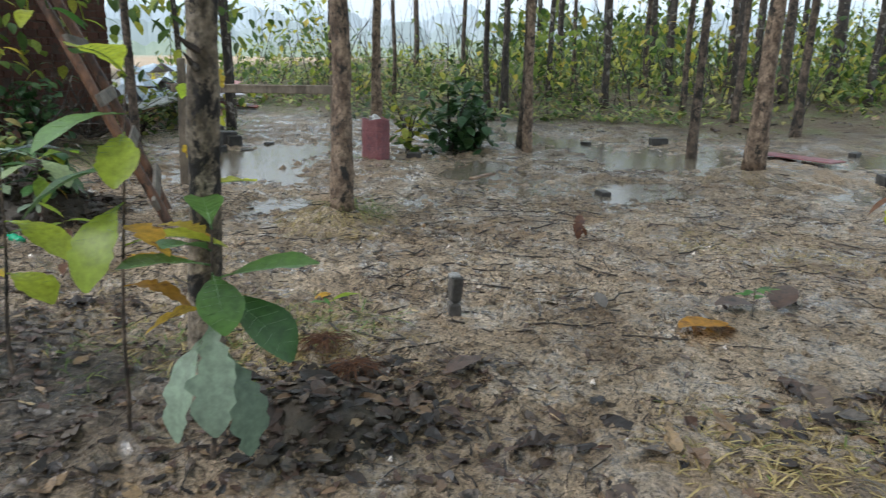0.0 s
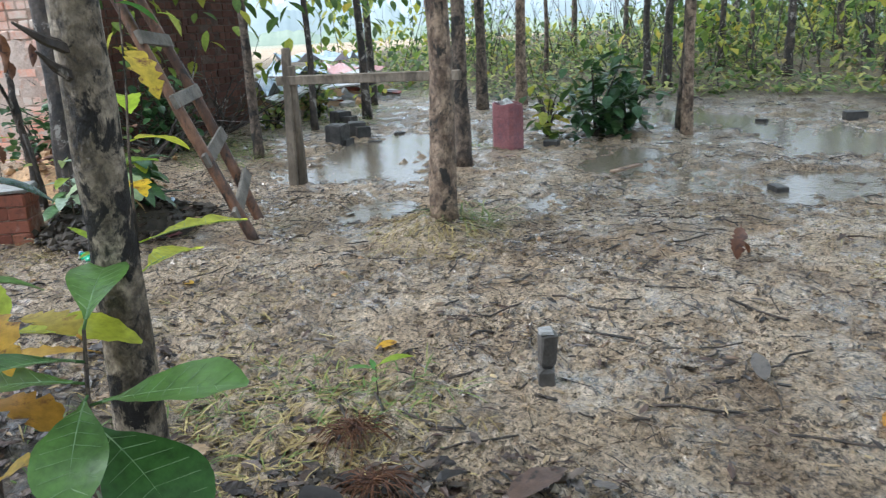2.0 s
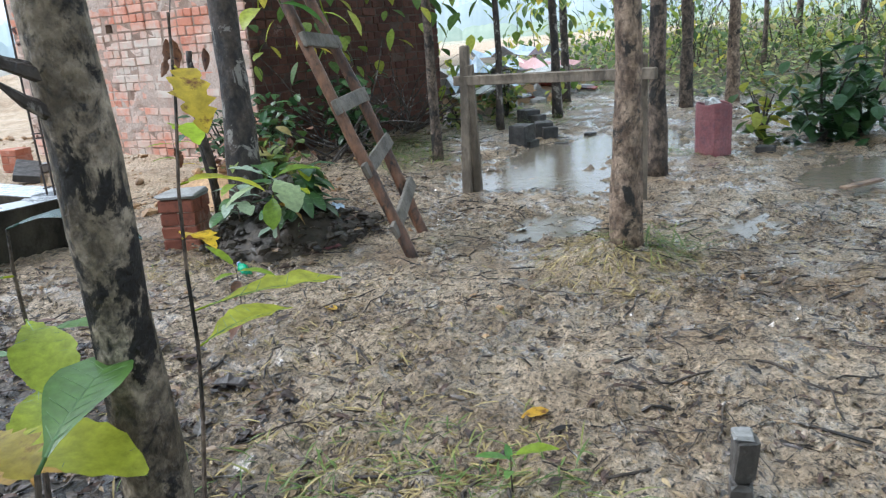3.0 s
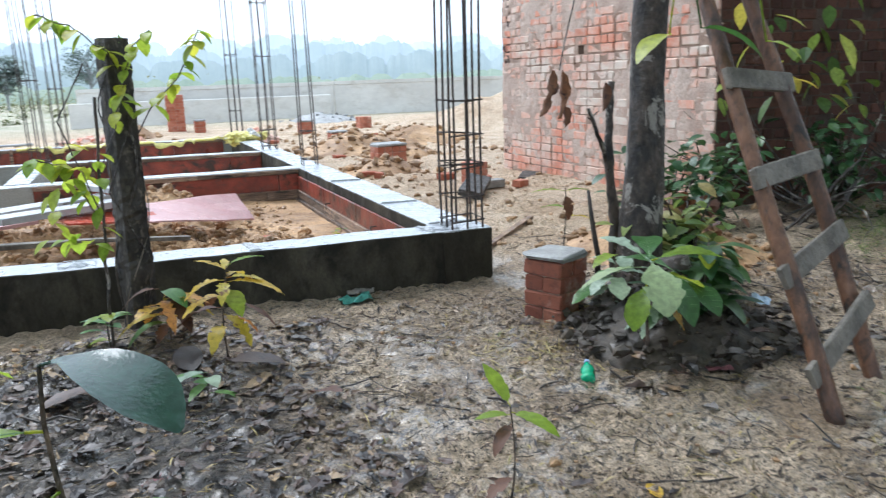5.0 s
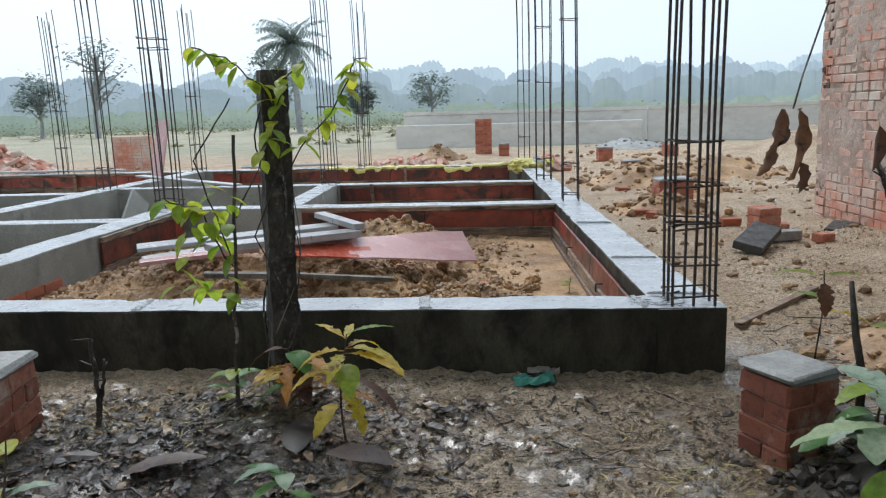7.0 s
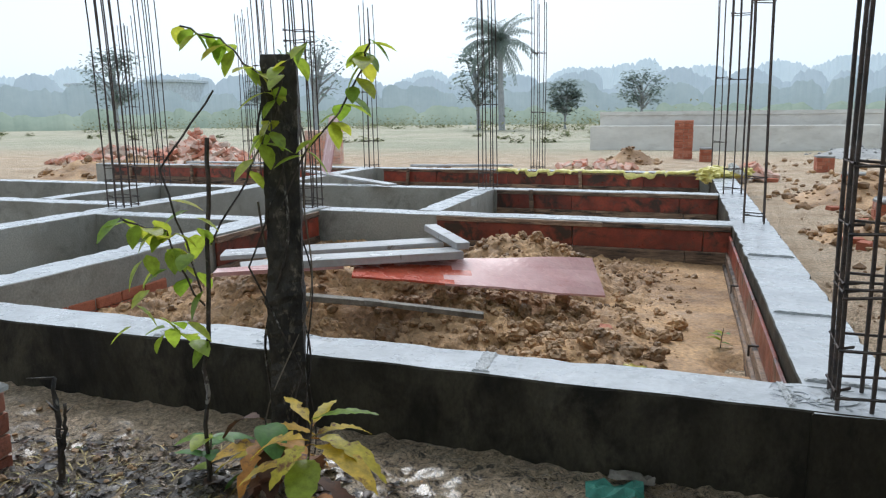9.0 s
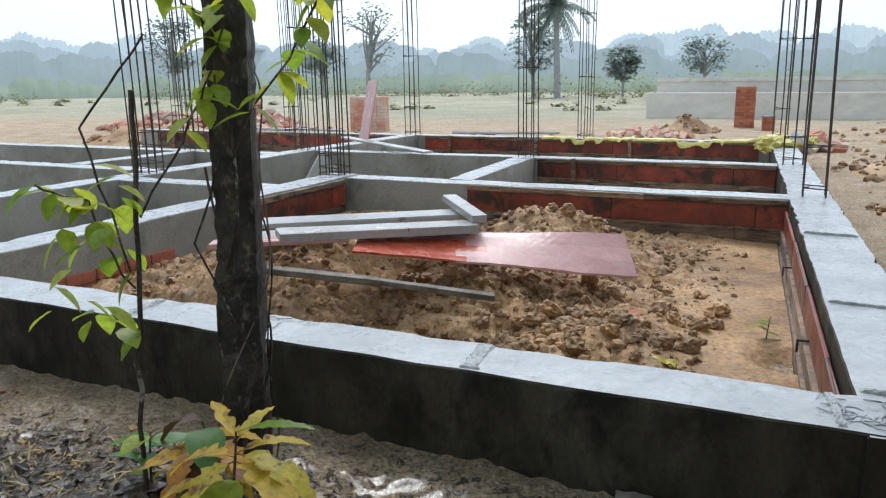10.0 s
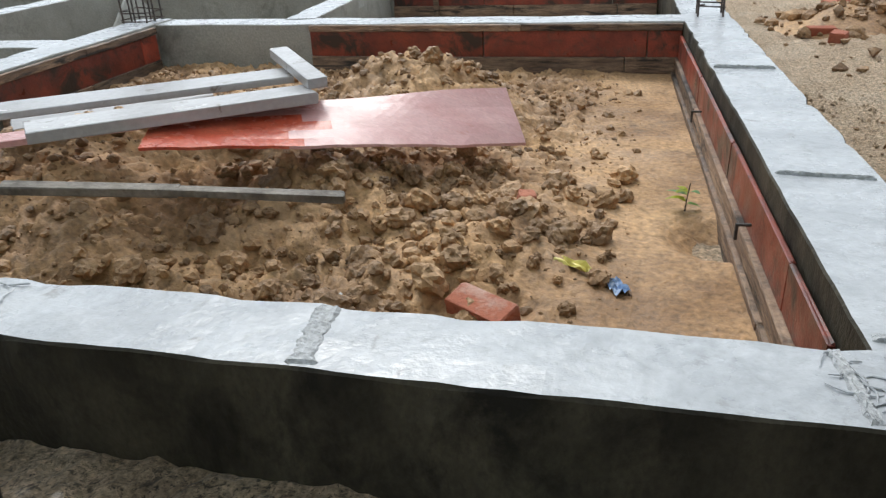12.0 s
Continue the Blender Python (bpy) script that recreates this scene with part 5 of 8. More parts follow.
# ---- plants ----
def plant(name, label, base, height, lean, leaves, mats, stem=0.008, seed=0, category="plant", stem_mat="bark"):
    """A weed or sapling: one stem and large single leaves, each (height, turn, length, width, droop, rise, material)."""
    rng = random.Random(seed)
    z0 = ground_height(base[0], base[1]) - 0.02
    top = thing(name, label, category, Matrix.Translation((base[0], base[1], z0)))
    def at(z):
        return Vector((lean[0] * z + 0.015 * math.sin(z * 9 + seed), lean[1] * z + 0.012 * math.cos(z * 7 + seed), z))
    mesh_part("stem", *tube([at(height * k / 8) for k in range(9)], [stem * (1 - 0.07 * k) for k in range(9)], 6), M[stem_mat], top)
    for z, turn, length, width, droop, rise, mat in leaves:
        p, a = at(min(z, height)), radians(turn)
        way = Vector((math.cos(a), math.sin(a), rise)).normalized()
        stalk = p + way * (0.12 * length)
        v1, f1 = tube([p, stalk], stem * 0.35, 5)
        worn = {"leaf_silver": 0.5, "leaf_yellow": 0.6, "dry_leaf": 0.6, "leaf_lime": 0.2}.get(mat, 0.0) if length > 0.12 else 0.0
        broad = length > 0.19 and mat in ("leaf_green", "leaf_lime", "leaf_silver", "leaf_wet")
        grow = 1.15 if broad else 1.0
        length, width = length * grow, width * grow
        v2, f2 = leaf(stalk, way, (0, 0, 1), length, width, droop, 0.22, 16 if worn else 11, 0.012, rng, worn, broad)
        blade = mesh_part("leaf", *joined([(v1, f1), (v2, f2)]), M[mat], top, smooth=True)
        if broad and mat != "leaf_wet":
            mesh_part("rib", *leaf_ribs(stalk, way, (0, 0, 1), length, width, droop, 0.22, 9), M["leaf_rib"], blade, "pale raised rib and veins")
    return top


def spray(count, seed, height, size, mats, droop=(0.3, 0.9), rise=(-0.1, 0.6)):
    r = random.Random(seed)
    return [(height * r.uniform(0.3, 1.0), r.uniform(0, 360), size * r.uniform(0.6, 1.15), size * r.uniform(0.34, 0.55), r.uniform(*droop), r.uniform(*rise), r.choice(mats)) for _ in range(count)]


# broad-leaved weed at the foot of the scarred sapling
plant("broadleaf_plant", "broad-leaved plant with glossy green and chewed silvery leaves", (-2.68, -4.02), 0.72, (0.05, -0.05),
      [(0.58, -75, 0.24, 0.15, 0.25, 0.25, "leaf_green"), (0.60, -150, 0.20, 0.11, 0.8, -0.1, "leaf_green"), (0.55, -105, 0.25, 0.17, 0.75, -0.25, "leaf_green"),
       (0.62, 130, 0.2, 0.11, 0.4, 0.3, "leaf_green"), (0.66, 175, 0.2, 0.1, 0.4, 0.5, "leaf_green"), (0.5, -160, 0.3, 0.13, 1.3, -0.5, "leaf_silver"), (0.45, 160, 0.28, 0.1, 1.4, -0.5, "leaf_silver"),
       (0.42, -120, 0.3, 0.13, 1.2, -0.8, "leaf_silver"), (0.7, 80, 0.16, 0.1, 0.6, 0.4, "leaf_yellow"), (0.5, 120, 0.18, 0.09, 0.9, 0.1, "leaf_yellow"), (0.72, 30, 0.2, 0.1, 0.5, 0.5, "leaf_green")], None, 0.009, 1)
plant("sapling", "thin sapling with yellowing chewed leaves", (-2.62, -3.72), 1.15, (-0.02, -0.1),
      [(1.1, -170, 0.26, 0.12, 0.5, 0.5, "leaf_lime"), (1.0, 150, 0.22, 0.1, 0.9, 0.1, "leaf_green"), (0.95, 200, 0.2, 0.1, 0.9, -0.1, "leaf_lime"), (0.85, 120, 0.24, 0.11, 1.0, 0.0, "leaf_green"),
       (0.75, 180, 0.25, 0.12, 1.2, -0.2, "leaf_lime"), (0.62, -60, 0.24, 0.12, 0.9, 0.3, "leaf_lime"), (0.5, -90, 0.2, 0.12, 1.1, 0.2, "leaf_yellow"), (0.55, -30, 0.2, 0.1, 0.8, 0.3, "leaf_yellow"),
       (1.12, 60, 0.2, 0.1, 0.5, 0.4, "leaf_green"), (0.68, -120, 0.2, 0.12, 0.8, 0.1, "leaf_yellow")], None, 0.007, 2)
plant("sapling", "shoot with lobed yellow-green leaves beside a trunk", (-2.2, -3.74), 1.25, (0.04, -0.06),
      [(1.16, -110, 0.15, 0.1, 0.9, -0.4, "leaf_yellow"), (0.7, -20, 0.26, 0.1, 0.3, 0.1, "leaf_lime"), (0.62, 10, 0.24, 0.11, 0.4, 0.1, "leaf_lime"), (0.95, -10, 0.17, 0.08, 0.8, 0.1, "leaf_lime"),
       (1.05, 40, 0.16, 0.08, 0.9, 0.1, "leaf_lime"), (0.85, 30, 0.15, 0.08, 0.9, 0.0, "leaf_yellow")], None, 0.006, 3)
plant("broadleaf_plant", "tall weed with large wet shining leaves", (-2.16, -3.02), 0.84, (0.05, -0.03),
      [(0.84, -45, 0.26, 0.125, 1.25, 0.35, "leaf_wet"), (0.72, 190, 0.26, 0.13, 0.7, 0.2, "leaf_lime"), (0.6, -110, 0.28, 0.13, 0.9, 0.1, "leaf_lime"), (0.55, -20, 0.22, 0.1, 0.8, 0.1, "leaf_green"),
       (0.5, 130, 0.24, 0.12, 0.8, 0.1, "leaf_green"), (0.4, 240, 0.26, 0.13, 0.8, 0.2, "leaf_lime"), (0.38, 60, 0.2, 0.1, 0.9, 0.2, "leaf_yellow")], None, 0.009, 4)
plant("seedling", "small bright green seedling in leaf litter", (-1.47, -4.08), 0.12, (0, 0), [(0.12, -70, 0.12, 0.06, 0.5, 0.5, "leaf_lime"), (0.11, 130, 0.09, 0.04, 0.5, 0.5, "leaf_grass"), (0.1, 40, 0.06, 0.025, 0.4, 0.6, "leaf_grass"), (0.08, 200, 0.07, 0.03, 0.4, 0.5, "leaf_grass")], None, 0.003, 5)
plant("seedling", "small green seedling among dark fallen leaves", (-1.1, -6.02), 0.16, (0, 0), spray(7, 6, 0.16, 0.1, ["leaf_grass", "leaf_green"]), None, 0.004, 6)
plant("sprout", "thin stem bearing one large pale yellow-green leaf", (-2.18, -6.14), 0.82, (-0.1, 0.1), [(0.80, 165, 0.16, 0.14, 0.9, -0.5, "leaf_lime"), (0.8, 75, 0.1, 0.08, 0.9, -0.2, "dry_leaf")], None, 0.005, 7)
plant("dead_seedling", "withered seedling with one curled brown leaf", (0.42, -5.3), 0.22, (-0.25, 0.1), [(0.2, 170, 0.17, 0.1, 1.4, -0.7, "dry_leaf"), (0.1, -40, 0.1, 0.04, 1.2, -0.4, "dry_leaf")], None, 0.006, 8)
plant("sapling", "yellowing lobed sapling at the foot of the post", (-1.74, -0.84), 0.48, (0.05, -0.1),
      [(0.48, 20, 0.17, 0.05, 0.5, 0.3, "leaf_lime"), (0.46, 150, 0.15, 0.05, 0.5, 0.5, "leaf_yellow"), (0.42, 0, 0.24, 0.1, 1.2, 0.1, "leaf_yellow"), (0.41, 185, 0.2, 0.1, 1.2, 0.1, "leaf_yellow"), (0.4, -20, 0.26, 0.1, 0.9, 0.15, "leaf_yellow"), (0.36, -70, 0.18, 0.12, 1.1, 0.0, "leaf_lime"),
       (0.34, 200, 0.2, 0.1, 1.0, 0.1, "leaf_yellow"), (0.3, -10, 0.26, 0.1, 1.3, 0.0, "dry_leaf"), (0.28, 160, 0.28, 0.1, 1.2, 0.0, "dry_leaf"), (0.25, -45, 0.2, 0.1, 1.4, -0.2, "leaf_yellow"), (0.45, 90, 0.14, 0.05, 0.6, 0.5, "leaf_yellow"),
       (0.4, -100, 0.17, 0.08, 1.1, 0.1, "leaf_yellow"), (0.42, 60, 0.2, 0.07, 1.0, 0.2, "leaf_yellow"), (0.33, 110, 0.22, 0.09, 1.2, 0.0, "dry_leaf"), (0.22, 30, 0.2, 0.09, 1.3, 0.0, "leaf_yellow"), (0.2, 250, 0.2, 0.09, 1.2, 0.1, "leaf_yellow")], None, 0.006, 9)
plant("weed", "sprawling half-yellow weed at the foot of the post", (-2.0, -0.62), 0.3, (0.0, -0.1), spray(16, 64, 0.3, 0.22, ["leaf_yellow", "leaf_yellow", "dry_leaf", "leaf_grass"], (0.9, 1.6), (0.0, 0.4)), None, 0.006, 64)
plant("weed", "low green weed beside the post", (-2.25, -0.62), 0.2, (0, 0), spray(9, 10, 0.2, 0.14, ["leaf_grass", "leaf_lime"]), None, 0.005, 10)
plant("weed", "half-wilted weed with pale leaves in the litter", (-2.75, -1.5), 0.3, (0.05, 0), spray(8, 11, 0.3, 0.16, ["leaf_silver", "leaf_lime", "leaf_lime"], (0.6, 1.2)), None, 0.006, 11)
plant("weed", "low pale-leaved weed on dark litter", (-1.85, -1.35), 0.16, (0, 0), spray(6, 12, 0.16, 0.14, ["leaf_silver", "leaf_grass"], (0.6, 1.2)), None, 0.004, 12)
plant("sapling", "thin forked shoot with two fresh leaves", (-1.02, -2.5), 0.36, (-0.05, -0.15), [(0.36, 100, 0.15, 0.06, 0.3, 0.8, "leaf_lime"), (0.34, -60, 0.15, 0.07, 0.6, 0.1, "leaf_lime"), (0.33, 170, 0.1, 0.05, 0.5, 0.2, "leaf_lime"), (0.3, 220, 0.12, 0.05, 0.9, 0.0, "dry_leaf"), (0.1, -150, 0.14, 0.06, 0.8, 0.2, "dry_leaf")], None, 0.004, 13)
plant("broadleaf_plant", "clump of broad half-eaten green leaves under a tree", (-0.02, -1.72), 0.5, (0.02, -0.06),
      [(0.5, -110, 0.26, 0.16, 1.0, -0.1, "leaf_silver"), (0.48, -70, 0.26, 0.14, 1.1, -0.3, "leaf_green"), (0.5, -20, 0.25, 0.15, 0.6, 0.3, "leaf_lime"), (0.47, 160, 0.25, 0.09, 0.9, 0.1, "leaf_silver"), (0.5, 60, 0.24, 0.12, 0.5, 0.4, "leaf_green"),
       (0.5, 110, 0.22, 0.1, 0.5, 0.5, "leaf_silver"), (0.42, 0, 0.24, 0.12, 0.8, 0.1, "leaf_lime"), (0.4, -140, 0.2, 0.1, 1.2, -0.2, "leaf_lime"), (0.35, -50, 0.2, 0.12, 1.2, -0.2, "leaf_yellow")], None, 0.01, 14)
plant("broadleaf_plant", "bushy weed of yellow-green leaves behind the ladder", (0.42, -1.58), 0.45, (0.05, 0.05), spray(26, 15, 0.45, 0.22, ["leaf_lime", "leaf_bush", "leaf_bush", "leaf_bush"], (0.5, 1.1)), None, 0.009, 15)
plant("broadleaf_plant", "dense weed of broad mottled leaves round a black stump", (0.22, -1.62), 0.4, (0.0, -0.05), spray(24, 71, 0.4, 0.22, ["leaf_green", "leaf_bush", "leaf_silver", "leaf_bush"], (0.6, 1.3), (-0.2, 0.5)), None, 0.008, 71)
plant("broadleaf_plant", "dense dark weed behind the ladder foot", (0.55, -1.4), 0.42, (0.05, 0.0), spray(24, 72, 0.42, 0.2, ["leaf_bush", "leaf_bush", "leaf_green"], (0.6, 1.3), (-0.2, 0.5)), None, 0.008, 72)
plant("broadleaf_plant", "leafy weed growing against the brick pier", (0.12, -1.28), 0.42, (0.0, 0.0), spray(14, 73, 0.42, 0.22, ["leaf_silver", "leaf_lime", "leaf_green"], (0.6, 1.3), (-0.1, 0.5)), None, 0.007, 73)
plant("sapling", "thin shoot with a hanging brown leaf by the tree", (0.16, -0.68), 0.62, (0.02, 0.05), [(0.6, 170, 0.18, 0.05, 0.4, 0.2, "leaf_lime"), (0.6, 10, 0.16, 0.05, 0.4, 0.1, "leaf_lime"), (0.58, -100, 0.14, 0.08, 1.4, -0.8, "dry_leaf"), (0.5, 120, 0.16, 0.06, 0.6, 0.2, "leaf_lime"), (0.45, -30, 0.16, 0.06, 0.8, 0.2, "leaf_yellow")], None, 0.005, 16)


def creeper():
    """Thin vines on and beside the timber post, with small heart-shaped leaves."""
    rng = random.Random(21)
    top = thing("creeper", "thin climbing vine with small yellow-green leaves on the post", "vine", Matrix.Translation((-2.13, -0.33, 0)))
    runs = [
        [(0.02, -0.09, 0.05), (0.09, -0.05, 0.4), (-0.06, -0.1, 0.8), (0.08, -0.08, 1.15), (0.0, -0.09, 1.45), (-0.12, -0.08, 1.56), (-0.28, -0.12, 1.62)],
        [(0.06, -0.08, 1.0), (0.16, -0.1, 1.18), (0.3, -0.1, 1.32), (0.38, -0.08, 1.46), (0.42, -0.1, 1.55)],
        [(0.05, -0.09, 1.3), (0.12, -0.12, 1.48), (0.2, -0.1, 1.55)],
        [(-0.12, -0.34, 0.0), (-0.1, -0.33, 0.5), (-0.08, -0.3, 0.9), (-0.06, -0.3, 1.25)],
        [(-0.1, -0.32, 0.7), (-0.2, -0.36, 0.95), (-0.32, -0.42, 1.0)],
        [(-0.08, -0.3, 0.9), (0.0, -0.2, 1.1), (0.06, -0.12, 1.3)],
        [(-0.1, -0.32, 0.75), (-0.22, -0.34, 1.15), (-0.1, -0.2, 1.4)],
    ]
    for k in range(5):
        pts = []
        for i in range(26):
            z = 0.02 + (0.85 + 0.15 * k) * i / 25
            a = k * 1.3 + (1.6 + 0.5 * k) * z + 0.5 * math.sin(z * 7 + k)
            e = 0.083 + 0.012 * math.sin(z * 11 + 2 * k)
            pts.append((0.014 * z + e * math.cos(a), 0.01 * z + e * math.sin(a), z))
        mesh_part("stem", *tube(pts, 0.003 + 0.001 * (k % 3), 5), M["fence" if k % 2 else "bark_dark"], top)
    for k, run in enumerate(runs):
        pts = []
        for a, b in zip(run, run[1:]):
            pts += [Vector(a).lerp(Vector(b), t / 5) + Vector((rng.uniform(-0.006, 0.006),) * 3) for t in range(5)]
        pts.append(Vector(run[-1]))
        mesh_part("stem", *tube(pts, 0.0075 if k == 3 else 0.0035, 5), M["bark_dark"], top)
        if k in (3, 6):
            continue
        hang = []
        lo = int(len(pts) * (0.55 if k in (0, 5) else 0.25))
        for p in pts[lo:] + ([] if k in (2,) else pts[lo + 2:]):
            if rng.random() < 0.72:
                hang.append(leaf(p, any_way(rng, -1.0, 0.1), (0, 0, 1), rng.uniform(0.07, 0.115), rng.uniform(0.055, 0.08), 0.5, 0.2, 4, 0, rng))
        if k == 4:
            for _ in range(30):
                p = Vector((rng.uniform(-0.32, -0.06), rng.uniform(-0.45, -0.3), rng.uniform(0.55, 1.05)))
                hang.append(leaf(p, any_way(rng, -1.2, 0.0), (0, 0, 1), rng.uniform(0.07, 0.115), rng.uniform(0.055, 0.08), 0.5, 0.2, 4, 0, rng))
        for v, f in hang:
            mesh_part("leaf", v, f, M["leaf_lime"], top, smooth=True)


creeper()


def bush(x, y, r, h, count, size, label, mat, seed, name="bush"):
    rng = random.Random(seed)
    top = thing(name, label, "bush", Matrix.Translation((x, y, ground_height(x, y))))
    stems, leaves = [], []
    for k in range(9):
        d = any_way(rng, 0.9, 2.2)
        tip = Vector((d.x * r, d.y * r, h * rng.uniform(0.6, 1.0)))
        stems.append(tube([(0, 0, -0.05), tip * 0.5 + Vector((0, 0, 0.08)), tip], [0.014, 0.01, 0.004], 5))
        for _ in range(count // 9):
            t = rng.uniform(0.15, 1.05)
            p = tip * t + Vector((rng.gauss(0, r * 0.28), rng.gauss(0, r * 0.28), rng.gauss(0, h * 0.1)))
            p.z = max(0.04, p.z)
            leaves.append(leaf(p, any_way(rng, -0.7, 0.5), (rng.uniform(-0.4, 0.4), rng.uniform(-0.4, 0.4), 1), size * rng.uniform(0.6, 1.2), size * rng.uniform(0.5, 0.75), 0.6, 0.15, 4, 0, rng))
    mesh_part("stem", *joined(stems), M["bark_dark"], top)
    mesh_part("foliage", *joined(leaves), M[mat], top)
    return top


bush(4.95, -3.95, 0.5, 0.85, 210, 0.2, "dense dark green bush with broad wet leaves", "leaf_bush", 31)
bush(5.35, -4.25, 0.4, 0.7, 120, 0.18, "dark green bush with broad leaves", "leaf_bush", 32)
bush(4.75, -3.45, 0.3, 0.5, 60, 0.16, "small green bush at the puddle", "leaf_wood", 33)
bush(0.78, -0.95, 0.32, 0.5, 240, 0.13, "tangled weed of dull green and withered leaves under the tree", "leaf_weeds", 34)
bush(1.02, -0.55, 0.36, 0.55, 260, 0.11, "dry brown weeds matted on the heap by the tree", "dry_leaf", 35)
bush(1.55, 0.35, 0.45, 0.7, 240, 0.13, "dull weed growing before the dark brick wall", "leaf_bush", 36)
bush(2.35, 0.75, 0.4, 0.8, 220, 0.14, "dull weed growing before the dark brick wall", "leaf_bush", 37)
bush(3.5, 0.55, 0.5, 0.9, 260, 0.14, "dark shrub growing before the dark brick wall", "leaf_bush", 38)
bush(6.6, 0.35, 0.45, 0.75, 220, 0.14, "green shrub at the edge of the junk pile", "leaf_weeds", 39)
bush(5.5, 0.45, 0.4, 0.5, 160, 0.12, "green shrub at the edge of the junk pile", "leaf_weeds", 40)


def undergrowth():
    """Shrubs, saplings and weeds far back between the trunks."""
    rng = random.Random(41)
    low, high = [], []
    for _ in range(420):
        x = rng.uniform(8.5, 23)
        y = rng.uniform(-20, 4.0)
        if y > -0.8 and x < 11 or x < 8.5 - 0.1 * y and y < -2 or abs(y) > x * 1.05:
            continue
        h, z = rng.uniform(0.12, 0.4) if x < 11.5 else rng.uniform(0.25, 1.1), ground_height(x, y)
        for _ in range(int(26 + 30 * h)):
            p = Vector((x + rng.gauss(0, 0.4), y + rng.gauss(0, 0.4), z + abs(rng.gauss(0, h * 0.55))))
            low.append(leaf(p, any_way(rng, -0.5, 0.6), (0, 0, 1), rng.uniform(0.12, 0.26), rng.uniform(0.06, 0.15), 0.5, 0.15, 2, 0, rng))
    for _ in range(1250):
        x = rng.uniform(12, 30)
        y = rng.uniform(-26, 4)
        zc = 0.4 + (1.4 if x < 18 else 2.5) * rng.random() ** 1.2
        if abs(y) > x * 1.1 or noise.noise(Vector((y / x * 9, zc * 0.45, 3.3))) < 0.30 * (zc - 1.5) or y / x > -0.12 and rng.random() < 0.75:
            continue
        for _ in range(24):
            p = Vector((x + rng.gauss(0, 0.6), y + rng.gauss(0, 0.6), zc + rng.gauss(0, 0.3)))
            if p.z < 0.3:
                continue
            high.append(leaf(p, any_way(rng, -0.9, 0.3), (0, 0, 1), rng.uniform(0.16, 0.36), rng.uniform(0.10, 0.22), 0.6, 0.15, 2, 0, rng))
    dense = []
    for _ in range(380):
        x = rng.uniform(19, 34)
        y = rng.uniform(-34, -2.5)
        zc = 0.3 + 2.4 * rng.random() ** 1.2
        if abs(y) > x * 1.1 or y / x > -0.15 and zc > 1.0 or noise.noise(Vector((y / x * 8, zc * 0.4, 7.7))) < 0.30 * (zc - 1.7):
            continue
        for _ in range(26):
            dense.append(leaf((x + rng.gauss(0, 0.9), y + rng.gauss(0, 0.9), max(0.2, zc + rng.gauss(0, 0.4))), any_way(rng, -0.9, 0.3), (0, 0, 1), rng.uniform(0.3, 0.55), rng.uniform(0.2, 0.36), 0.6, 0.15, 2, 0, rng))
    twiggy = []
    for _ in range(620):
        x, y = rng.uniform(10.5, 26), rng.uniform(-24, 3.5)
        if abs(y) > x * 1.1 or y > -1 and x < 12:
            continue
        p, d, pts = Vector((x, y, ground_height(x, y) - 0.05)), Vector((rng.uniform(-0.2, 0.2), rng.uniform(-0.2, 0.2), 1)), []
        run, r = rng.uniform(0.8, 3.4), rng.uniform(0.006, 0.018)
        for _ in range(6):
            pts.append(p.copy())
            d = (d + Vector((rng.uniform(-0.3, 0.3), rng.uniform(-0.3, 0.3), 0.1))).normalized()
            p = p + d * run / 5
        twiggy.append(tube(pts, [r * (1 - 0.15 * k) for k in range(6)], 4, cap=False))
    tagged(mesh_part("thin_stems", *joined(twiggy), M["bark_dark"]), "thin bare stems of shrubs between the far trees", "undergrowth", kind="stuff")
    tagged(mesh_part("deep_foliage", *joined(dense), M["leaf_deep"]), "dense shaded foliage deep in the grove", "foliage", kind="stuff")
    tagged(mesh_part("undergrowth", *joined(low), M["leaf_weeds"]), "green weeds and low shrubs under the far trees", "undergrowth", kind="stuff")
    tagged(mesh_part("far_foliage", *joined(high), M["leaf_wood"]), "broad yellow-green foliage of young trees at the back of the grove", "foliage", kind="stuff")
    hang = []
    for cx, cy, cz, n in ((2.6, -1.4, 1.75, 16), (3.4, -0.6, 1.9, 22), (4.4, 0.2, 1.8, 26), (5.6, -0.2, 1.75, 22), (6.7, -0.4, 1.8, 26), (7.6, 0.4, 1.7, 24), (8.5, 0.6, 1.9, 26), (3.0, 0.6, 1.4, 24), (4.0, 0.9, 1.2, 24), (9.5, 1.2, 1.7, 30), (6.2, 0.8, 0.75, 20), (7.2, 1.0, 0.6, 24), (8.2, 0.2, 0.5, 26)):
        for _ in range(n):
            p = Vector((cx + rng.gauss(0, 0.4), cy + rng.gauss(0, 0.35), cz + rng.gauss(0, 0.22)))
            hang.append(leaf(p, any_way(rng, -1.0, 0.0), (0, 0, 1), rng.uniform(0.14, 0.26), rng.uniform(0.08, 0.15), 0.6, 0.15, 4, 0, rng))
    tagged(mesh_part("low_branches", *joined(hang), M["leaf_wood"]), "sparse yellow-green leaves on low branches beside the brick wall", "foliage", kind="stuff")


undergrowth()


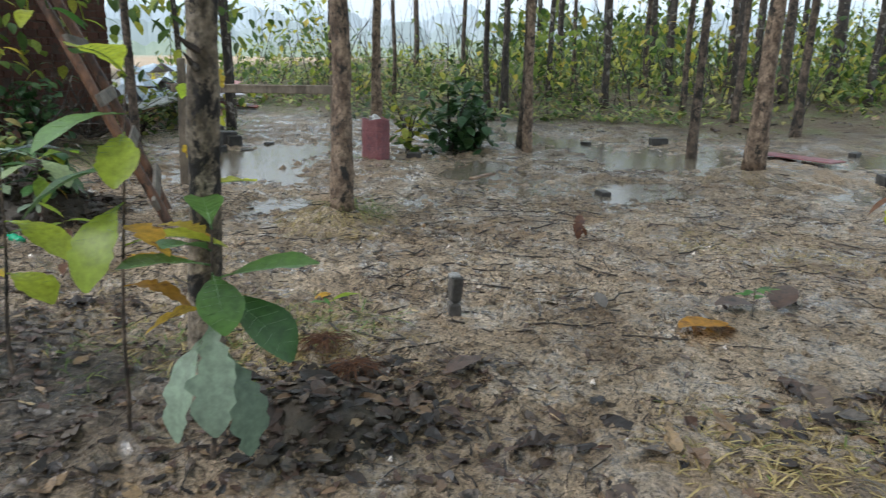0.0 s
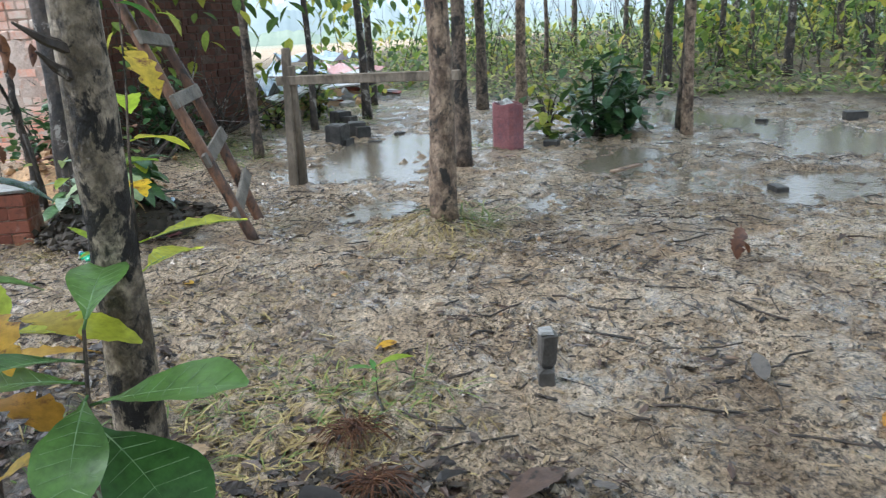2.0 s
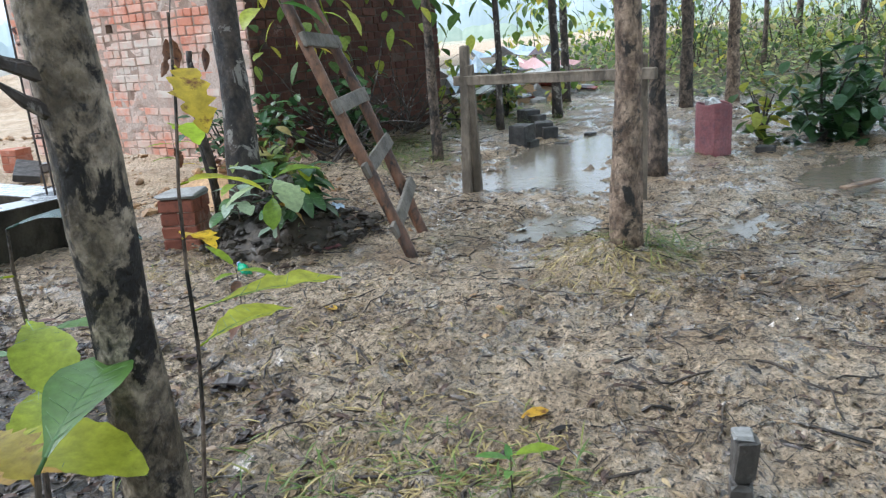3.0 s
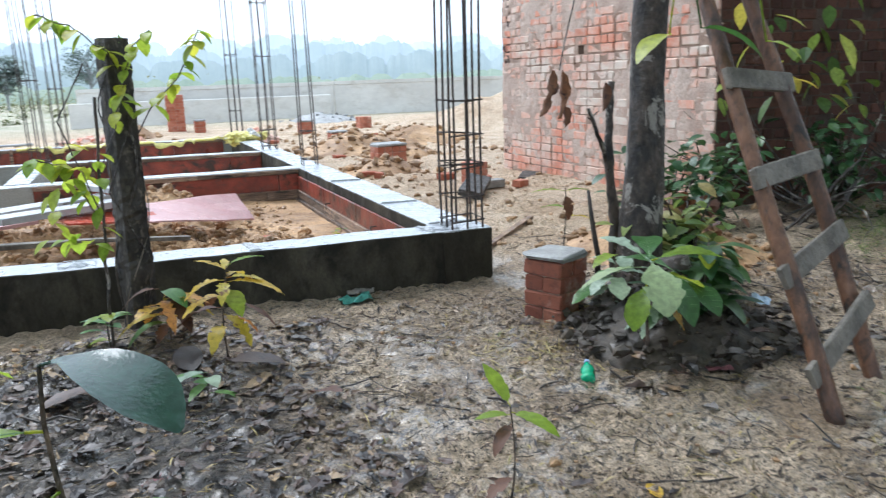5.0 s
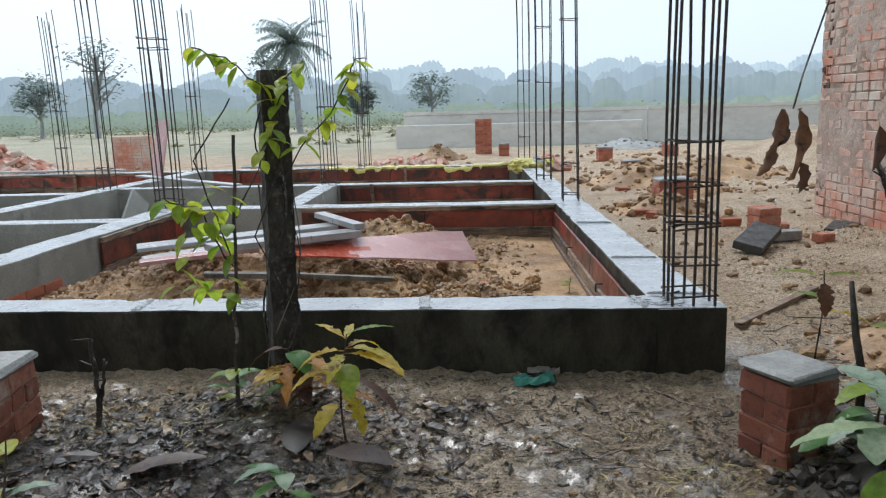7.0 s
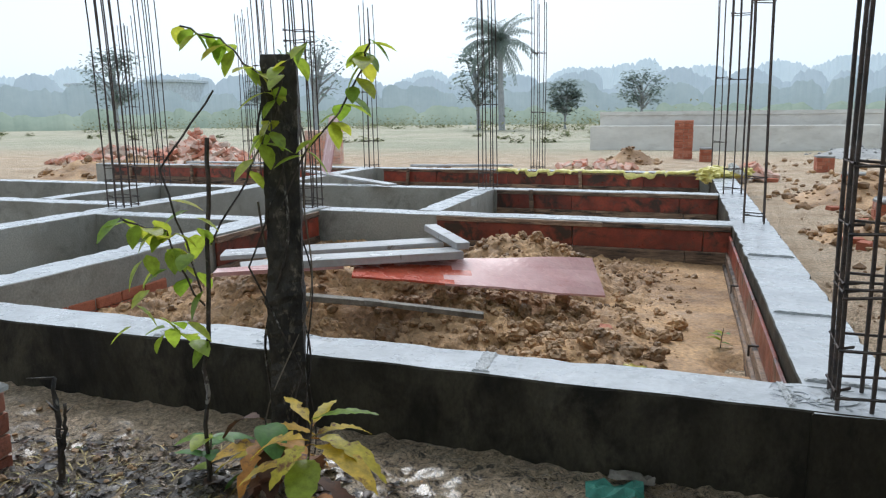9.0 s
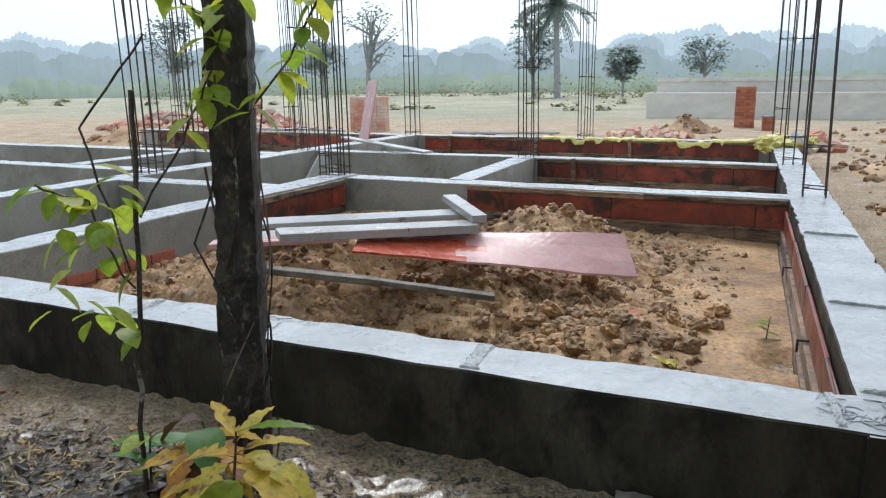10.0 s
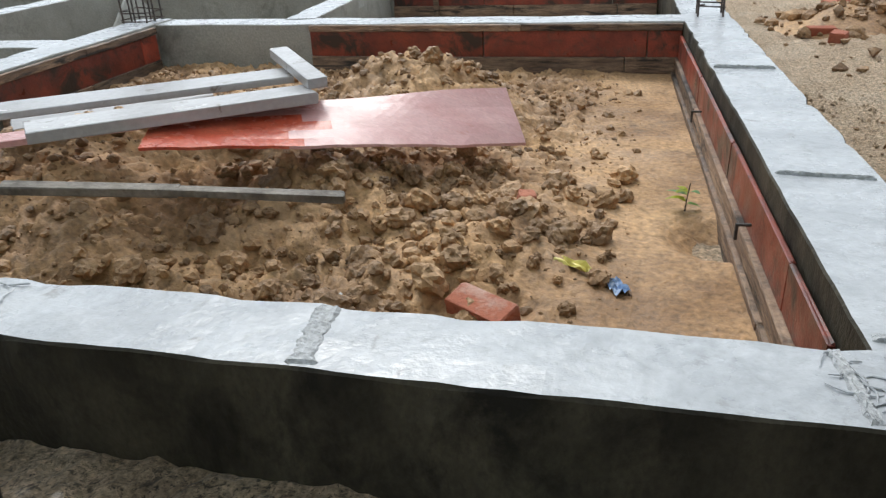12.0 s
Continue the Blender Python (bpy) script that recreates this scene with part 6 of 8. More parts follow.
# ---- litter ----
def scatter_litter():
    rng = random.Random(51)
    leaves, crumbs, straw, twigs, stones, blades, bits, clods = [], [], [], [], [], [], [], []
    def lay(out, x, y, length, width, curl, mat_steps):
        z = ground_height(x, y) + 0.006
        a = rng.uniform(0, 2 * math.pi)
        way = Vector((math.cos(a), math.sin(a), rng.uniform(-0.06, 0.2)))
        out.append(leaf((x, y, z), way, (rng.uniform(-0.18, 0.18), rng.uniform(-0.18, 0.18), 1), length, width, rng.uniform(-0.2, 0.6) * curl, rng.uniform(-0.3, 0.5), mat_steps + (2 if length > 0.05 else 0), 0.06, rng, 0.5 if length > 0.05 else 0.0))
    # dark fallen leaves: thick between the path and the foundation and at the sapling, thin elsewhere
    for x0, x1, y0, y1, n, size in ((-3.2, -1.2, -3.2, -0.35, 1700, 0.065), (-3.1, -1.3, -2.8, -0.4, 160, 0.12), (-3.4, -1.7, -4.9, -3.2, 420, 0.08), (-2.6, -1.85, -4.75, -3.95, 110, 0.075), (-2.3, -1.8, -6.6, -5.8, 40, 0.16), (-3.2, -2.0, -6.8, -4.8, 90, 0.12), (-1.2, 2.0, -3.6, -0.5, 170, 0.06),
                                    (-1.0, 6.0, -7.5, -3.2, 260, 0.06), (2.0, 9.0, -9.5, -1.0, 200, 0.09), (-0.2, 1.2, -2.0, -0.5, 160, 0.12), (8, 18, -14, -1, 600, 0.2)):
        for _ in range(n):
            x, y = rng.uniform(x0, x1), rng.uniform(y0, y1)
            if y > -0.12 and x < 0.1:
                continue
            s = size * rng.uniform(0.5, 1.35)
            lay(leaves, x, y, s, s * rng.uniform(0.4, 0.7), 1.0, 5)
    for x0, x1, y0, y1, n in ((-3.3, 1.5, -5.2, -0.3, 17000), (-2.5, 4.0, -7.6, -4.0, 15000), (1.5, 6.0, -4.2, -0.5, 4000), (3.5, 8.0, -8.5, -4.0, 4000), (0.3, 5.0, -1.6, 1.2, 5000)):
        for _ in range(n):
            x, y = rng.uniform(x0, x1), rng.uniform(y0, y1)
            if noise.noise(Vector((x, y, 8)) * 1.6) < rng.uniform(-0.5, 0.3):
                continue
            s = 0.01 + 0.075 * rng.random() ** 3
            lay(crumbs, x, y, s, s * rng.uniform(0.1, 0.4), 0.7, 2)
    # tan scraps of straw and leaf trodden flat, and crumbs of the mud itself
    for x0, x1, y0, y1, n in ((-3.2, 1.5, -5.2, -0.4, 7000), (-2.4, 4.0, -7.4, -4.0, 7000), (1.5, 7.0, -8.0, -0.8, 3500)):
        for _ in range(n):
            x, y = rng.uniform(x0, x1), rng.uniform(y0, y1)
            if noise.noise(Vector((x, y, 2)) * 1.1) < rng.uniform(-0.5, 0.35):
                continue
            s = 0.012 + 0.06 * rng.random() ** 3
            lay(bits, x, y, s, 0.003 + s * rng.uniform(0.03, 0.22), 0.5, 2)
    for x0, x1, y0, y1, n in ((-3.3, 1.2, -5.4, -0.3, 15000), (-2.4, 3.2, -7.2, -4.0, 9000), (1.2, 4.5, -4.2, -0.6, 5000), (0.1, 2.6, -0.6, 4.5, 6000)):
        for _ in range(n):
            x, y = rng.uniform(x0, x1), rng.uniform(y0, y1)
            if noise.noise(Vector((x, y, 6)) * 1.3) < rng.uniform(-0.4, 0.3):
                continue
            r, z = 0.004 + 0.016 * rng.random() ** 4, ground_height(x, y)
            a = rng.uniform(0, 6.28)
            c, q = math.cos(a) * r, math.sin(a) * r
            k1, k2, k3, k4 = (rng.uniform(0.7, 1.5) for _ in range(4))
            clods.append(([(x + c * k1, y + q * k1, z), (x - q * k2, y + c * k2, z + 0.002), (x - c * k3, y - q * k3, z), (x + q * k4, y - c * k4, z - 0.001), (x + c * 0.3, y + q * 0.2, z + r * k2), (x, y, z - r)],
                          [(0, 1, 4), (1, 2, 4), (2, 3, 4), (3, 0, 4), (1, 0, 5), (2, 1, 5), (3, 2, 5), (0, 3, 5)]))
    for x0, x1, y0, y1, n in ((-3.3, 2.0, -5.4, -0.4, 900), (-2.0, 6.0, -7.6, -4.0, 620), (0.4, 4.5, -1.6, 0.9, 260)):
        for _ in range(n):
            x, y, a, l = rng.uniform(x0, x1), rng.uniform(y0, y1), rng.uniform(0, 6.28), 0.04 + 0.26 * rng.random() ** 2
            if y > -0.3 and x < 0.2:
                continue
            pts = []
            for k in range(4):
                t = k / 3 - 0.5
                px, py = x + math.cos(a) * l * t + 0.02 * rng.uniform(-1, 1) * l, y + math.sin(a) * l * t + 0.1 * rng.uniform(-1, 1) * l
                pts.append((px, py, ground_height(px, py) + 0.008))
            twigs.append(tube(pts, 0.0013 + 0.0045 * rng.random() ** 3, 5))
    # straw and dead grass in tufts
    def tuft(cx, cy, r, n, long, out, upright):
        for _ in range(n):
            d, a = r * rng.random() ** 0.6, rng.uniform(0, 6.28)
            x, y = cx + d * math.cos(a), cy + d * math.sin(a)
            way = any_way(rng, 0.1 + upright, 0.5 + upright * 2)
            out.append(leaf((x, y, ground_height(x, y) - 0.004), way, (0, 0, 1), long * rng.uniform(0.5, 1.5), rng.uniform(0.004, 0.009), 1.4, 0.1, 3, 0, rng))
    for cx, cy, r, n, long in ((0.45, -3.7, 0.45, 420, 0.16), (0.75, -3.45, 0.35, 260, 0.18), (-1.75, -4.0, 0.5, 520, 0.14), (-1.5, -3.7, 0.55, 420, 0.13), (-1.3, -2.9, 0.7, 380, 0.1), (-2.4, -6.2, 0.45, 420, 0.18), (-2.9, -6.0, 0.3, 260, 0.16), (-2.35, -5.7, 0.35, 420, 0.17), (0.37, -6.12, 0.32, 260, 0.13), (0.08, -6.68, 0.32, 260, 0.13), (1.23, -8.25, 0.5, 300, 0.14), (-2.0, -4.1, 0.3, 260, 0.15),
                               (3.45, -7.1, 0.6, 320, 0.14), (1.2, -5.9, 0.8, 300, 0.1), (0.2, -6.6, 0.8, 260, 0.1), (-0.35, -1.35, 0.35, 300, 0.12), (0.15, -1.35, 0.35, 260, 0.16), (-2.4, -0.55, 0.35, 200, 0.12), (-2.9, -0.6, 0.3, 160, 0.14), (0.35, -0.75, 0.4, 200, 0.12), (-0.5, -0.8, 0.5, 200, 0.08), (2.4, -5.0, 0.9, 240, 0.1), (1.5, -4.4, 0.7, 200, 0.1), (-0.2, -2.6, 0.9, 320, 0.08), (-1.7, -2.1, 0.7, 240, 0.09)):
        tuft(cx, cy, r, int(n * 2.4), long, straw, 0.12)
    for cx, cy, r, n, long in ((0.72, -3.72, 0.2, 130, 0.26), (-1.6, -3.75, 0.4, 160, 0.1), (-1.45, -4.1, 0.25, 120, 0.1), (2.9, -0.6, 0.5, 240, 0.2), (3.4, -0.2, 0.5, 260, 0.22), (4.2, 0.3, 0.6, 240, 0.24), (-1.9, -3.4, 0.4, 120, 0.1), (6.0, -0.3, 0.7, 300, 0.22), (3.9, -2.9, 0.25, 120, 0.15), (7.5, 0.0, 0.7, 260, 0.3), (0.3, -1.4, 0.4, 120, 0.14)):
        tuft(cx, cy, r, n, long, blades, 0.7)
    for _ in range(1300):
        x, y = rng.uniform(8.5, 17), rng.uniform(-13, 1.5)
        if x < 8.5 - 0.1 * y or noise.noise(Vector((x, y, 5)) * 0.5) < 0.05:
            continue
        tuft(x, y, 0.15, 6, 0.3, blades, 0.8)
    for x0, x1, y0, y1, n, lo, hi in ((-3.2, -0.6, -2.6, -0.2, 60, 0.006, 0.018), (-1.0, 3.0, -5.0, -0.4, 120, 0.006, 0.02), (0.2, 4.5, 0.0, 8.0, 420, 0.01, 0.05), (0.3, 4.0, 8.0, 18.0, 260, 0.02, 0.09), (-3.8, -2.6, -0.9, -0.15, 60, 0.01, 0.03)):
        for _ in range(n):
            x, y = rng.uniform(x0, x1), rng.uniform(y0, y1)
            r = lo + (hi - lo) * rng.random() ** 3
            stones.append(moved(lump(r, rng, 0.7, 1), Matrix.Translation((x, y, ground_height(x, y) + r * 0.3))))
    for name, pieces, mat, label, cat in (("fallen_leaves", leaves, "litter", "dark wet fallen leaves strewn over the mud", "leaf litter"), ("leaf_fragments", crumbs, "litter", "small torn scraps of leaf pressed into the mud", "leaf litter"),
                                          ("twigs", twigs, "bark_dark", "thin dark twigs lying on the mud", "twigs"), ("straw", straw, "straw", "matted yellow straw and dead grass on the mud", "straw"),
                                          ("grass", blades, "grass", "green grass blades in tufts", "grass"), ("dry_scraps", bits, "scraps", "tan scraps of straw and leaf trodden into the mud", "leaf litter"), ("mud_crumbs", clods, "ground", "small crumbs of churned wet mud", "mud crumbs"), ("pebbles", stones, "clod", "small stones and lumps of earth on the ground", "pebbles")):
        tagged(mesh_part(name, *joined(pieces), M[mat]), label, cat, kind="stuff")


scatter_litter()


# ---- loose things in the grove ----
def stone_stub():
    """Two broken brick ends stood on one another, the upper one a little askew."""
    top = thing("stone_stub", "dark wet stub of two brick ends standing in mud", "stone", Matrix.Translation((-1.24, -4.61, -0.02)))
    r = random.Random(12)
    mesh_part("lower_stone", *moved(block(0.072, 0.06, 0.14, 0.008, 0.006, r), pose(0, 0, -0.05, 0, 0, 12)), M["stone"], top)
    mesh_part("upper_stone", *moved(block(0.066, 0.058, 0.125, 0.009, 0.006, r), pose(0.005, 0.002, 0.092, 2, -2, 24)), M["stone"], top)
    # Shine of the wet top, built as a thin paler piece.
    mesh_part("worn_top", *moved(block(0.058, 0.05, 0.014, 0.005, 0.003, r), pose(0.001, 0.004, 0.213, 2, -2, 24)), M["grey_stone"], top, "pale wet worn top")


stone_stub()


def red_container():
    top = thing("plastic_container", "faded maroon plastic drum with a cut top standing in the mud", "container", Matrix.Translation((3.95, -3.2, 0.0)) @ pose(0, 0, 0, 0, 0, 62))
    vs, fs, n = [], [], 20
    rows = [(-0.03, 0.145), (0.0, 0.15), (0.03, 0.152), (0.14, 0.152), (0.155, 0.150), (0.17, 0.152), (0.31, 0.152), (0.325, 0.150), (0.34, 0.152), (0.45, 0.15), (0.465, 0.145), (0.46, 0.135), (0.06, 0.135)]
    for z, r in rows:
        for k in range(n):
            a = 2 * math.pi * k / n
            c, s = math.cos(a), math.sin(a)
            e = (abs(c) ** 4 + abs(s) ** 4) ** -0.25
            vs.append((r * e * c, r * 0.72 * e * s, z + (0.012 * math.sin(3 * a) if z > 0.44 else 0)))
    for i in range(len(rows) - 1):
        fs += [(i * n + k, i * n + (k + 1) % n, (i + 1) * n + (k + 1) % n, (i + 1) * n + k) for k in range(n)]
    fs += [tuple(range(n))[::-1], tuple(range((len(rows) - 1) * n, len(rows) * n))]
    mesh_part("drum", vs, fs, M["red_can"], top)
    v, f = lump(0.06, random.Random(3), 0.9, 2)
    mesh_part("plastic_bag", *moved((v, f), Matrix.Translation((0.02, 0.0, 0.46))), M["pale"], top, "crumpled white bag")


red_container()


def loose_brick(x, y, z, turn, label, mat="ash", tilt=(0, 0), size=BRICK, seed=0, name="brick_block", group="loose bricks"):
    v, f = block(*size, 0.006, 0.004, random.Random(seed))
    ob = mesh_part(name, v, f, M[mat], at=pose(x, y, z, tilt[0], tilt[1], turn))
    return tagged(ob, label, "brick", group)


sooty = "soot-blackened brick lying in the wet mud"
for k, (x, y, s) in enumerate(((4.3, -1.18, 1.0), (4.8, -1.16, 1.25), (5.85, -0.45, 1.3), (4.55, -1.45, 0.7), (5.2, -1.5, 0.6), (2.23, -5.62, 0.75), (6.2, -5.75, 0.6), (6.31, -6.76, 1.1), (5.66, -9.13, 0.8), (3.2, -8.46, 1.0), (3.29, -8.76, 0.6), (4.1, -3.62, 0.7))):
    loose_brick(x, y, ground_height(x, y) - 0.015, 40 * k, sooty, "ash", (0, 0), (0.22 * s, 0.13 * s, 0.1 * s), k)
for k, (x, y, h) in enumerate(((4.28, -1.1, 0.24), (4.85, -1.08, 0.2), (5.9, -0.35, 0.22))):
    v, f = block(0.26, 0.2, h, 0.01, 0.006, random.Random(60 + k))
    tagged(mesh_part("hearth_stone", v, f, M["ash"], at=pose(x, y, -0.02, 0, 0, 30 * k)), "blackened square hearth stone by a puddle", "stone", "hearth stones")


def flat_board(name, label, category, a, b, width, thick, mat, roll=0.0, seed=0, group=""):
    """A board from a to b, lying on its broad side."""
    a, b = Vector(a), Vector(b)
    way = (b - a).normalized()
    side = Vector((0, 0, 1)).cross(way).normalized()
    up = way.cross(side)
    turn = Matrix((way, side, up)).transposed().to_4x4() @ pose(0, 0, 0, roll)
    v, f = block((b - a).length, width, thick, 0.004, 0.003, random.Random(seed))
    ob = mesh_part(name, v, f, M[mat], at=Matrix.Translation((a + b) / 2) @ turn)
    return tagged(ob, label, category, group)


flat_board("rusty_sheet", "rust-red metal sheet lying flat in the mud", "metal sheet", (5.3, -7.9, 0.03), (4.5, -8.5, 0.04), 0.3, 0.012, "red_can", 0, 1)
flat_board("yellow_leaf_sheath", "large yellow fallen leaf sheath on the wet mud", "fallen leaf", (6.25, -9.95, 0.03), (6.0, -10.65, 0.03), 0.22, 0.01, "yellow_sheet", 4, 2)
flat_board("board", "short weathered board on the mud by the grove", "board", (2.6, -4.4, 0.02), (2.9, -4.6, 0.03), 0.06, 0.02, "board", 0, 3)


def fallen_leaf(x, y, turn, length, width, mat, label, seed, tilt=0.1):
    v, f = leaf((0, 0, 0.012), (1, 0, tilt), (0, 0.1, 1), length, width, 0.35, 0.18, 10, 0.02, random.Random(seed))
    ob = mesh_part("fallen_leaf", v, f, M[mat], at=pose(x, y, ground_height(x, y) + 0.008, 0, 0, turn), smooth=True)
    return tagged(ob, label, "leaf", "single fallen leaves")


fallen_leaf(-1.36, -5.62, -70, 0.3, 0.21, "leaf_yellow", "large yellow leaf with brown blotches fallen on mud", 1)
fallen_leaf(-1.05, -6.15, -20, 0.26, 0.16, "litter", "large dark curled leaf on the mud", 2, 0.4)
fallen_leaf(-0.95, -6.05, 120, 0.24, 0.14, "litter", "large dark curled leaf on the mud", 3, 0.3)
fallen_leaf(-1.1, -5.32, 10, 0.16, 0.07, "litter", "dark crumpled leaf on the mud", 4, 0.4)
fallen_leaf(-1.98, -4.66, -30, 0.22, 0.12, "litter", "dark pointed leaf lying face up in the mud", 5, 0.2)
fallen_leaf(-2.2, -4.3, 60, 0.22, 0.12, "litter", "dark wet leaf in the litter", 6, 0.3)
fallen_leaf(-1.0, -3.95, 140, 0.1, 0.06, "leaf_yellow", "small yellow leaf on straw", 7)
fallen_leaf(-2.42, -6.3, 30, 0.18, 0.08, "leaf_yellow", "yellow leaf on the straw", 8)
fallen_leaf(-0.62, -2.7, 80, 0.1, 0.05, "leaf_yellow", "small yellow leaf on the mud", 9)
fallen_leaf(-2.5, -1.2, 20, 0.3, 0.16, "litter", "large dark wet leaf on the stony litter", 10, 0.3)
fallen_leaf(-1.9, -1.0, 100, 0.24, 0.15, "litter", "large dark wet leaf on the stony litter", 11, 0.4)
fallen_leaf(-1.5, -1.1, 200, 0.26, 0.16, "litter", "bluish dark curled leaf on the litter", 12, 0.5)
fallen_leaf(-1.45, -1.5, 300, 0.2, 0.1, "dry_leaf", "rust-brown curled leaf on the litter", 13, 0.5)
fallen_leaf(-0.95, -0.95, 0, 0.08, 0.04, "dry_leaf", "small orange-brown leaf on the mud", 14)
fallen_leaf(1.05, -2.75, 0, 0.1, 0.08, "pale", "pale paper scrap on the mud", 15)


def scrap(x, y, z, turn, sx, sy, mat, label, seed, category="litter", crumple=0.03):
    """A crumpled piece of plastic or paper."""
    n, vs, fs = 7, [], []
    off = Vector((seed * 3.1, 0, 0))
    for j in range(n):
        for i in range(n):
            u, w = i / (n - 1) - 0.5, j / (n - 1) - 0.5
            vs.append((u * sx, w * sy, 0.004 + crumple * abs(noise.noise(Vector((u * 4, w * 4, 0)) + off)) * 1.6))
    fs = [(j * n + i, j * n + i + 1, (j + 1) * n + i + 1, (j + 1) * n + i) for j in range(n - 1) for i in range(n - 1)]
    ob = mesh_part("scrap", vs, fs, M[mat], at=pose(x, y, z, 0, 0, turn))
    return tagged(ob, label, category)


green_mat = surf("green_plastic", (0.01, 0.28, 0.13), (0.02, 0.40, 0.20), None, 9, rough=(0.1, 0.25), bump=0.1)
teal_mat = surf("teal_cloth", (0.03, 0.16, 0.12), (0.06, 0.26, 0.20), (0.30, 0.36, 0.34), 9, rough=(0.4, 0.7), bump=0.3, stain=0.6)
blue_mat = surf("blue_plastic", (0.16, 0.27, 0.48), (0.30, 0.40, 0.60), (0.5, 0.55, 0.62), 12, rough=(0.3, 0.5), bump=0.2)
M["teal"], M["blue"], M["green_plastic"] = teal_mat, blue_mat, green_mat
tarp_mat = surf("pale_tarpaulin", (0.40, 0.50, 0.58), (0.55, 0.62, 0.68), (0.30, 0.40, 0.52), 3, rough=(0.25, 0.5), bump=0.2, grain=20)
M["tarp"] = tarp_mat


def bottle():
    top = thing("plastic_bottle", "crushed green plastic bottle lying in the mud", "bottle", Matrix.Translation((-0.34, -1.8, 0.02)) @ pose(0, 0, 0, 0, 84, 62))
    vs, fs, n = [], [], 14
    rows = [(0.0, 0.022), (0.004, 0.03), (0.03, 0.032), (0.04, 0.028), (0.055, 0.031), (0.07, 0.027), (0.085, 0.031), (0.11, 0.03), (0.13, 0.02), (0.145, 0.012), (0.16, 0.012)]
    for z, r in rows:
        for k in range(n):
            a = 2 * math.pi * k / n
            q = r * (1 + 0.14 * noise.noise(Vector((math.cos(a), math.sin(a), z * 30))))
            vs.append((q * math.cos(a) * 0.85, q * math.sin(a), z))
    for i in range(len(rows) - 1):
        fs += [(i * n + k, i * n + (k + 1) % n, (i + 1) * n + (k + 1) % n, (i + 1) * n + k) for k in range(n)]
    fs += [tuple(range(n))[::-1]]
    mesh_part("body", vs, fs, M["green_plastic"], top, smooth=True)
    mesh_part("cap", *moved(tube([(0, 0, 0.158), (0, 0, 0.175)], 0.0145, 12), Matrix.Identity(4)), M["blue"], top, "dark blue screw cap")


bottle()
scrap(-0.95, -0.14, 0.0, 10, 0.2, 0.1, "teal", "crumpled teal plastic rag against the concrete", 1, "rag", 0.05)
scrap(-0.9, -0.06, 0.02, 0, 0.16, 0.05, "rung", "torn dirty grey plastic strip against the concrete", 2, "litter", 0.04)
scrap(0.22, -1.93, 0.03, -20, 0.11, 0.05, "red_can", "pink and yellow printed snack wrapper on the ground", 3, "wrapper", 0.01)
scrap(0.1, -1.75, 0.03, 40, 0.1, 0.07, "pale", "white plastic scrap by the ladder foot", 4)
scrap(1.0, -1.3, 0.05, 40, 0.12, 0.1, "tarp", "pale blue plastic cup crushed on the ground", 5, "cup", 0.05)
scrap(-2.05, -1.95, 0.01, 40, 0.09, 0.04, "red_can", "red and white printed wrapper among leaves", 6, "wrapper", 0.01)


def dead_branches(name, label, centre, n, reach, seed, thick=0.012, droop=0.0):
    rng = random.Random(seed)
    top = thing(name, label, "branches", Matrix.Translation(centre))
    for _ in range(n):
        p, d = Vector((rng.uniform(-0.3, 0.3), rng.uniform(-0.2, 0.2), 0)), any_way(rng, 0.2, 1.4)
        pts, run = [p.copy()], reach * rng.uniform(0.5, 1.1)
        for _ in range(6):
            d = (d + Vector((rng.uniform(-0.35, 0.35), rng.uniform(-0.35, 0.35), rng.uniform(-0.3, 0.25) - droop))).normalized()
            p = p + d * run / 6
            p.z = max(0.0, p.z)
            pts.append(p.copy())
        mesh_part("branch", *tube(pts, [thick * (1 - 0.13 * k) for k in range(7)], 5), M["bark_dark"], top)


dead_branches("brushwood", "tangle of dark dead branches heaped against the brick wall", (3.5, 0.75, 0.1), 30, 1.5, 81)
dead_branches("brushwood", "tangle of dark dead branches heaped against the brick wall", (4.6, 0.6, 0.1), 26, 1.4, 82)
dead_branches("brushwood", "bare dead branches standing by the brick wall", (2.7, 0.35, 0.0), 9, 1.3, 83, 0.016)


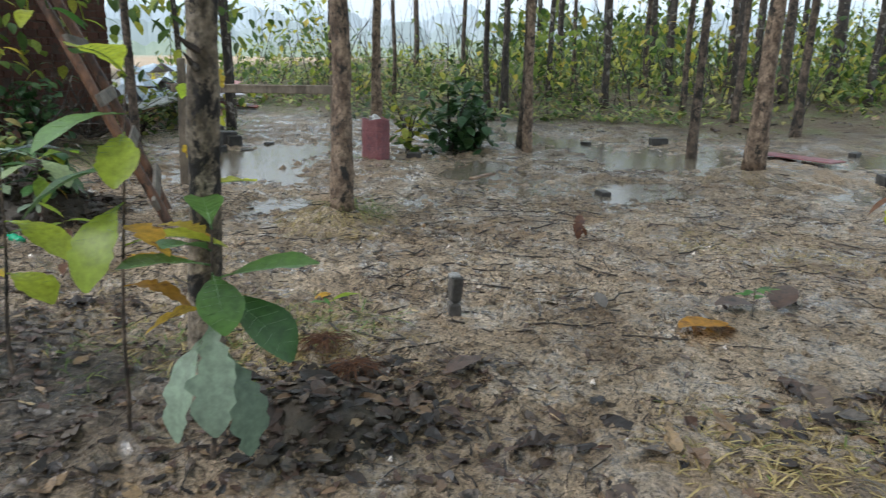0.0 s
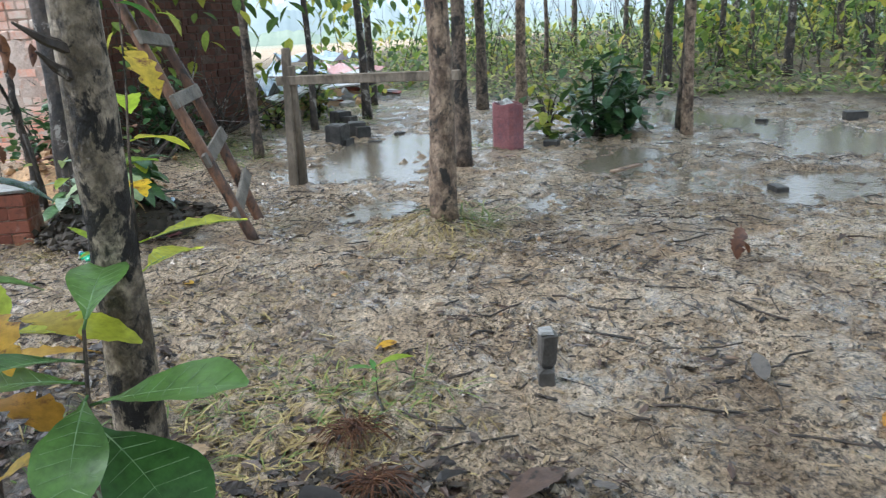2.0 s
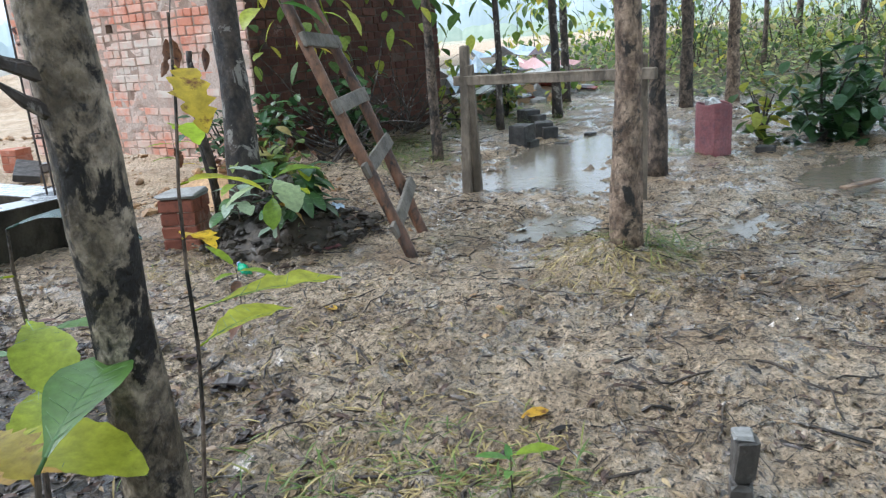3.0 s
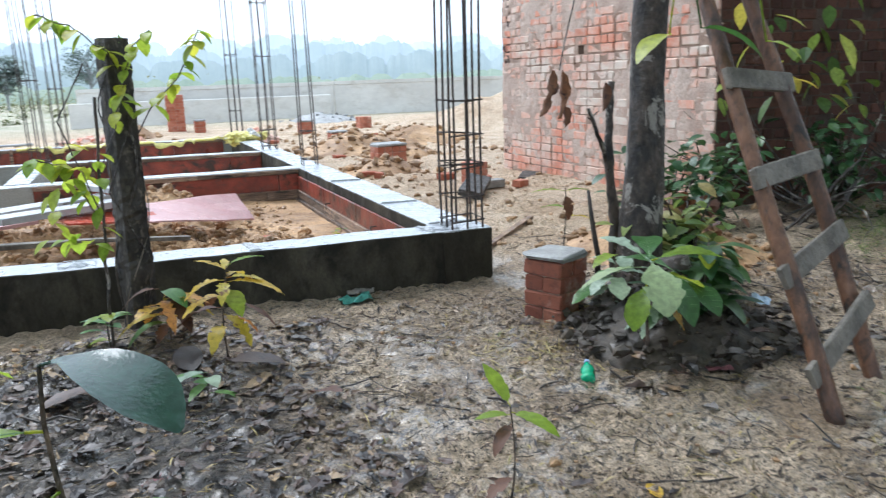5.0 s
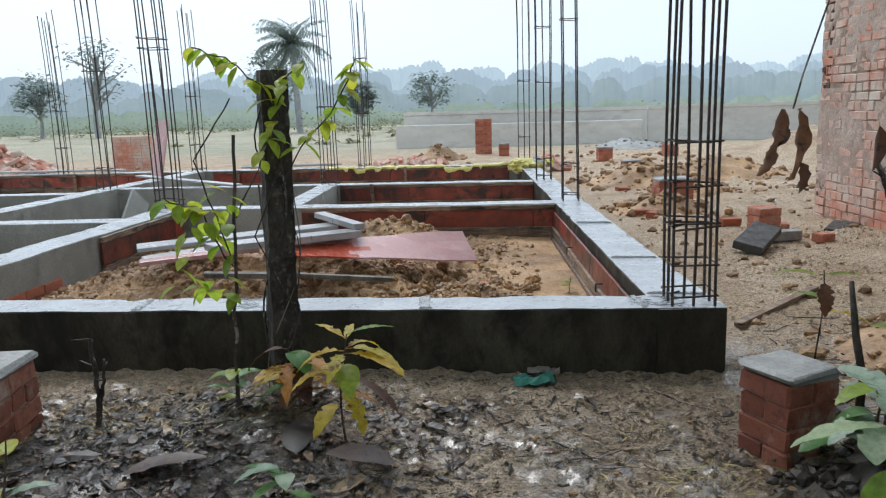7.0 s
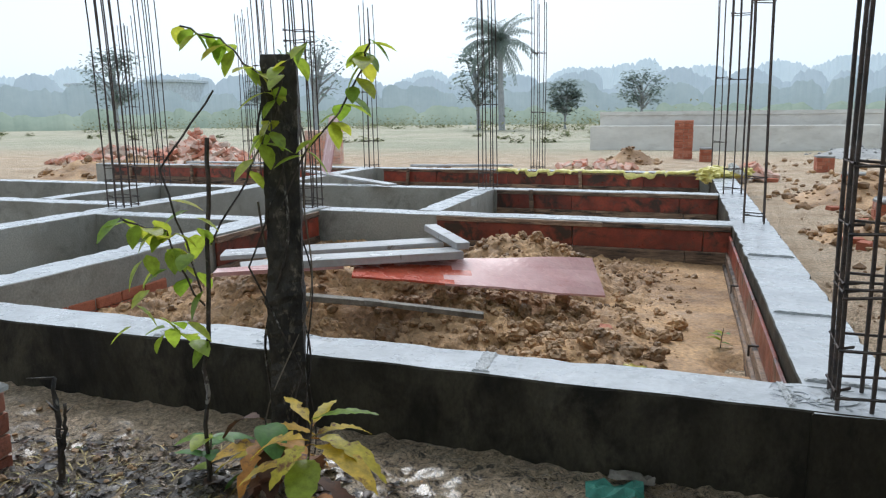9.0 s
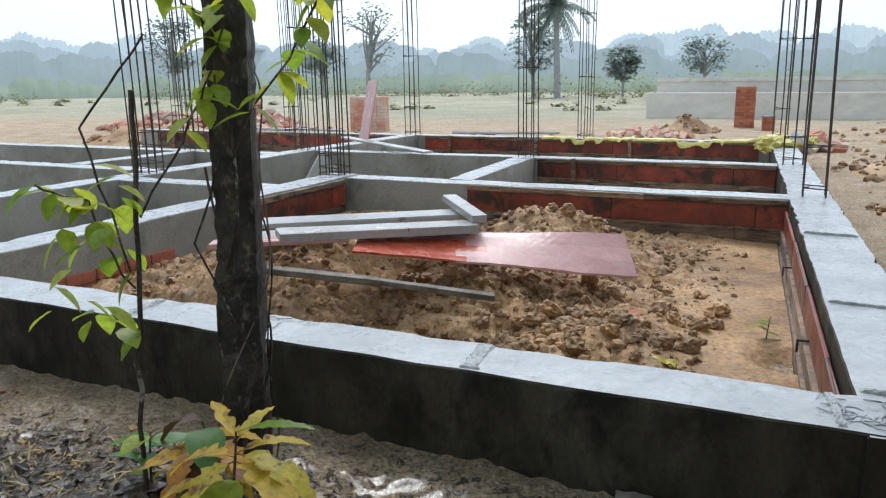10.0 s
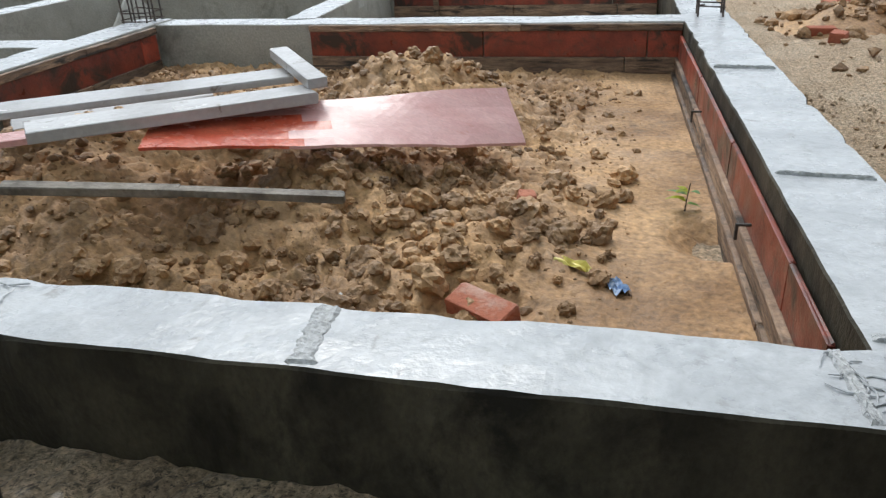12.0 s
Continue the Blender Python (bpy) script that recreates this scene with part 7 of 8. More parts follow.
def heap(name, label, x, y, r, h, mat, seed, bits=140, bit_mat="clod", bit=(0.02, 0.07)):
    rng = random.Random(seed)
    n, vs, fs = 26, [], []
    def rule(px, py):
        d = math.hypot(px, py) / r
        return h * smooth_step(1 - d, 0, 1) * (1 + 0.5 * noise.noise(Vector((px * 3 / r, py * 3 / r, seed)))) + 0.05 * h * noise.noise(Vector((px * 14 / r, py * 14 / r, seed))) - 0.04 - 0.4 * max(0.0, d - 0.85)
    for j in range(n):
        for i in range(n):
            px, py = (i / (n - 1) * 2 - 1) * r, (j / (n - 1) * 2 - 1) * r
            vs.append((px, py, rule(px, py)))
    fs = [(j * n + i, j * n + i + 1, (j + 1) * n + i + 1, (j + 1) * n + i) for j in range(n - 1) for i in range(n - 1)]
    top = thing(name, label, "heap", Matrix.Translation((x, y, ground_height(x, y))))
    mesh_part("mound", vs, fs, M[mat], top, smooth=True)
    pieces = []
    for _ in range(bits):
        a, d = rng.uniform(0, 6.28), r * rng.random() ** 0.6
        px, py, q = d * math.cos(a), d * math.sin(a), rng.uniform(*bit) * (0.4 + rng.random() ** 2)
        pieces.append(moved(lump(q, rng, 0.75, 1), Matrix.Translation((px, py, max(0, rule(px, py)) + q * 0.3))))
    tagged(mesh_part("rubble", *joined(pieces), M[bit_mat], top), kind="stuff")
    if mat == "mulch":
        fallen = []
        for _ in range(220):
            a, d = rng.uniform(0, 6.28), r * rng.random() ** 0.6
            px, py, s = d * math.cos(a), d * math.sin(a), rng.uniform(0.03, 0.11)
            fallen.append(leaf((px, py, max(0, rule(px, py)) + 0.008), any_way(rng, -0.1, 0.5), (rng.uniform(-0.3, 0.3), rng.uniform(-0.3, 0.3), 1), s, s * 0.55, rng.uniform(0, 0.9), 0.3, 4, 0.06, rng))
        tagged(mesh_part("leaf_cover", *joined(fallen), M["litter"], top), "dark wet leaves", kind="stuff")


heap("soil_heap", "low heap of pale soil and roots beside the ladder", 1.35, 0.1, 0.9, 0.34, "soil", 1, 160, "clod", (0.015, 0.05))
heap("soil_heap", "dark heap of earth and leaves round a stump", 0.35, -1.42, 0.6, 0.3, "mulch", 2, 420, "mulch", (0.01, 0.04))
heap("soil_heap", "low pile of black rotting leaves by the scarred sapling", -2.32, -4.22, 0.45, 0.1, "mulch", 9, 160, "mulch", (0.008, 0.025))
heap("soil_heap", "heap of dug brown earth in the yard", 1.7, 7.8, 1.0, 0.28, "soil", 3, 160)
heap("soil_heap", "heap of dug brown earth in the yard", 1.3, 9.6, 1.3, 0.36, "soil", 4, 200)
heap("soil_heap", "heap of dug brown earth in the yard", 0.9, 5.9, 0.8, 0.2, "soil", 5, 140)
heap("soil_heap", "long heap of dug brown earth in the yard", 3.0, 11.0, 1.5, 0.3, "soil", 6, 160)
heap("soil_heap", "grey gravel heap before the boundary wall", 3.0, 21.5, 1.6, 0.3, "grey_stone", 7, 140, "grey_stone")
heap("soil_heap", "brown earth heap near the tall pier", -2.9, 17.5, 0.9, 0.4, "soil", 8, 100)
for k in range(11):
    heap("soil_heap", "low bank of dug earth behind the foundation", -15.5 + 1.35 * k, 11.9 + 0.5 * math.sin(k * 2.1), 1.2, 0.34 + 0.1 * math.sin(k * 1.7), "soil", 20 + k, 60, "clod", (0.03, 0.09))
v, f = tube([(0.0, 0.0, 0.0), (0.02, 0.0, 0.18), (0.0, 0.02, 0.3)], [0.1, 0.085, 0.07], 12, 0.3, 4)
tagged(mesh_part("tree_stump", v, f, M["bark_dark"], at=Matrix.Translation((0.3, -1.5, 0.12)), smooth=True), "black rotten tree stump under leafy weeds", "stump")


def snag(base, stems, label, name="broken_sapling"):
    """A dead forked stem with stubs; each stem is a run of points and a thickness."""
    rng, pieces = random.Random(int(base[0] * 100)), []
    for run, r in stems:
        pts = []
        for a, b in zip(run, run[1:]):
            pts += [Vector(a).lerp(Vector(b), t / 6) + Vector((rng.uniform(-0.006, 0.006), rng.uniform(-0.006, 0.006), 0)) for t in range(6)]
        pts.append(Vector(run[-1]))
        pieces.append(tube(pts, [r * (1 - 0.35 * k / len(pts)) * rng.uniform(0.88, 1.12) for k in range(len(pts))], 9, 0.5, rng.uniform(0, 9)))
        for _ in range(3):
            p = rng.choice(pts[3:])
            pieces.append(tube([p, p + any_way(rng, 0.2, 0.9) * rng.uniform(0.04, 0.1)], [r * 0.45, r * 0.15], 5))
    tagged(mesh_part(name, *joined(pieces), M["bark_dark"], at=Matrix.Translation(base), smooth=True), label, "dead stem")


snag((0.62, -0.45, 0.03), (([(0, 0, 0), (0.02, 0.02, 0.4), (-0.03, 0.03, 0.8), (0.0, 0.05, 1.2)], 0.034), ([(-0.02, 0.03, 0.7), (-0.12, 0.0, 0.9), (-0.17, 0.02, 1.05)], 0.016)), "gnarled broken dead stem with a side fork beside the tree")
snag((-2.86, -0.72, -0.02), (([(0, 0, 0), (0.02, 0.0, 0.18), (0.0, 0.02, 0.42)], 0.012), ([(0.01, 0, 0.1), (0.05, 0.0, 0.22), (0.06, 0.0, 0.34)], 0.008)), "short black dead shoot in the leaf litter", "dead_shoot")
v, f = tube([(0, 0, 0), (0.02, 0.01, 0.25), (-0.02, 0.0, 0.42), (-0.04, 0.02, 0.62)], [0.016, 0.014, 0.013, 0.008], 7, 0.3, 7)
tagged(mesh_part("dead_shoot", v, f, M["bark_dark"], at=Matrix.Translation((0.2, -0.95, 0.06)), smooth=True), "thin forked dead stem beside the tree", "dead stem")


def hanging_leaves():
    top = thing("hanging_leaves", "two dry brown leaves hanging from a bare vine", "dry leaves", Matrix.Translation((-0.21, -1.3, 1.3)))
    mesh_part("vine", *tube([(0, 0, 0), (0.03, 0.02, 0.1), (0.11, 0.06, 0.32), (0.18, 0.1, 0.65), (0.3, 0.15, 1.1)], 0.0032, 5), M["bark_dark"], top)
    rng = random.Random(5)
    for dx, dy, dz, l, w in ((-0.03, 0, 0, 0.16, 0.05), (0.025, 0.02, 0, 0.22, 0.075), (0.03, 0, -0.16, 0.1, 0.06), (-0.055, 0.01, -0.11, 0.1, 0.055), (-0.02, 0, -0.05, 0.07, 0.05)):
        mesh_part("leaf", *leaf((dx, dy, dz), (0.15 * (1 if dx > 0 else -1), 0.1, -1), (1, 0.4, 0.2), l, w, rng.uniform(-0.4, 0.5), 0.6, 8, 0.07, rng), M["dry_leaf"], top, smooth=True)
    mesh_part("leaf", *leaf((0.3, 0.1, -0.06), (0.1, 0.1, -1), (1, 0.4, 0.2), 0.14, 0.06, 0.3, 0.6, 6, 0.03, rng), M["dry_leaf"], top, smooth=True)


hanging_leaves()
for k, (x, y, z, turn, l) in enumerate(((0.02, -1.78, 1.42, 200, 0.24), (0.12, -1.85, 1.44, -30, 0.28), (0.35, -1.95, 1.38, -60, 0.16))):
    v, f = leaf((0, 0, 0), (1, 0, 0.05), (0, 0, 1), l, l * 0.5, 1.1, 0.2, 9, 0.015, random.Random(k))
    v2, f2 = tube([(0, 0, 0), (-0.05, 0.0, 0.25), (-0.08, 0.02, 0.7)], 0.004, 5)
    tagged(mesh_part("leafy_twig", *joined([(v, f), (v2, f2)]), M["leaf_grass" if k % 2 else "leaf_lime"], at=pose(x, y, z, 0, 0, turn), smooth=True), "green leaf on a thin overhanging twig", "twig", "overhanging twigs")


def root_tuft(x, y, seed):
    """A torn-out tuft of brown grass roots, its strands hanging down over the litter."""
    r, strands = random.Random(seed), []
    top = thing("grass_tuft", "torn tuft of brown dead grass and roots on the litter", "grass tuft", Matrix.Translation((x, y, ground_height(x, y))))
    for _ in range(110):
        a, l = r.uniform(0, 6.28), r.uniform(0.07, 0.17)
        d, p, pts = Vector((math.cos(a), math.sin(a), r.uniform(0.5, 1.6))).normalized(), Vector((r.gauss(0, 0.02), r.gauss(0, 0.02), 0.05)), []
        for k in range(6):
            pts.append(p.copy())
            d = (d + Vector((r.uniform(-0.15, 0.15), r.uniform(-0.15, 0.15), -0.42))).normalized()
            p = p + d * l / 5
            p.z = max(0.004, p.z)
        strands.append(tube(pts, [0.0018, 0.0017, 0.0015, 0.0013, 0.001, 0.0006], 4, cap=False))
    tagged(mesh_part("root_mass", *joined(strands), M["dry_leaf"], top), kind="stuff")


root_tuft(-2.02, -4.3, 3)
root_tuft(-1.78, -4.12, 5)


# ---- junk beyond the fence ----
def junk_pile():
    rng = random.Random(91)
    for k in range(26):
        x, y = rng.uniform(6.8, 12.5), rng.uniform(0.8, 4.2)
        z, a, l = rng.uniform(0.05, 0.5), rng.uniform(-25, 25) + (90 if k % 3 == 0 else 0), rng.uniform(1.0, 2.6)
        d = Vector((math.cos(radians(a)), math.sin(radians(a)), rng.uniform(-0.12, 0.12))) * l / 2
        flat_board("scrap_board", "old board thrown on a junk pile beyond the fence", "board", Vector((x, y, z)) - d, Vector((x, y, z)) + d, rng.uniform(0.08, 0.25), 0.03, rng.choice(["grey_board", "board", "red_ply", "grey_board"]), rng.uniform(-20, 20), k, "junk boards")
    for k, (x, y, z, s, mat) in enumerate(((7.2, 1.2, 0.35, 1.2, "tarp"), (8.6, 1.8, 0.55, 1.5, "tarp"), (9.8, 1.4, 0.5, 1.3, "pink_ply"), (10.8, 2.4, 0.7, 1.6, "tarp"), (7.8, 2.6, 0.5, 1.4, "pale"))):
        scrap(x, y, z, 30 * k, s, s * 0.7, mat, "crumpled pale tarpaulin thrown over the junk pile", 40 + k, "tarpaulin", 0.3)
    flat_board("metal_sheet", "long pale metal sheet sloping over the junk pile", "metal sheet", (5.6, 0.55, 0.38), (8.0, 0.2, 0.62), 0.22, 0.02, "pale", 12, 5)
    heap("junk_heap", "heap of rubble and scrap beyond the fence", 9.2, 2.4, 2.2, 0.5, "soil", 61, 160, "grey_stone", (0.05, 0.16))


junk_pile()


# ---- inside and around the foundation ----
def ply_sheet():
    a, b, c, d = Vector((-2.60, 1.12, 0.415)), Vector((-1.30, 2.02, 0.19)), Vector((-1.42, 2.22, 0.385)), Vector((-2.78, 1.55, 0.44))
    n, m, vs, fs = 26, 6, [], []
    for t in (0, -0.012):
        for j in range(m + 1):
            for i in range(n + 1):
                u, w = i / n, j / m
                p = a.lerp(b, u).lerp(d.lerp(c, u), w)
                if j == 0:
                    p = p + (d - a).normalized() * 0.02 * (noise.noise(Vector((u * 12, 1, 0))) + 0.6 * noise.noise(Vector((u * 40, 1, 0))))
                vs.append(p + Vector((0, 0, t + 0.012 * noise.noise(Vector((u * 3, w * 2, 5))))))
    s = n + 1
    for j in range(m):
        for i in range(n):
            q = j * s + i
            fs += [(q, q + 1, q + s + 1, q + s), tuple(v + (m + 1) * s for v in (q + s, q + s + 1, q + 1, q))]
    k = (m + 1) * s
    for i in range(n):
        fs += [(i + 1, i, i + k, i + 1 + k), (m * s + i, m * s + i + 1, m * s + i + 1 + k, m * s + i + k)]
    for j in range(m):
        fs += [(j * s, (j + 1) * s, (j + 1) * s + k, j * s + k), ((j + 1) * s + n, j * s + n, j * s + n + k, (j + 1) * s + n + k)]
    # The sheen is coloured in as pink, save the left end in plain red.
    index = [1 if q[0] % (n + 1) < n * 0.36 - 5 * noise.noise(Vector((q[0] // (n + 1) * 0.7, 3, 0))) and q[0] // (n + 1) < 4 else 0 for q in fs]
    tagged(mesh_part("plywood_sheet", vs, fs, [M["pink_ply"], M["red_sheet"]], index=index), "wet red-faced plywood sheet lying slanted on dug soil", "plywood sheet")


ply_sheet()
boards = "boards on the dug soil"
flat_board("board", "thick wet grey board lying on dug soil and plywood", "board", (-3.02, 1.06, 0.455), (-2.20, 1.80, 0.43), 0.2, 0.045, "grey_board", 0, 11, boards)
flat_board("board", "long wet grey board lying on dug soil", "board", (-3.72, 1.46, 0.40), (-2.42, 2.12, 0.445), 0.24, 0.03, "grey_board", 0, 12, boards)
flat_board("board", "short grey board laid across two longer ones", "board", (-2.16, 1.80, 0.475), (-2.60, 2.36, 0.495), 0.09, 0.045, "grey_board", 0, 13, boards)
flat_board("board", "wet grey board under the others", "board", (-3.55, 1.15, 0.355), (-2.85, 1.5, 0.38), 0.14, 0.03, "pink_ply", 0, 14, boards)
flat_board("stick", "split weathered batten lying on the soil", "batten", (-2.98, 0.84, 0.335), (-2.38, 1.0, 0.29), 0.055, 0.03, "rung", 8, 15, boards)
flat_board("stick", "split weathered batten lying on the soil", "batten", (-2.45, 0.97, 0.3), (-1.84, 1.19, 0.215), 0.06, 0.03, "rung", -5, 16, boards)
flat_board("board", "wet board half buried in soil", "board", (-3.9, 1.9, 0.22), (-3.1, 2.5, 0.26), 0.16, 0.03, "grey_board", 10, 17, boards)
loose_brick(-1.27, 0.86, soil_height(-1.27, 0.86) + 0.0, -28, "whole red brick lying tilted on the soil", "brick_plain", (14, 4), BRICK, 5, "brick_block")
loose_brick(-1.25, 1.66, soil_height(-1.25, 1.66), 20, "small red brick fragment on the soil", "brick_plain", (10, 10), (0.07, 0.06, 0.05), 6, "brick_block")
scrap(-0.86, 1.13, soil_height(-0.86, 1.13), 30, 0.06, 0.1, "blue", "torn blue and white plastic scrap on the soil", 11)
scrap(-1.02, 1.22, soil_height(-1.02, 1.22), -30, 0.14, 0.04, "yellow_sheet", "torn yellow plastic strip on the soil", 12)
scrap(-2.2, 0.78, soil_height(-2.2, 0.78), 10, 0.06, 0.05, "grey_stone", "pale flake of cement on the soil", 13)
scrap(-1.75, 0.85, soil_height(-1.75, 0.85), 60, 0.05, 0.06, "pale", "pale flake of cement on the soil", 14)
plant("weed", "small green weed by the formwork", (-0.6, 1.85), 0.2, (0, 0), spray(9, 61, 0.2, 0.08, ["leaf_grass", "leaf_lime"]), None, 0.004, 61)
rng = random.Random(17)
for k in range(14):
    x, y = rng.uniform(-2.0, -0.7), rng.uniform(0.35, 0.7)
    q = rng.uniform(0.015, 0.03)
    v, f = lump(q, rng, 0.6, 2)
    tagged(mesh_part("cement_lump", *moved((v, f), Matrix.Translation((x, y, soil_height(x, y) + 0.3 * q))), M["grey_stone"]), "grey lump of spilt cement on the soil", "cement lump", "cement lumps")

loose = "red brick lying loose in the sandy yard"
for k, (x, y, t) in enumerate(((1.25, 4.35, 20), (0.62, 5.2, 70), (0.55, 5.5, 10), (1.9, 3.6, 40), (0.75, 8.3, 30), (2.0, 10.2, 60), (2.4, 12.4, 10), (1.75, 4.4, 5), (0.9, 6.9, 50), (1.9, 13.6, 25), (0.2, 12.6, 15), (2.3, 8.8, 75))):
    loose_brick(x, y, ground_height(x, y) + 0.0, t, loose, "brick_plain", (4, 3), BRICK, 30 + k)
flat_board("stone_slab", "grey concrete slab tilted on rubble", "slab", (1.0, 2.95, 0.05), (1.35, 3.5, 0.14), 0.25, 0.07, "ash", 12, 21)
flat_board("stone_slab", "flat grey concrete block by a brick stack", "slab", (1.35, 3.6, 0.03), (1.7, 3.7, 0.03), 0.16, 0.09, "grey_stone", 0, 22)
flat_board("plank", "dark wet plank lying on sandy ground", "plank", (0.28, 0.74, 0.02), (1.05, 1.58, 0.04), 0.05, 0.03, "board", 0, 23)
flat_board("stone_slab", "dark flat stone at the foot of the brick wall", "slab", (2.2, 4.0, 0.01), (2.5, 4.5, 0.02), 0.25, 0.05, "ash", 4, 24)
flat_board("leaning_slab", "grey concrete slab leaning in a foundation bay", "slab", (-5.95, 5.6, -0.1), (-6.05, 6.2, 0.28), 0.3, 0.05, "concrete_light", 60, 25)
flat_board("leaning_board", "tall pinkish plywood board leaning upright", "plywood board", (-7.0, 8.7, 0.1), (-6.84, 8.9, 1.3), 0.42, 0.02, "pink_ply", 0, 26)
flat_board("white_plank", "pale plank resting across two beams", "plank", (-6.95, 8.1, 0.42), (-4.85, 6.75, 0.36), 0.16, 0.03, "grey_board", 0, 27)
flat_board("white_plank", "pale plank resting on the distant beam", "plank", (-5.9, 9.9, 0.40), (-4.2, 10.6, 0.38), 0.2, 0.03, "grey_board", 0, 28)
flat_board("white_plank", "pale plank lying on the distant beam", "plank", (-11.2, 10.5, 0.37), (-8.4, 10.4, 0.37), 0.15, 0.03, "grey_board", 0, 29)


def yellow_cover():
    """A wet plastic sheet drawn along the farthest beam, bunched at its end."""
    n, vs, fs = 120, [], []
    prof = [(-0.02, -0.03), (-0.02, -0.01), (0.0, 0.012), (0.10, 0.018), (0.2, 0.004)]
    for i in range(n + 1):
        x = -4.4 + 3.6 * i / n
        bunch = smooth_step(x, -1.5, -0.8)
        for k, (dy, dz) in enumerate(prof):
            w = noise.noise(Vector((x * 7, k * 0.7, 2)))
            thin = 1 if bunch > 0 else smooth_step(noise.noise(Vector((x * 1.7, 5, 0))) + 0.5 * noise.noise(Vector((x * 6, 5, 0))), -0.35, 0.25)
            dz = dz if thin > 0.5 else dz - 0.045 * (1 - thin) * (1 + (k < 2))
            vs.append((x, 10.26 + dy - 0.01 * abs(w) - 0.12 * bunch * abs(w), BEAM_TOP + dz * (1 + 0.7 * w) + 0.03 * abs(noise.noise(Vector((x * 15, k, 0)))) + bunch * 0.12 * abs(noise.noise(Vector((x * 5, k * 2, 8))))))
    for i in range(n):
        fs += [(i * 5 + k, (i + 1) * 5 + k, (i + 1) * 5 + k + 1, i * 5 + k + 1) for k in range(4)]
    top = thing("plastic_cover", "yellow plastic sheeting drawn along the distant beam", "plastic sheet", Matrix.Identity(4))
    mesh_part("sheet", vs, fs, M["yellow_sheet"], top, smooth=True)
    rng = random.Random(2)
    for k in range(9):
        v, f = lump(rng.uniform(0.09, 0.17), rng, 0.7, 3)
        mesh_part("fold", *moved((v, f), Matrix.Translation((rng.uniform(-1.05, -0.3), rng.uniform(9.3, 10.4), BEAM_TOP + 0.03))), M["yellow_sheet" if k % 3 else "pale"], top)


yellow_cover()


def brick_heap(x, y, r, h, count, seed, label):
    rng = random.Random(seed)
    top = thing("brick_heap", label, "brick heap", Matrix.Translation((x, y, ground_height(x, y))))
    meshes = [brick_mesh(seed + k, mat="brick") for k in range(3)]
    for _ in range(count):
        a, d = rng.uniform(0, 6.28), r * rng.random() ** 0.7
        z = h * (1 - d / r) * rng.uniform(0.5, 1.0)
        ob = new("brick", meshes[rng.randrange(3)])
        ob.parent = top
        ob.matrix_basis = pose(d * math.cos(a), d * math.sin(a), z, rng.uniform(-40, 40), rng.uniform(-40, 40), rng.uniform(0, 360)) @ Matrix.Diagonal((1.35, 1.35, 1.35, 1))


brick_heap(-14.6, 15.2, 1.7, 0.85, 190, 3, "heap of tumbled red bricks behind the foundation")
brick_heap(-17.4, 15.0, 1.8, 0.5, 110, 4, "low spread of tumbled red bricks behind the foundation")
brick_stack("brick_pile", "stepped pile of red bricks behind the foundation", pose(-10.9, 15.8, 0, 0, 0, 20), 0.95, 0.7, 11, mat="brick", seed=31)
brick_heap(-0.2, 12.8, 0.5, 0.25, 26, 5, "few tumbled red bricks at the beam's end")
brick_heap(-3.4, 15.0, 0.9, 0.2, 24, 6, "scattered red bricks on the bank of earth")


# ---- far trees ----
def date_palm():
    rng = random.Random(7)
    top = thing("palm_tree", "tall date palm with drooping grey-green fronds in mist", "palm tree", Matrix.Translation((-17.2, 55.0, 0.0)))
    path = [(0.25 - 0.05 * z + 0.003 * z * z, 0, z) for z in np.linspace(-0.3, 6.7, 15)]
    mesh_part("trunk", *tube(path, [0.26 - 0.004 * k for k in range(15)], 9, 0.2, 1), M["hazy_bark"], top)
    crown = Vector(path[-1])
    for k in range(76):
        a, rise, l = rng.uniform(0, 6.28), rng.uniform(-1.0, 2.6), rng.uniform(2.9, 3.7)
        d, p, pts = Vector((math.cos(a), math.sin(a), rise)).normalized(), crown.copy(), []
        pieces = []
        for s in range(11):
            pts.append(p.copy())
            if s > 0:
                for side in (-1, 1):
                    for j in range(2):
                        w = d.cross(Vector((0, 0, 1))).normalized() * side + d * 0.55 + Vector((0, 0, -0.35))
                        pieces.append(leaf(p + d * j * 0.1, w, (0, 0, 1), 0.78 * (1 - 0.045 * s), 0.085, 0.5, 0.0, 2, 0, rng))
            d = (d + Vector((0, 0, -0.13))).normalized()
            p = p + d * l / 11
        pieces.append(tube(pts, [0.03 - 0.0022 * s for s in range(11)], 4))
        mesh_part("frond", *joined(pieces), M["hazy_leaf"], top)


date_palm()


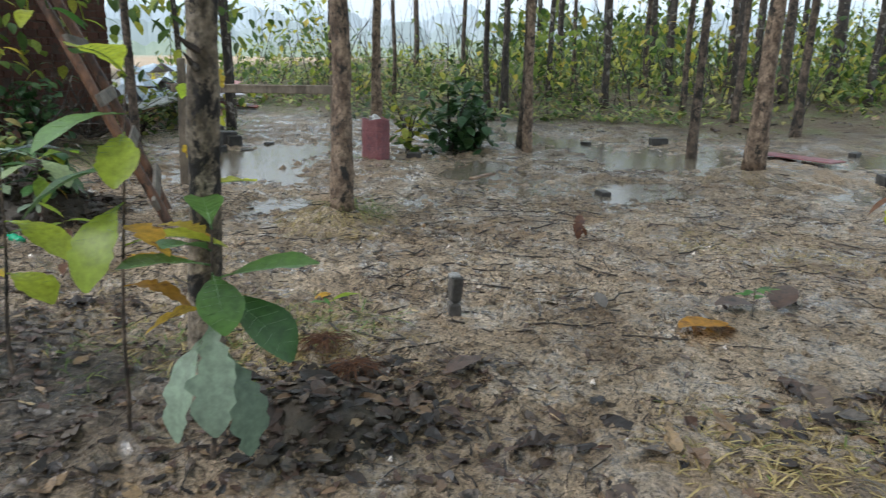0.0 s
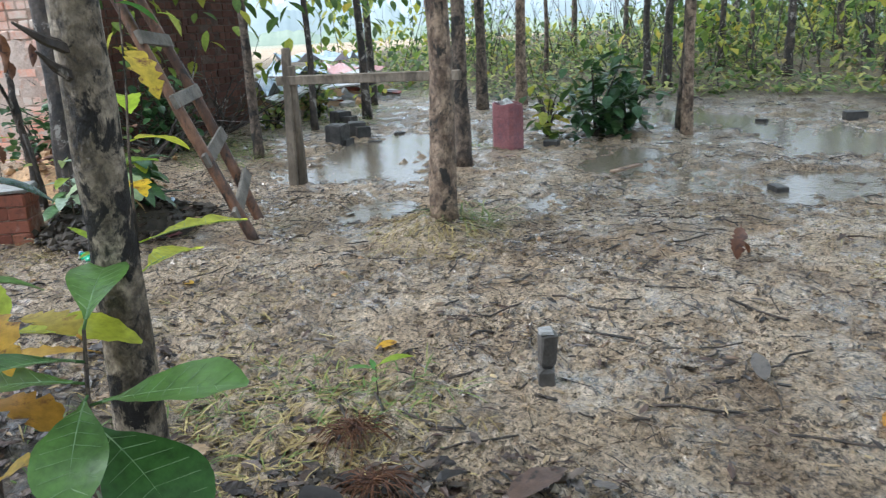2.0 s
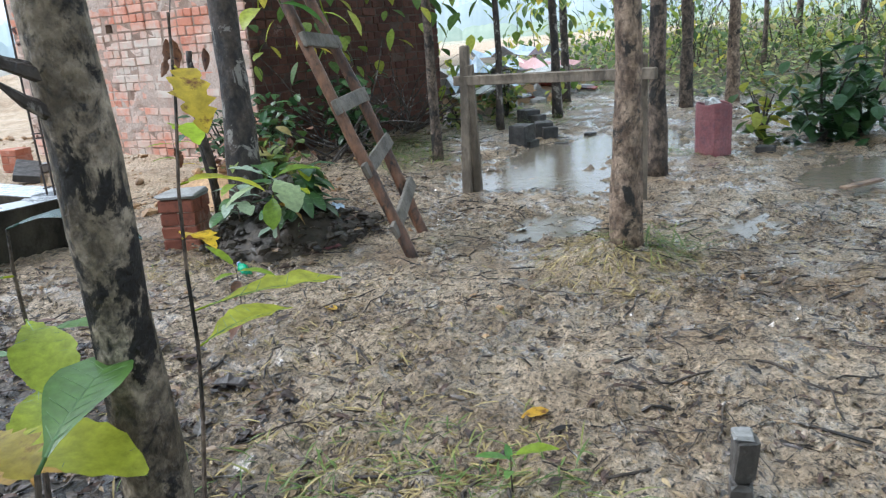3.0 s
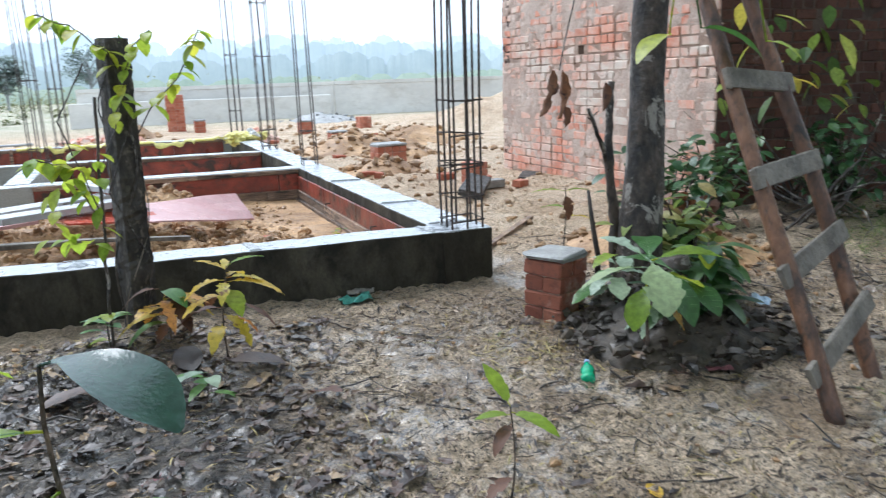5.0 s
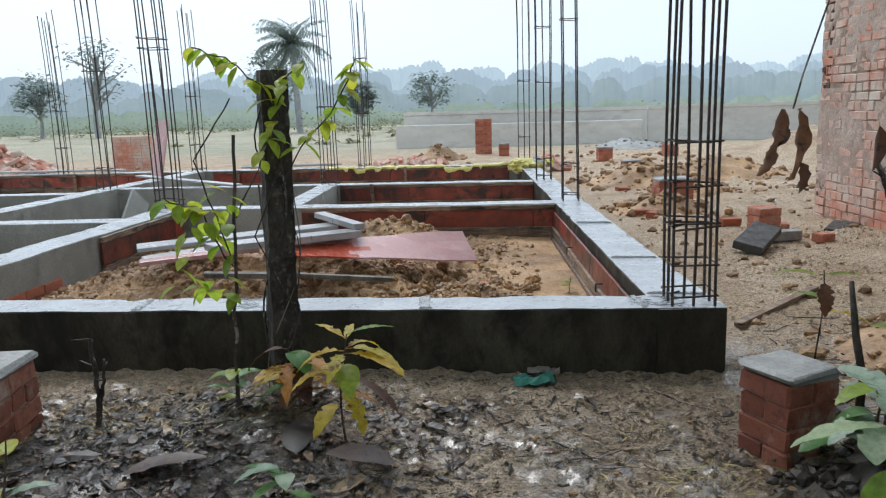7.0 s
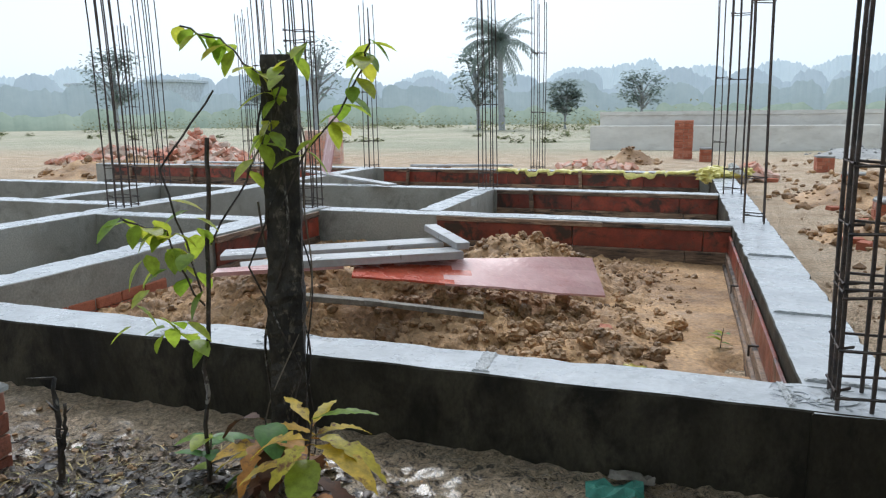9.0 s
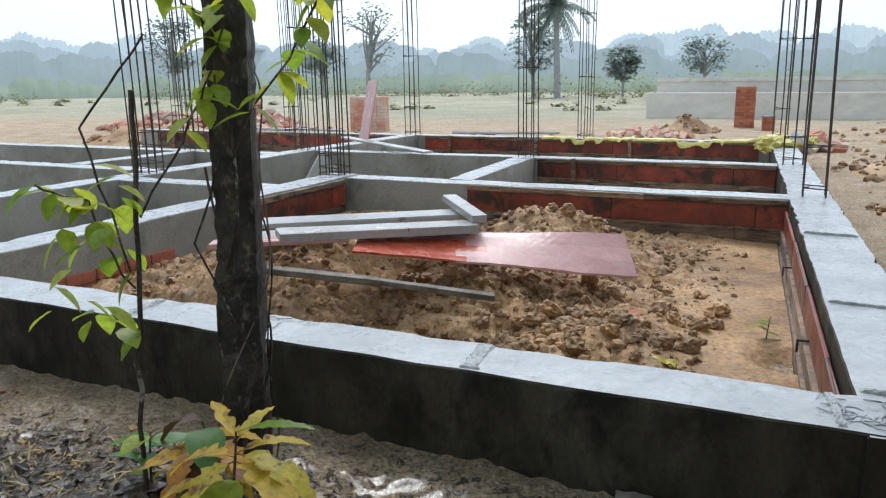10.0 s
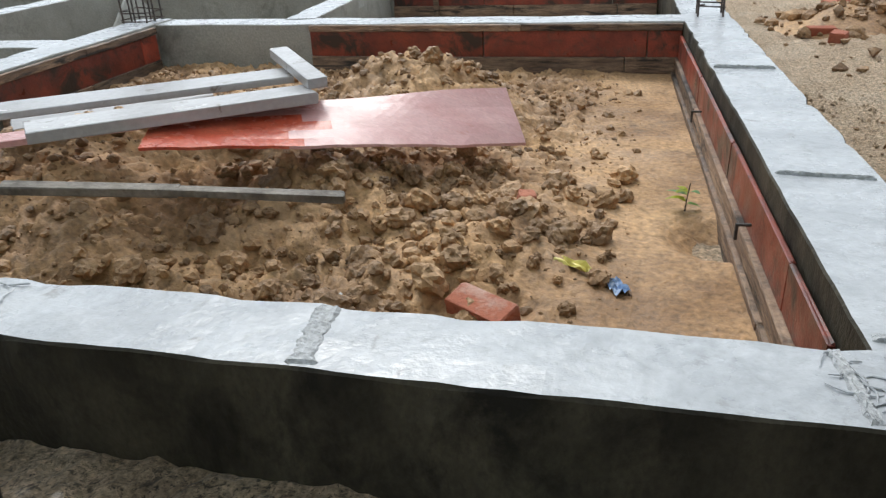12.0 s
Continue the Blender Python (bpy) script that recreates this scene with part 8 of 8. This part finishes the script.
def far_tree(x, y, height, spread_r, count, seed, label, bare=False):
    """A field tree: a forked trunk, limbs out to the clumps of its uneven crown, and leaves about each clump."""
    rng = random.Random(seed)
    top = thing("field_tree", label, "tree", Matrix.Translation((x, y, 0)), "far field trees")
    wood, leaves = [], []
    stem = [Vector((0.05 * height * math.sin(z * 4 + seed) * z, 0.04 * height * math.sin(z * 5 + 2 * seed) * z, -0.2 + z * height * 0.8)) for z in np.linspace(0, 1, 9)]
    wood.append(tube(stem, [height * (0.032 - 0.0028 * k) for k in range(9)], 7, 0.3, seed))
    for k in range(26):
        a, u = rng.uniform(0, 6.28), rng.uniform(-0.75, 1.0)
        rad = height * 0.30 * spread_r * math.sqrt(max(0.05, 1 - u * u)) * rng.uniform(0.55, 1.15)
        tip = Vector((rad * math.cos(a), rad * math.sin(a), height * 0.64 + u * height * 0.32))
        start = stem[rng.randrange(3, 8)].copy()
        start = start if start.z < tip.z else stem[3].copy()
        bend = start.lerp(tip, 0.5) + Vector((rng.uniform(-0.3, 0.3), rng.uniform(-0.3, 0.3), 0.25))
        wood.append(tube([start, bend, tip], [height * 0.014, height * 0.009, height * 0.003], 5))
        for _ in range(count):
            d = Vector((rng.gauss(0, 0.5), rng.gauss(0, 0.5), rng.gauss(0, 0.38))) * (height / 7)
            leaves.append(leaf(tip + d, any_way(rng), (0, 0, 1), rng.uniform(0.3, 0.55), 0.34, 0.4, 0.1, 2, 0, rng))
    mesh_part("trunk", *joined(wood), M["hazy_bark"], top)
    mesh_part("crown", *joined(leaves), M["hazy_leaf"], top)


far_tree(-33.4, 55, 7.6, 1.0, 14, 5, "gnarled half-bare field tree in the mist")
far_tree(-54.8, 55, 7.6, 0.95, 46, 8, "rounded leafy field tree in the mist")
far_tree(-19.5, 57, 6.4, 1.0, 34, 9, "leafy tree standing behind the palm")
far_tree(-13.0, 60, 4.0, 1.0, 34, 11, "small leafy tree in the field")
far_tree(-9.2, 82, 5.8, 1.1, 40, 12, "leafy tree beyond the boundary wall")
far_tree(-40, 58, 5.4, 1.0, 36, 13, "leafy field tree in the mist")


def far_bushes():
    rng = random.Random(77)
    leaves = []
    for _ in range(420):
        x, y = rng.uniform(-80, 14), rng.uniform(30, 84)
        if noise.noise(Vector((x * 0.06, y * 0.12, 1))) < 0.0 and y < 60:
            continue
        h = rng.uniform(0.15, 0.5) if y < 50 else rng.uniform(0.4, 1.6)
        for _ in range(40):
            leaves.append(leaf((x + rng.gauss(0, h * 0.7), y + rng.gauss(0, h * 0.5), abs(rng.gauss(0, h * 0.5))), any_way(rng), (0, 0, 1), 0.35, 0.2, 0.4, 0.1, 2, 0, rng))
    tagged(mesh_part("field_bushes", *joined(leaves), M["field_leaf"]), "hazy bushes and tall grass scattered over the fields", "bushes", kind="stuff")


far_bushes()


def far_house(x, y, w, h, label):
    top = thing("far_house", label, "building", Matrix.Translation((x, y, -0.5)))
    mesh_part("wall", *block(w, 8, h, 0.05), M["hazy_wall"], top)
    mesh_part("roof", *moved(block(w + 1, 9, 0.5, 0.05), pose(0, 0, h)), M["hazy_wall"], top)
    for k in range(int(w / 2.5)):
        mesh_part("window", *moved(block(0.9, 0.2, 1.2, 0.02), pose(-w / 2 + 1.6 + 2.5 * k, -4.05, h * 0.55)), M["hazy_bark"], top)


far_house(-113, 112, 5, 7.6, "pale two-storey building far off in the mist")
far_house(-94.5, 112, 7, 7.8, "pale hall far off in the mist")
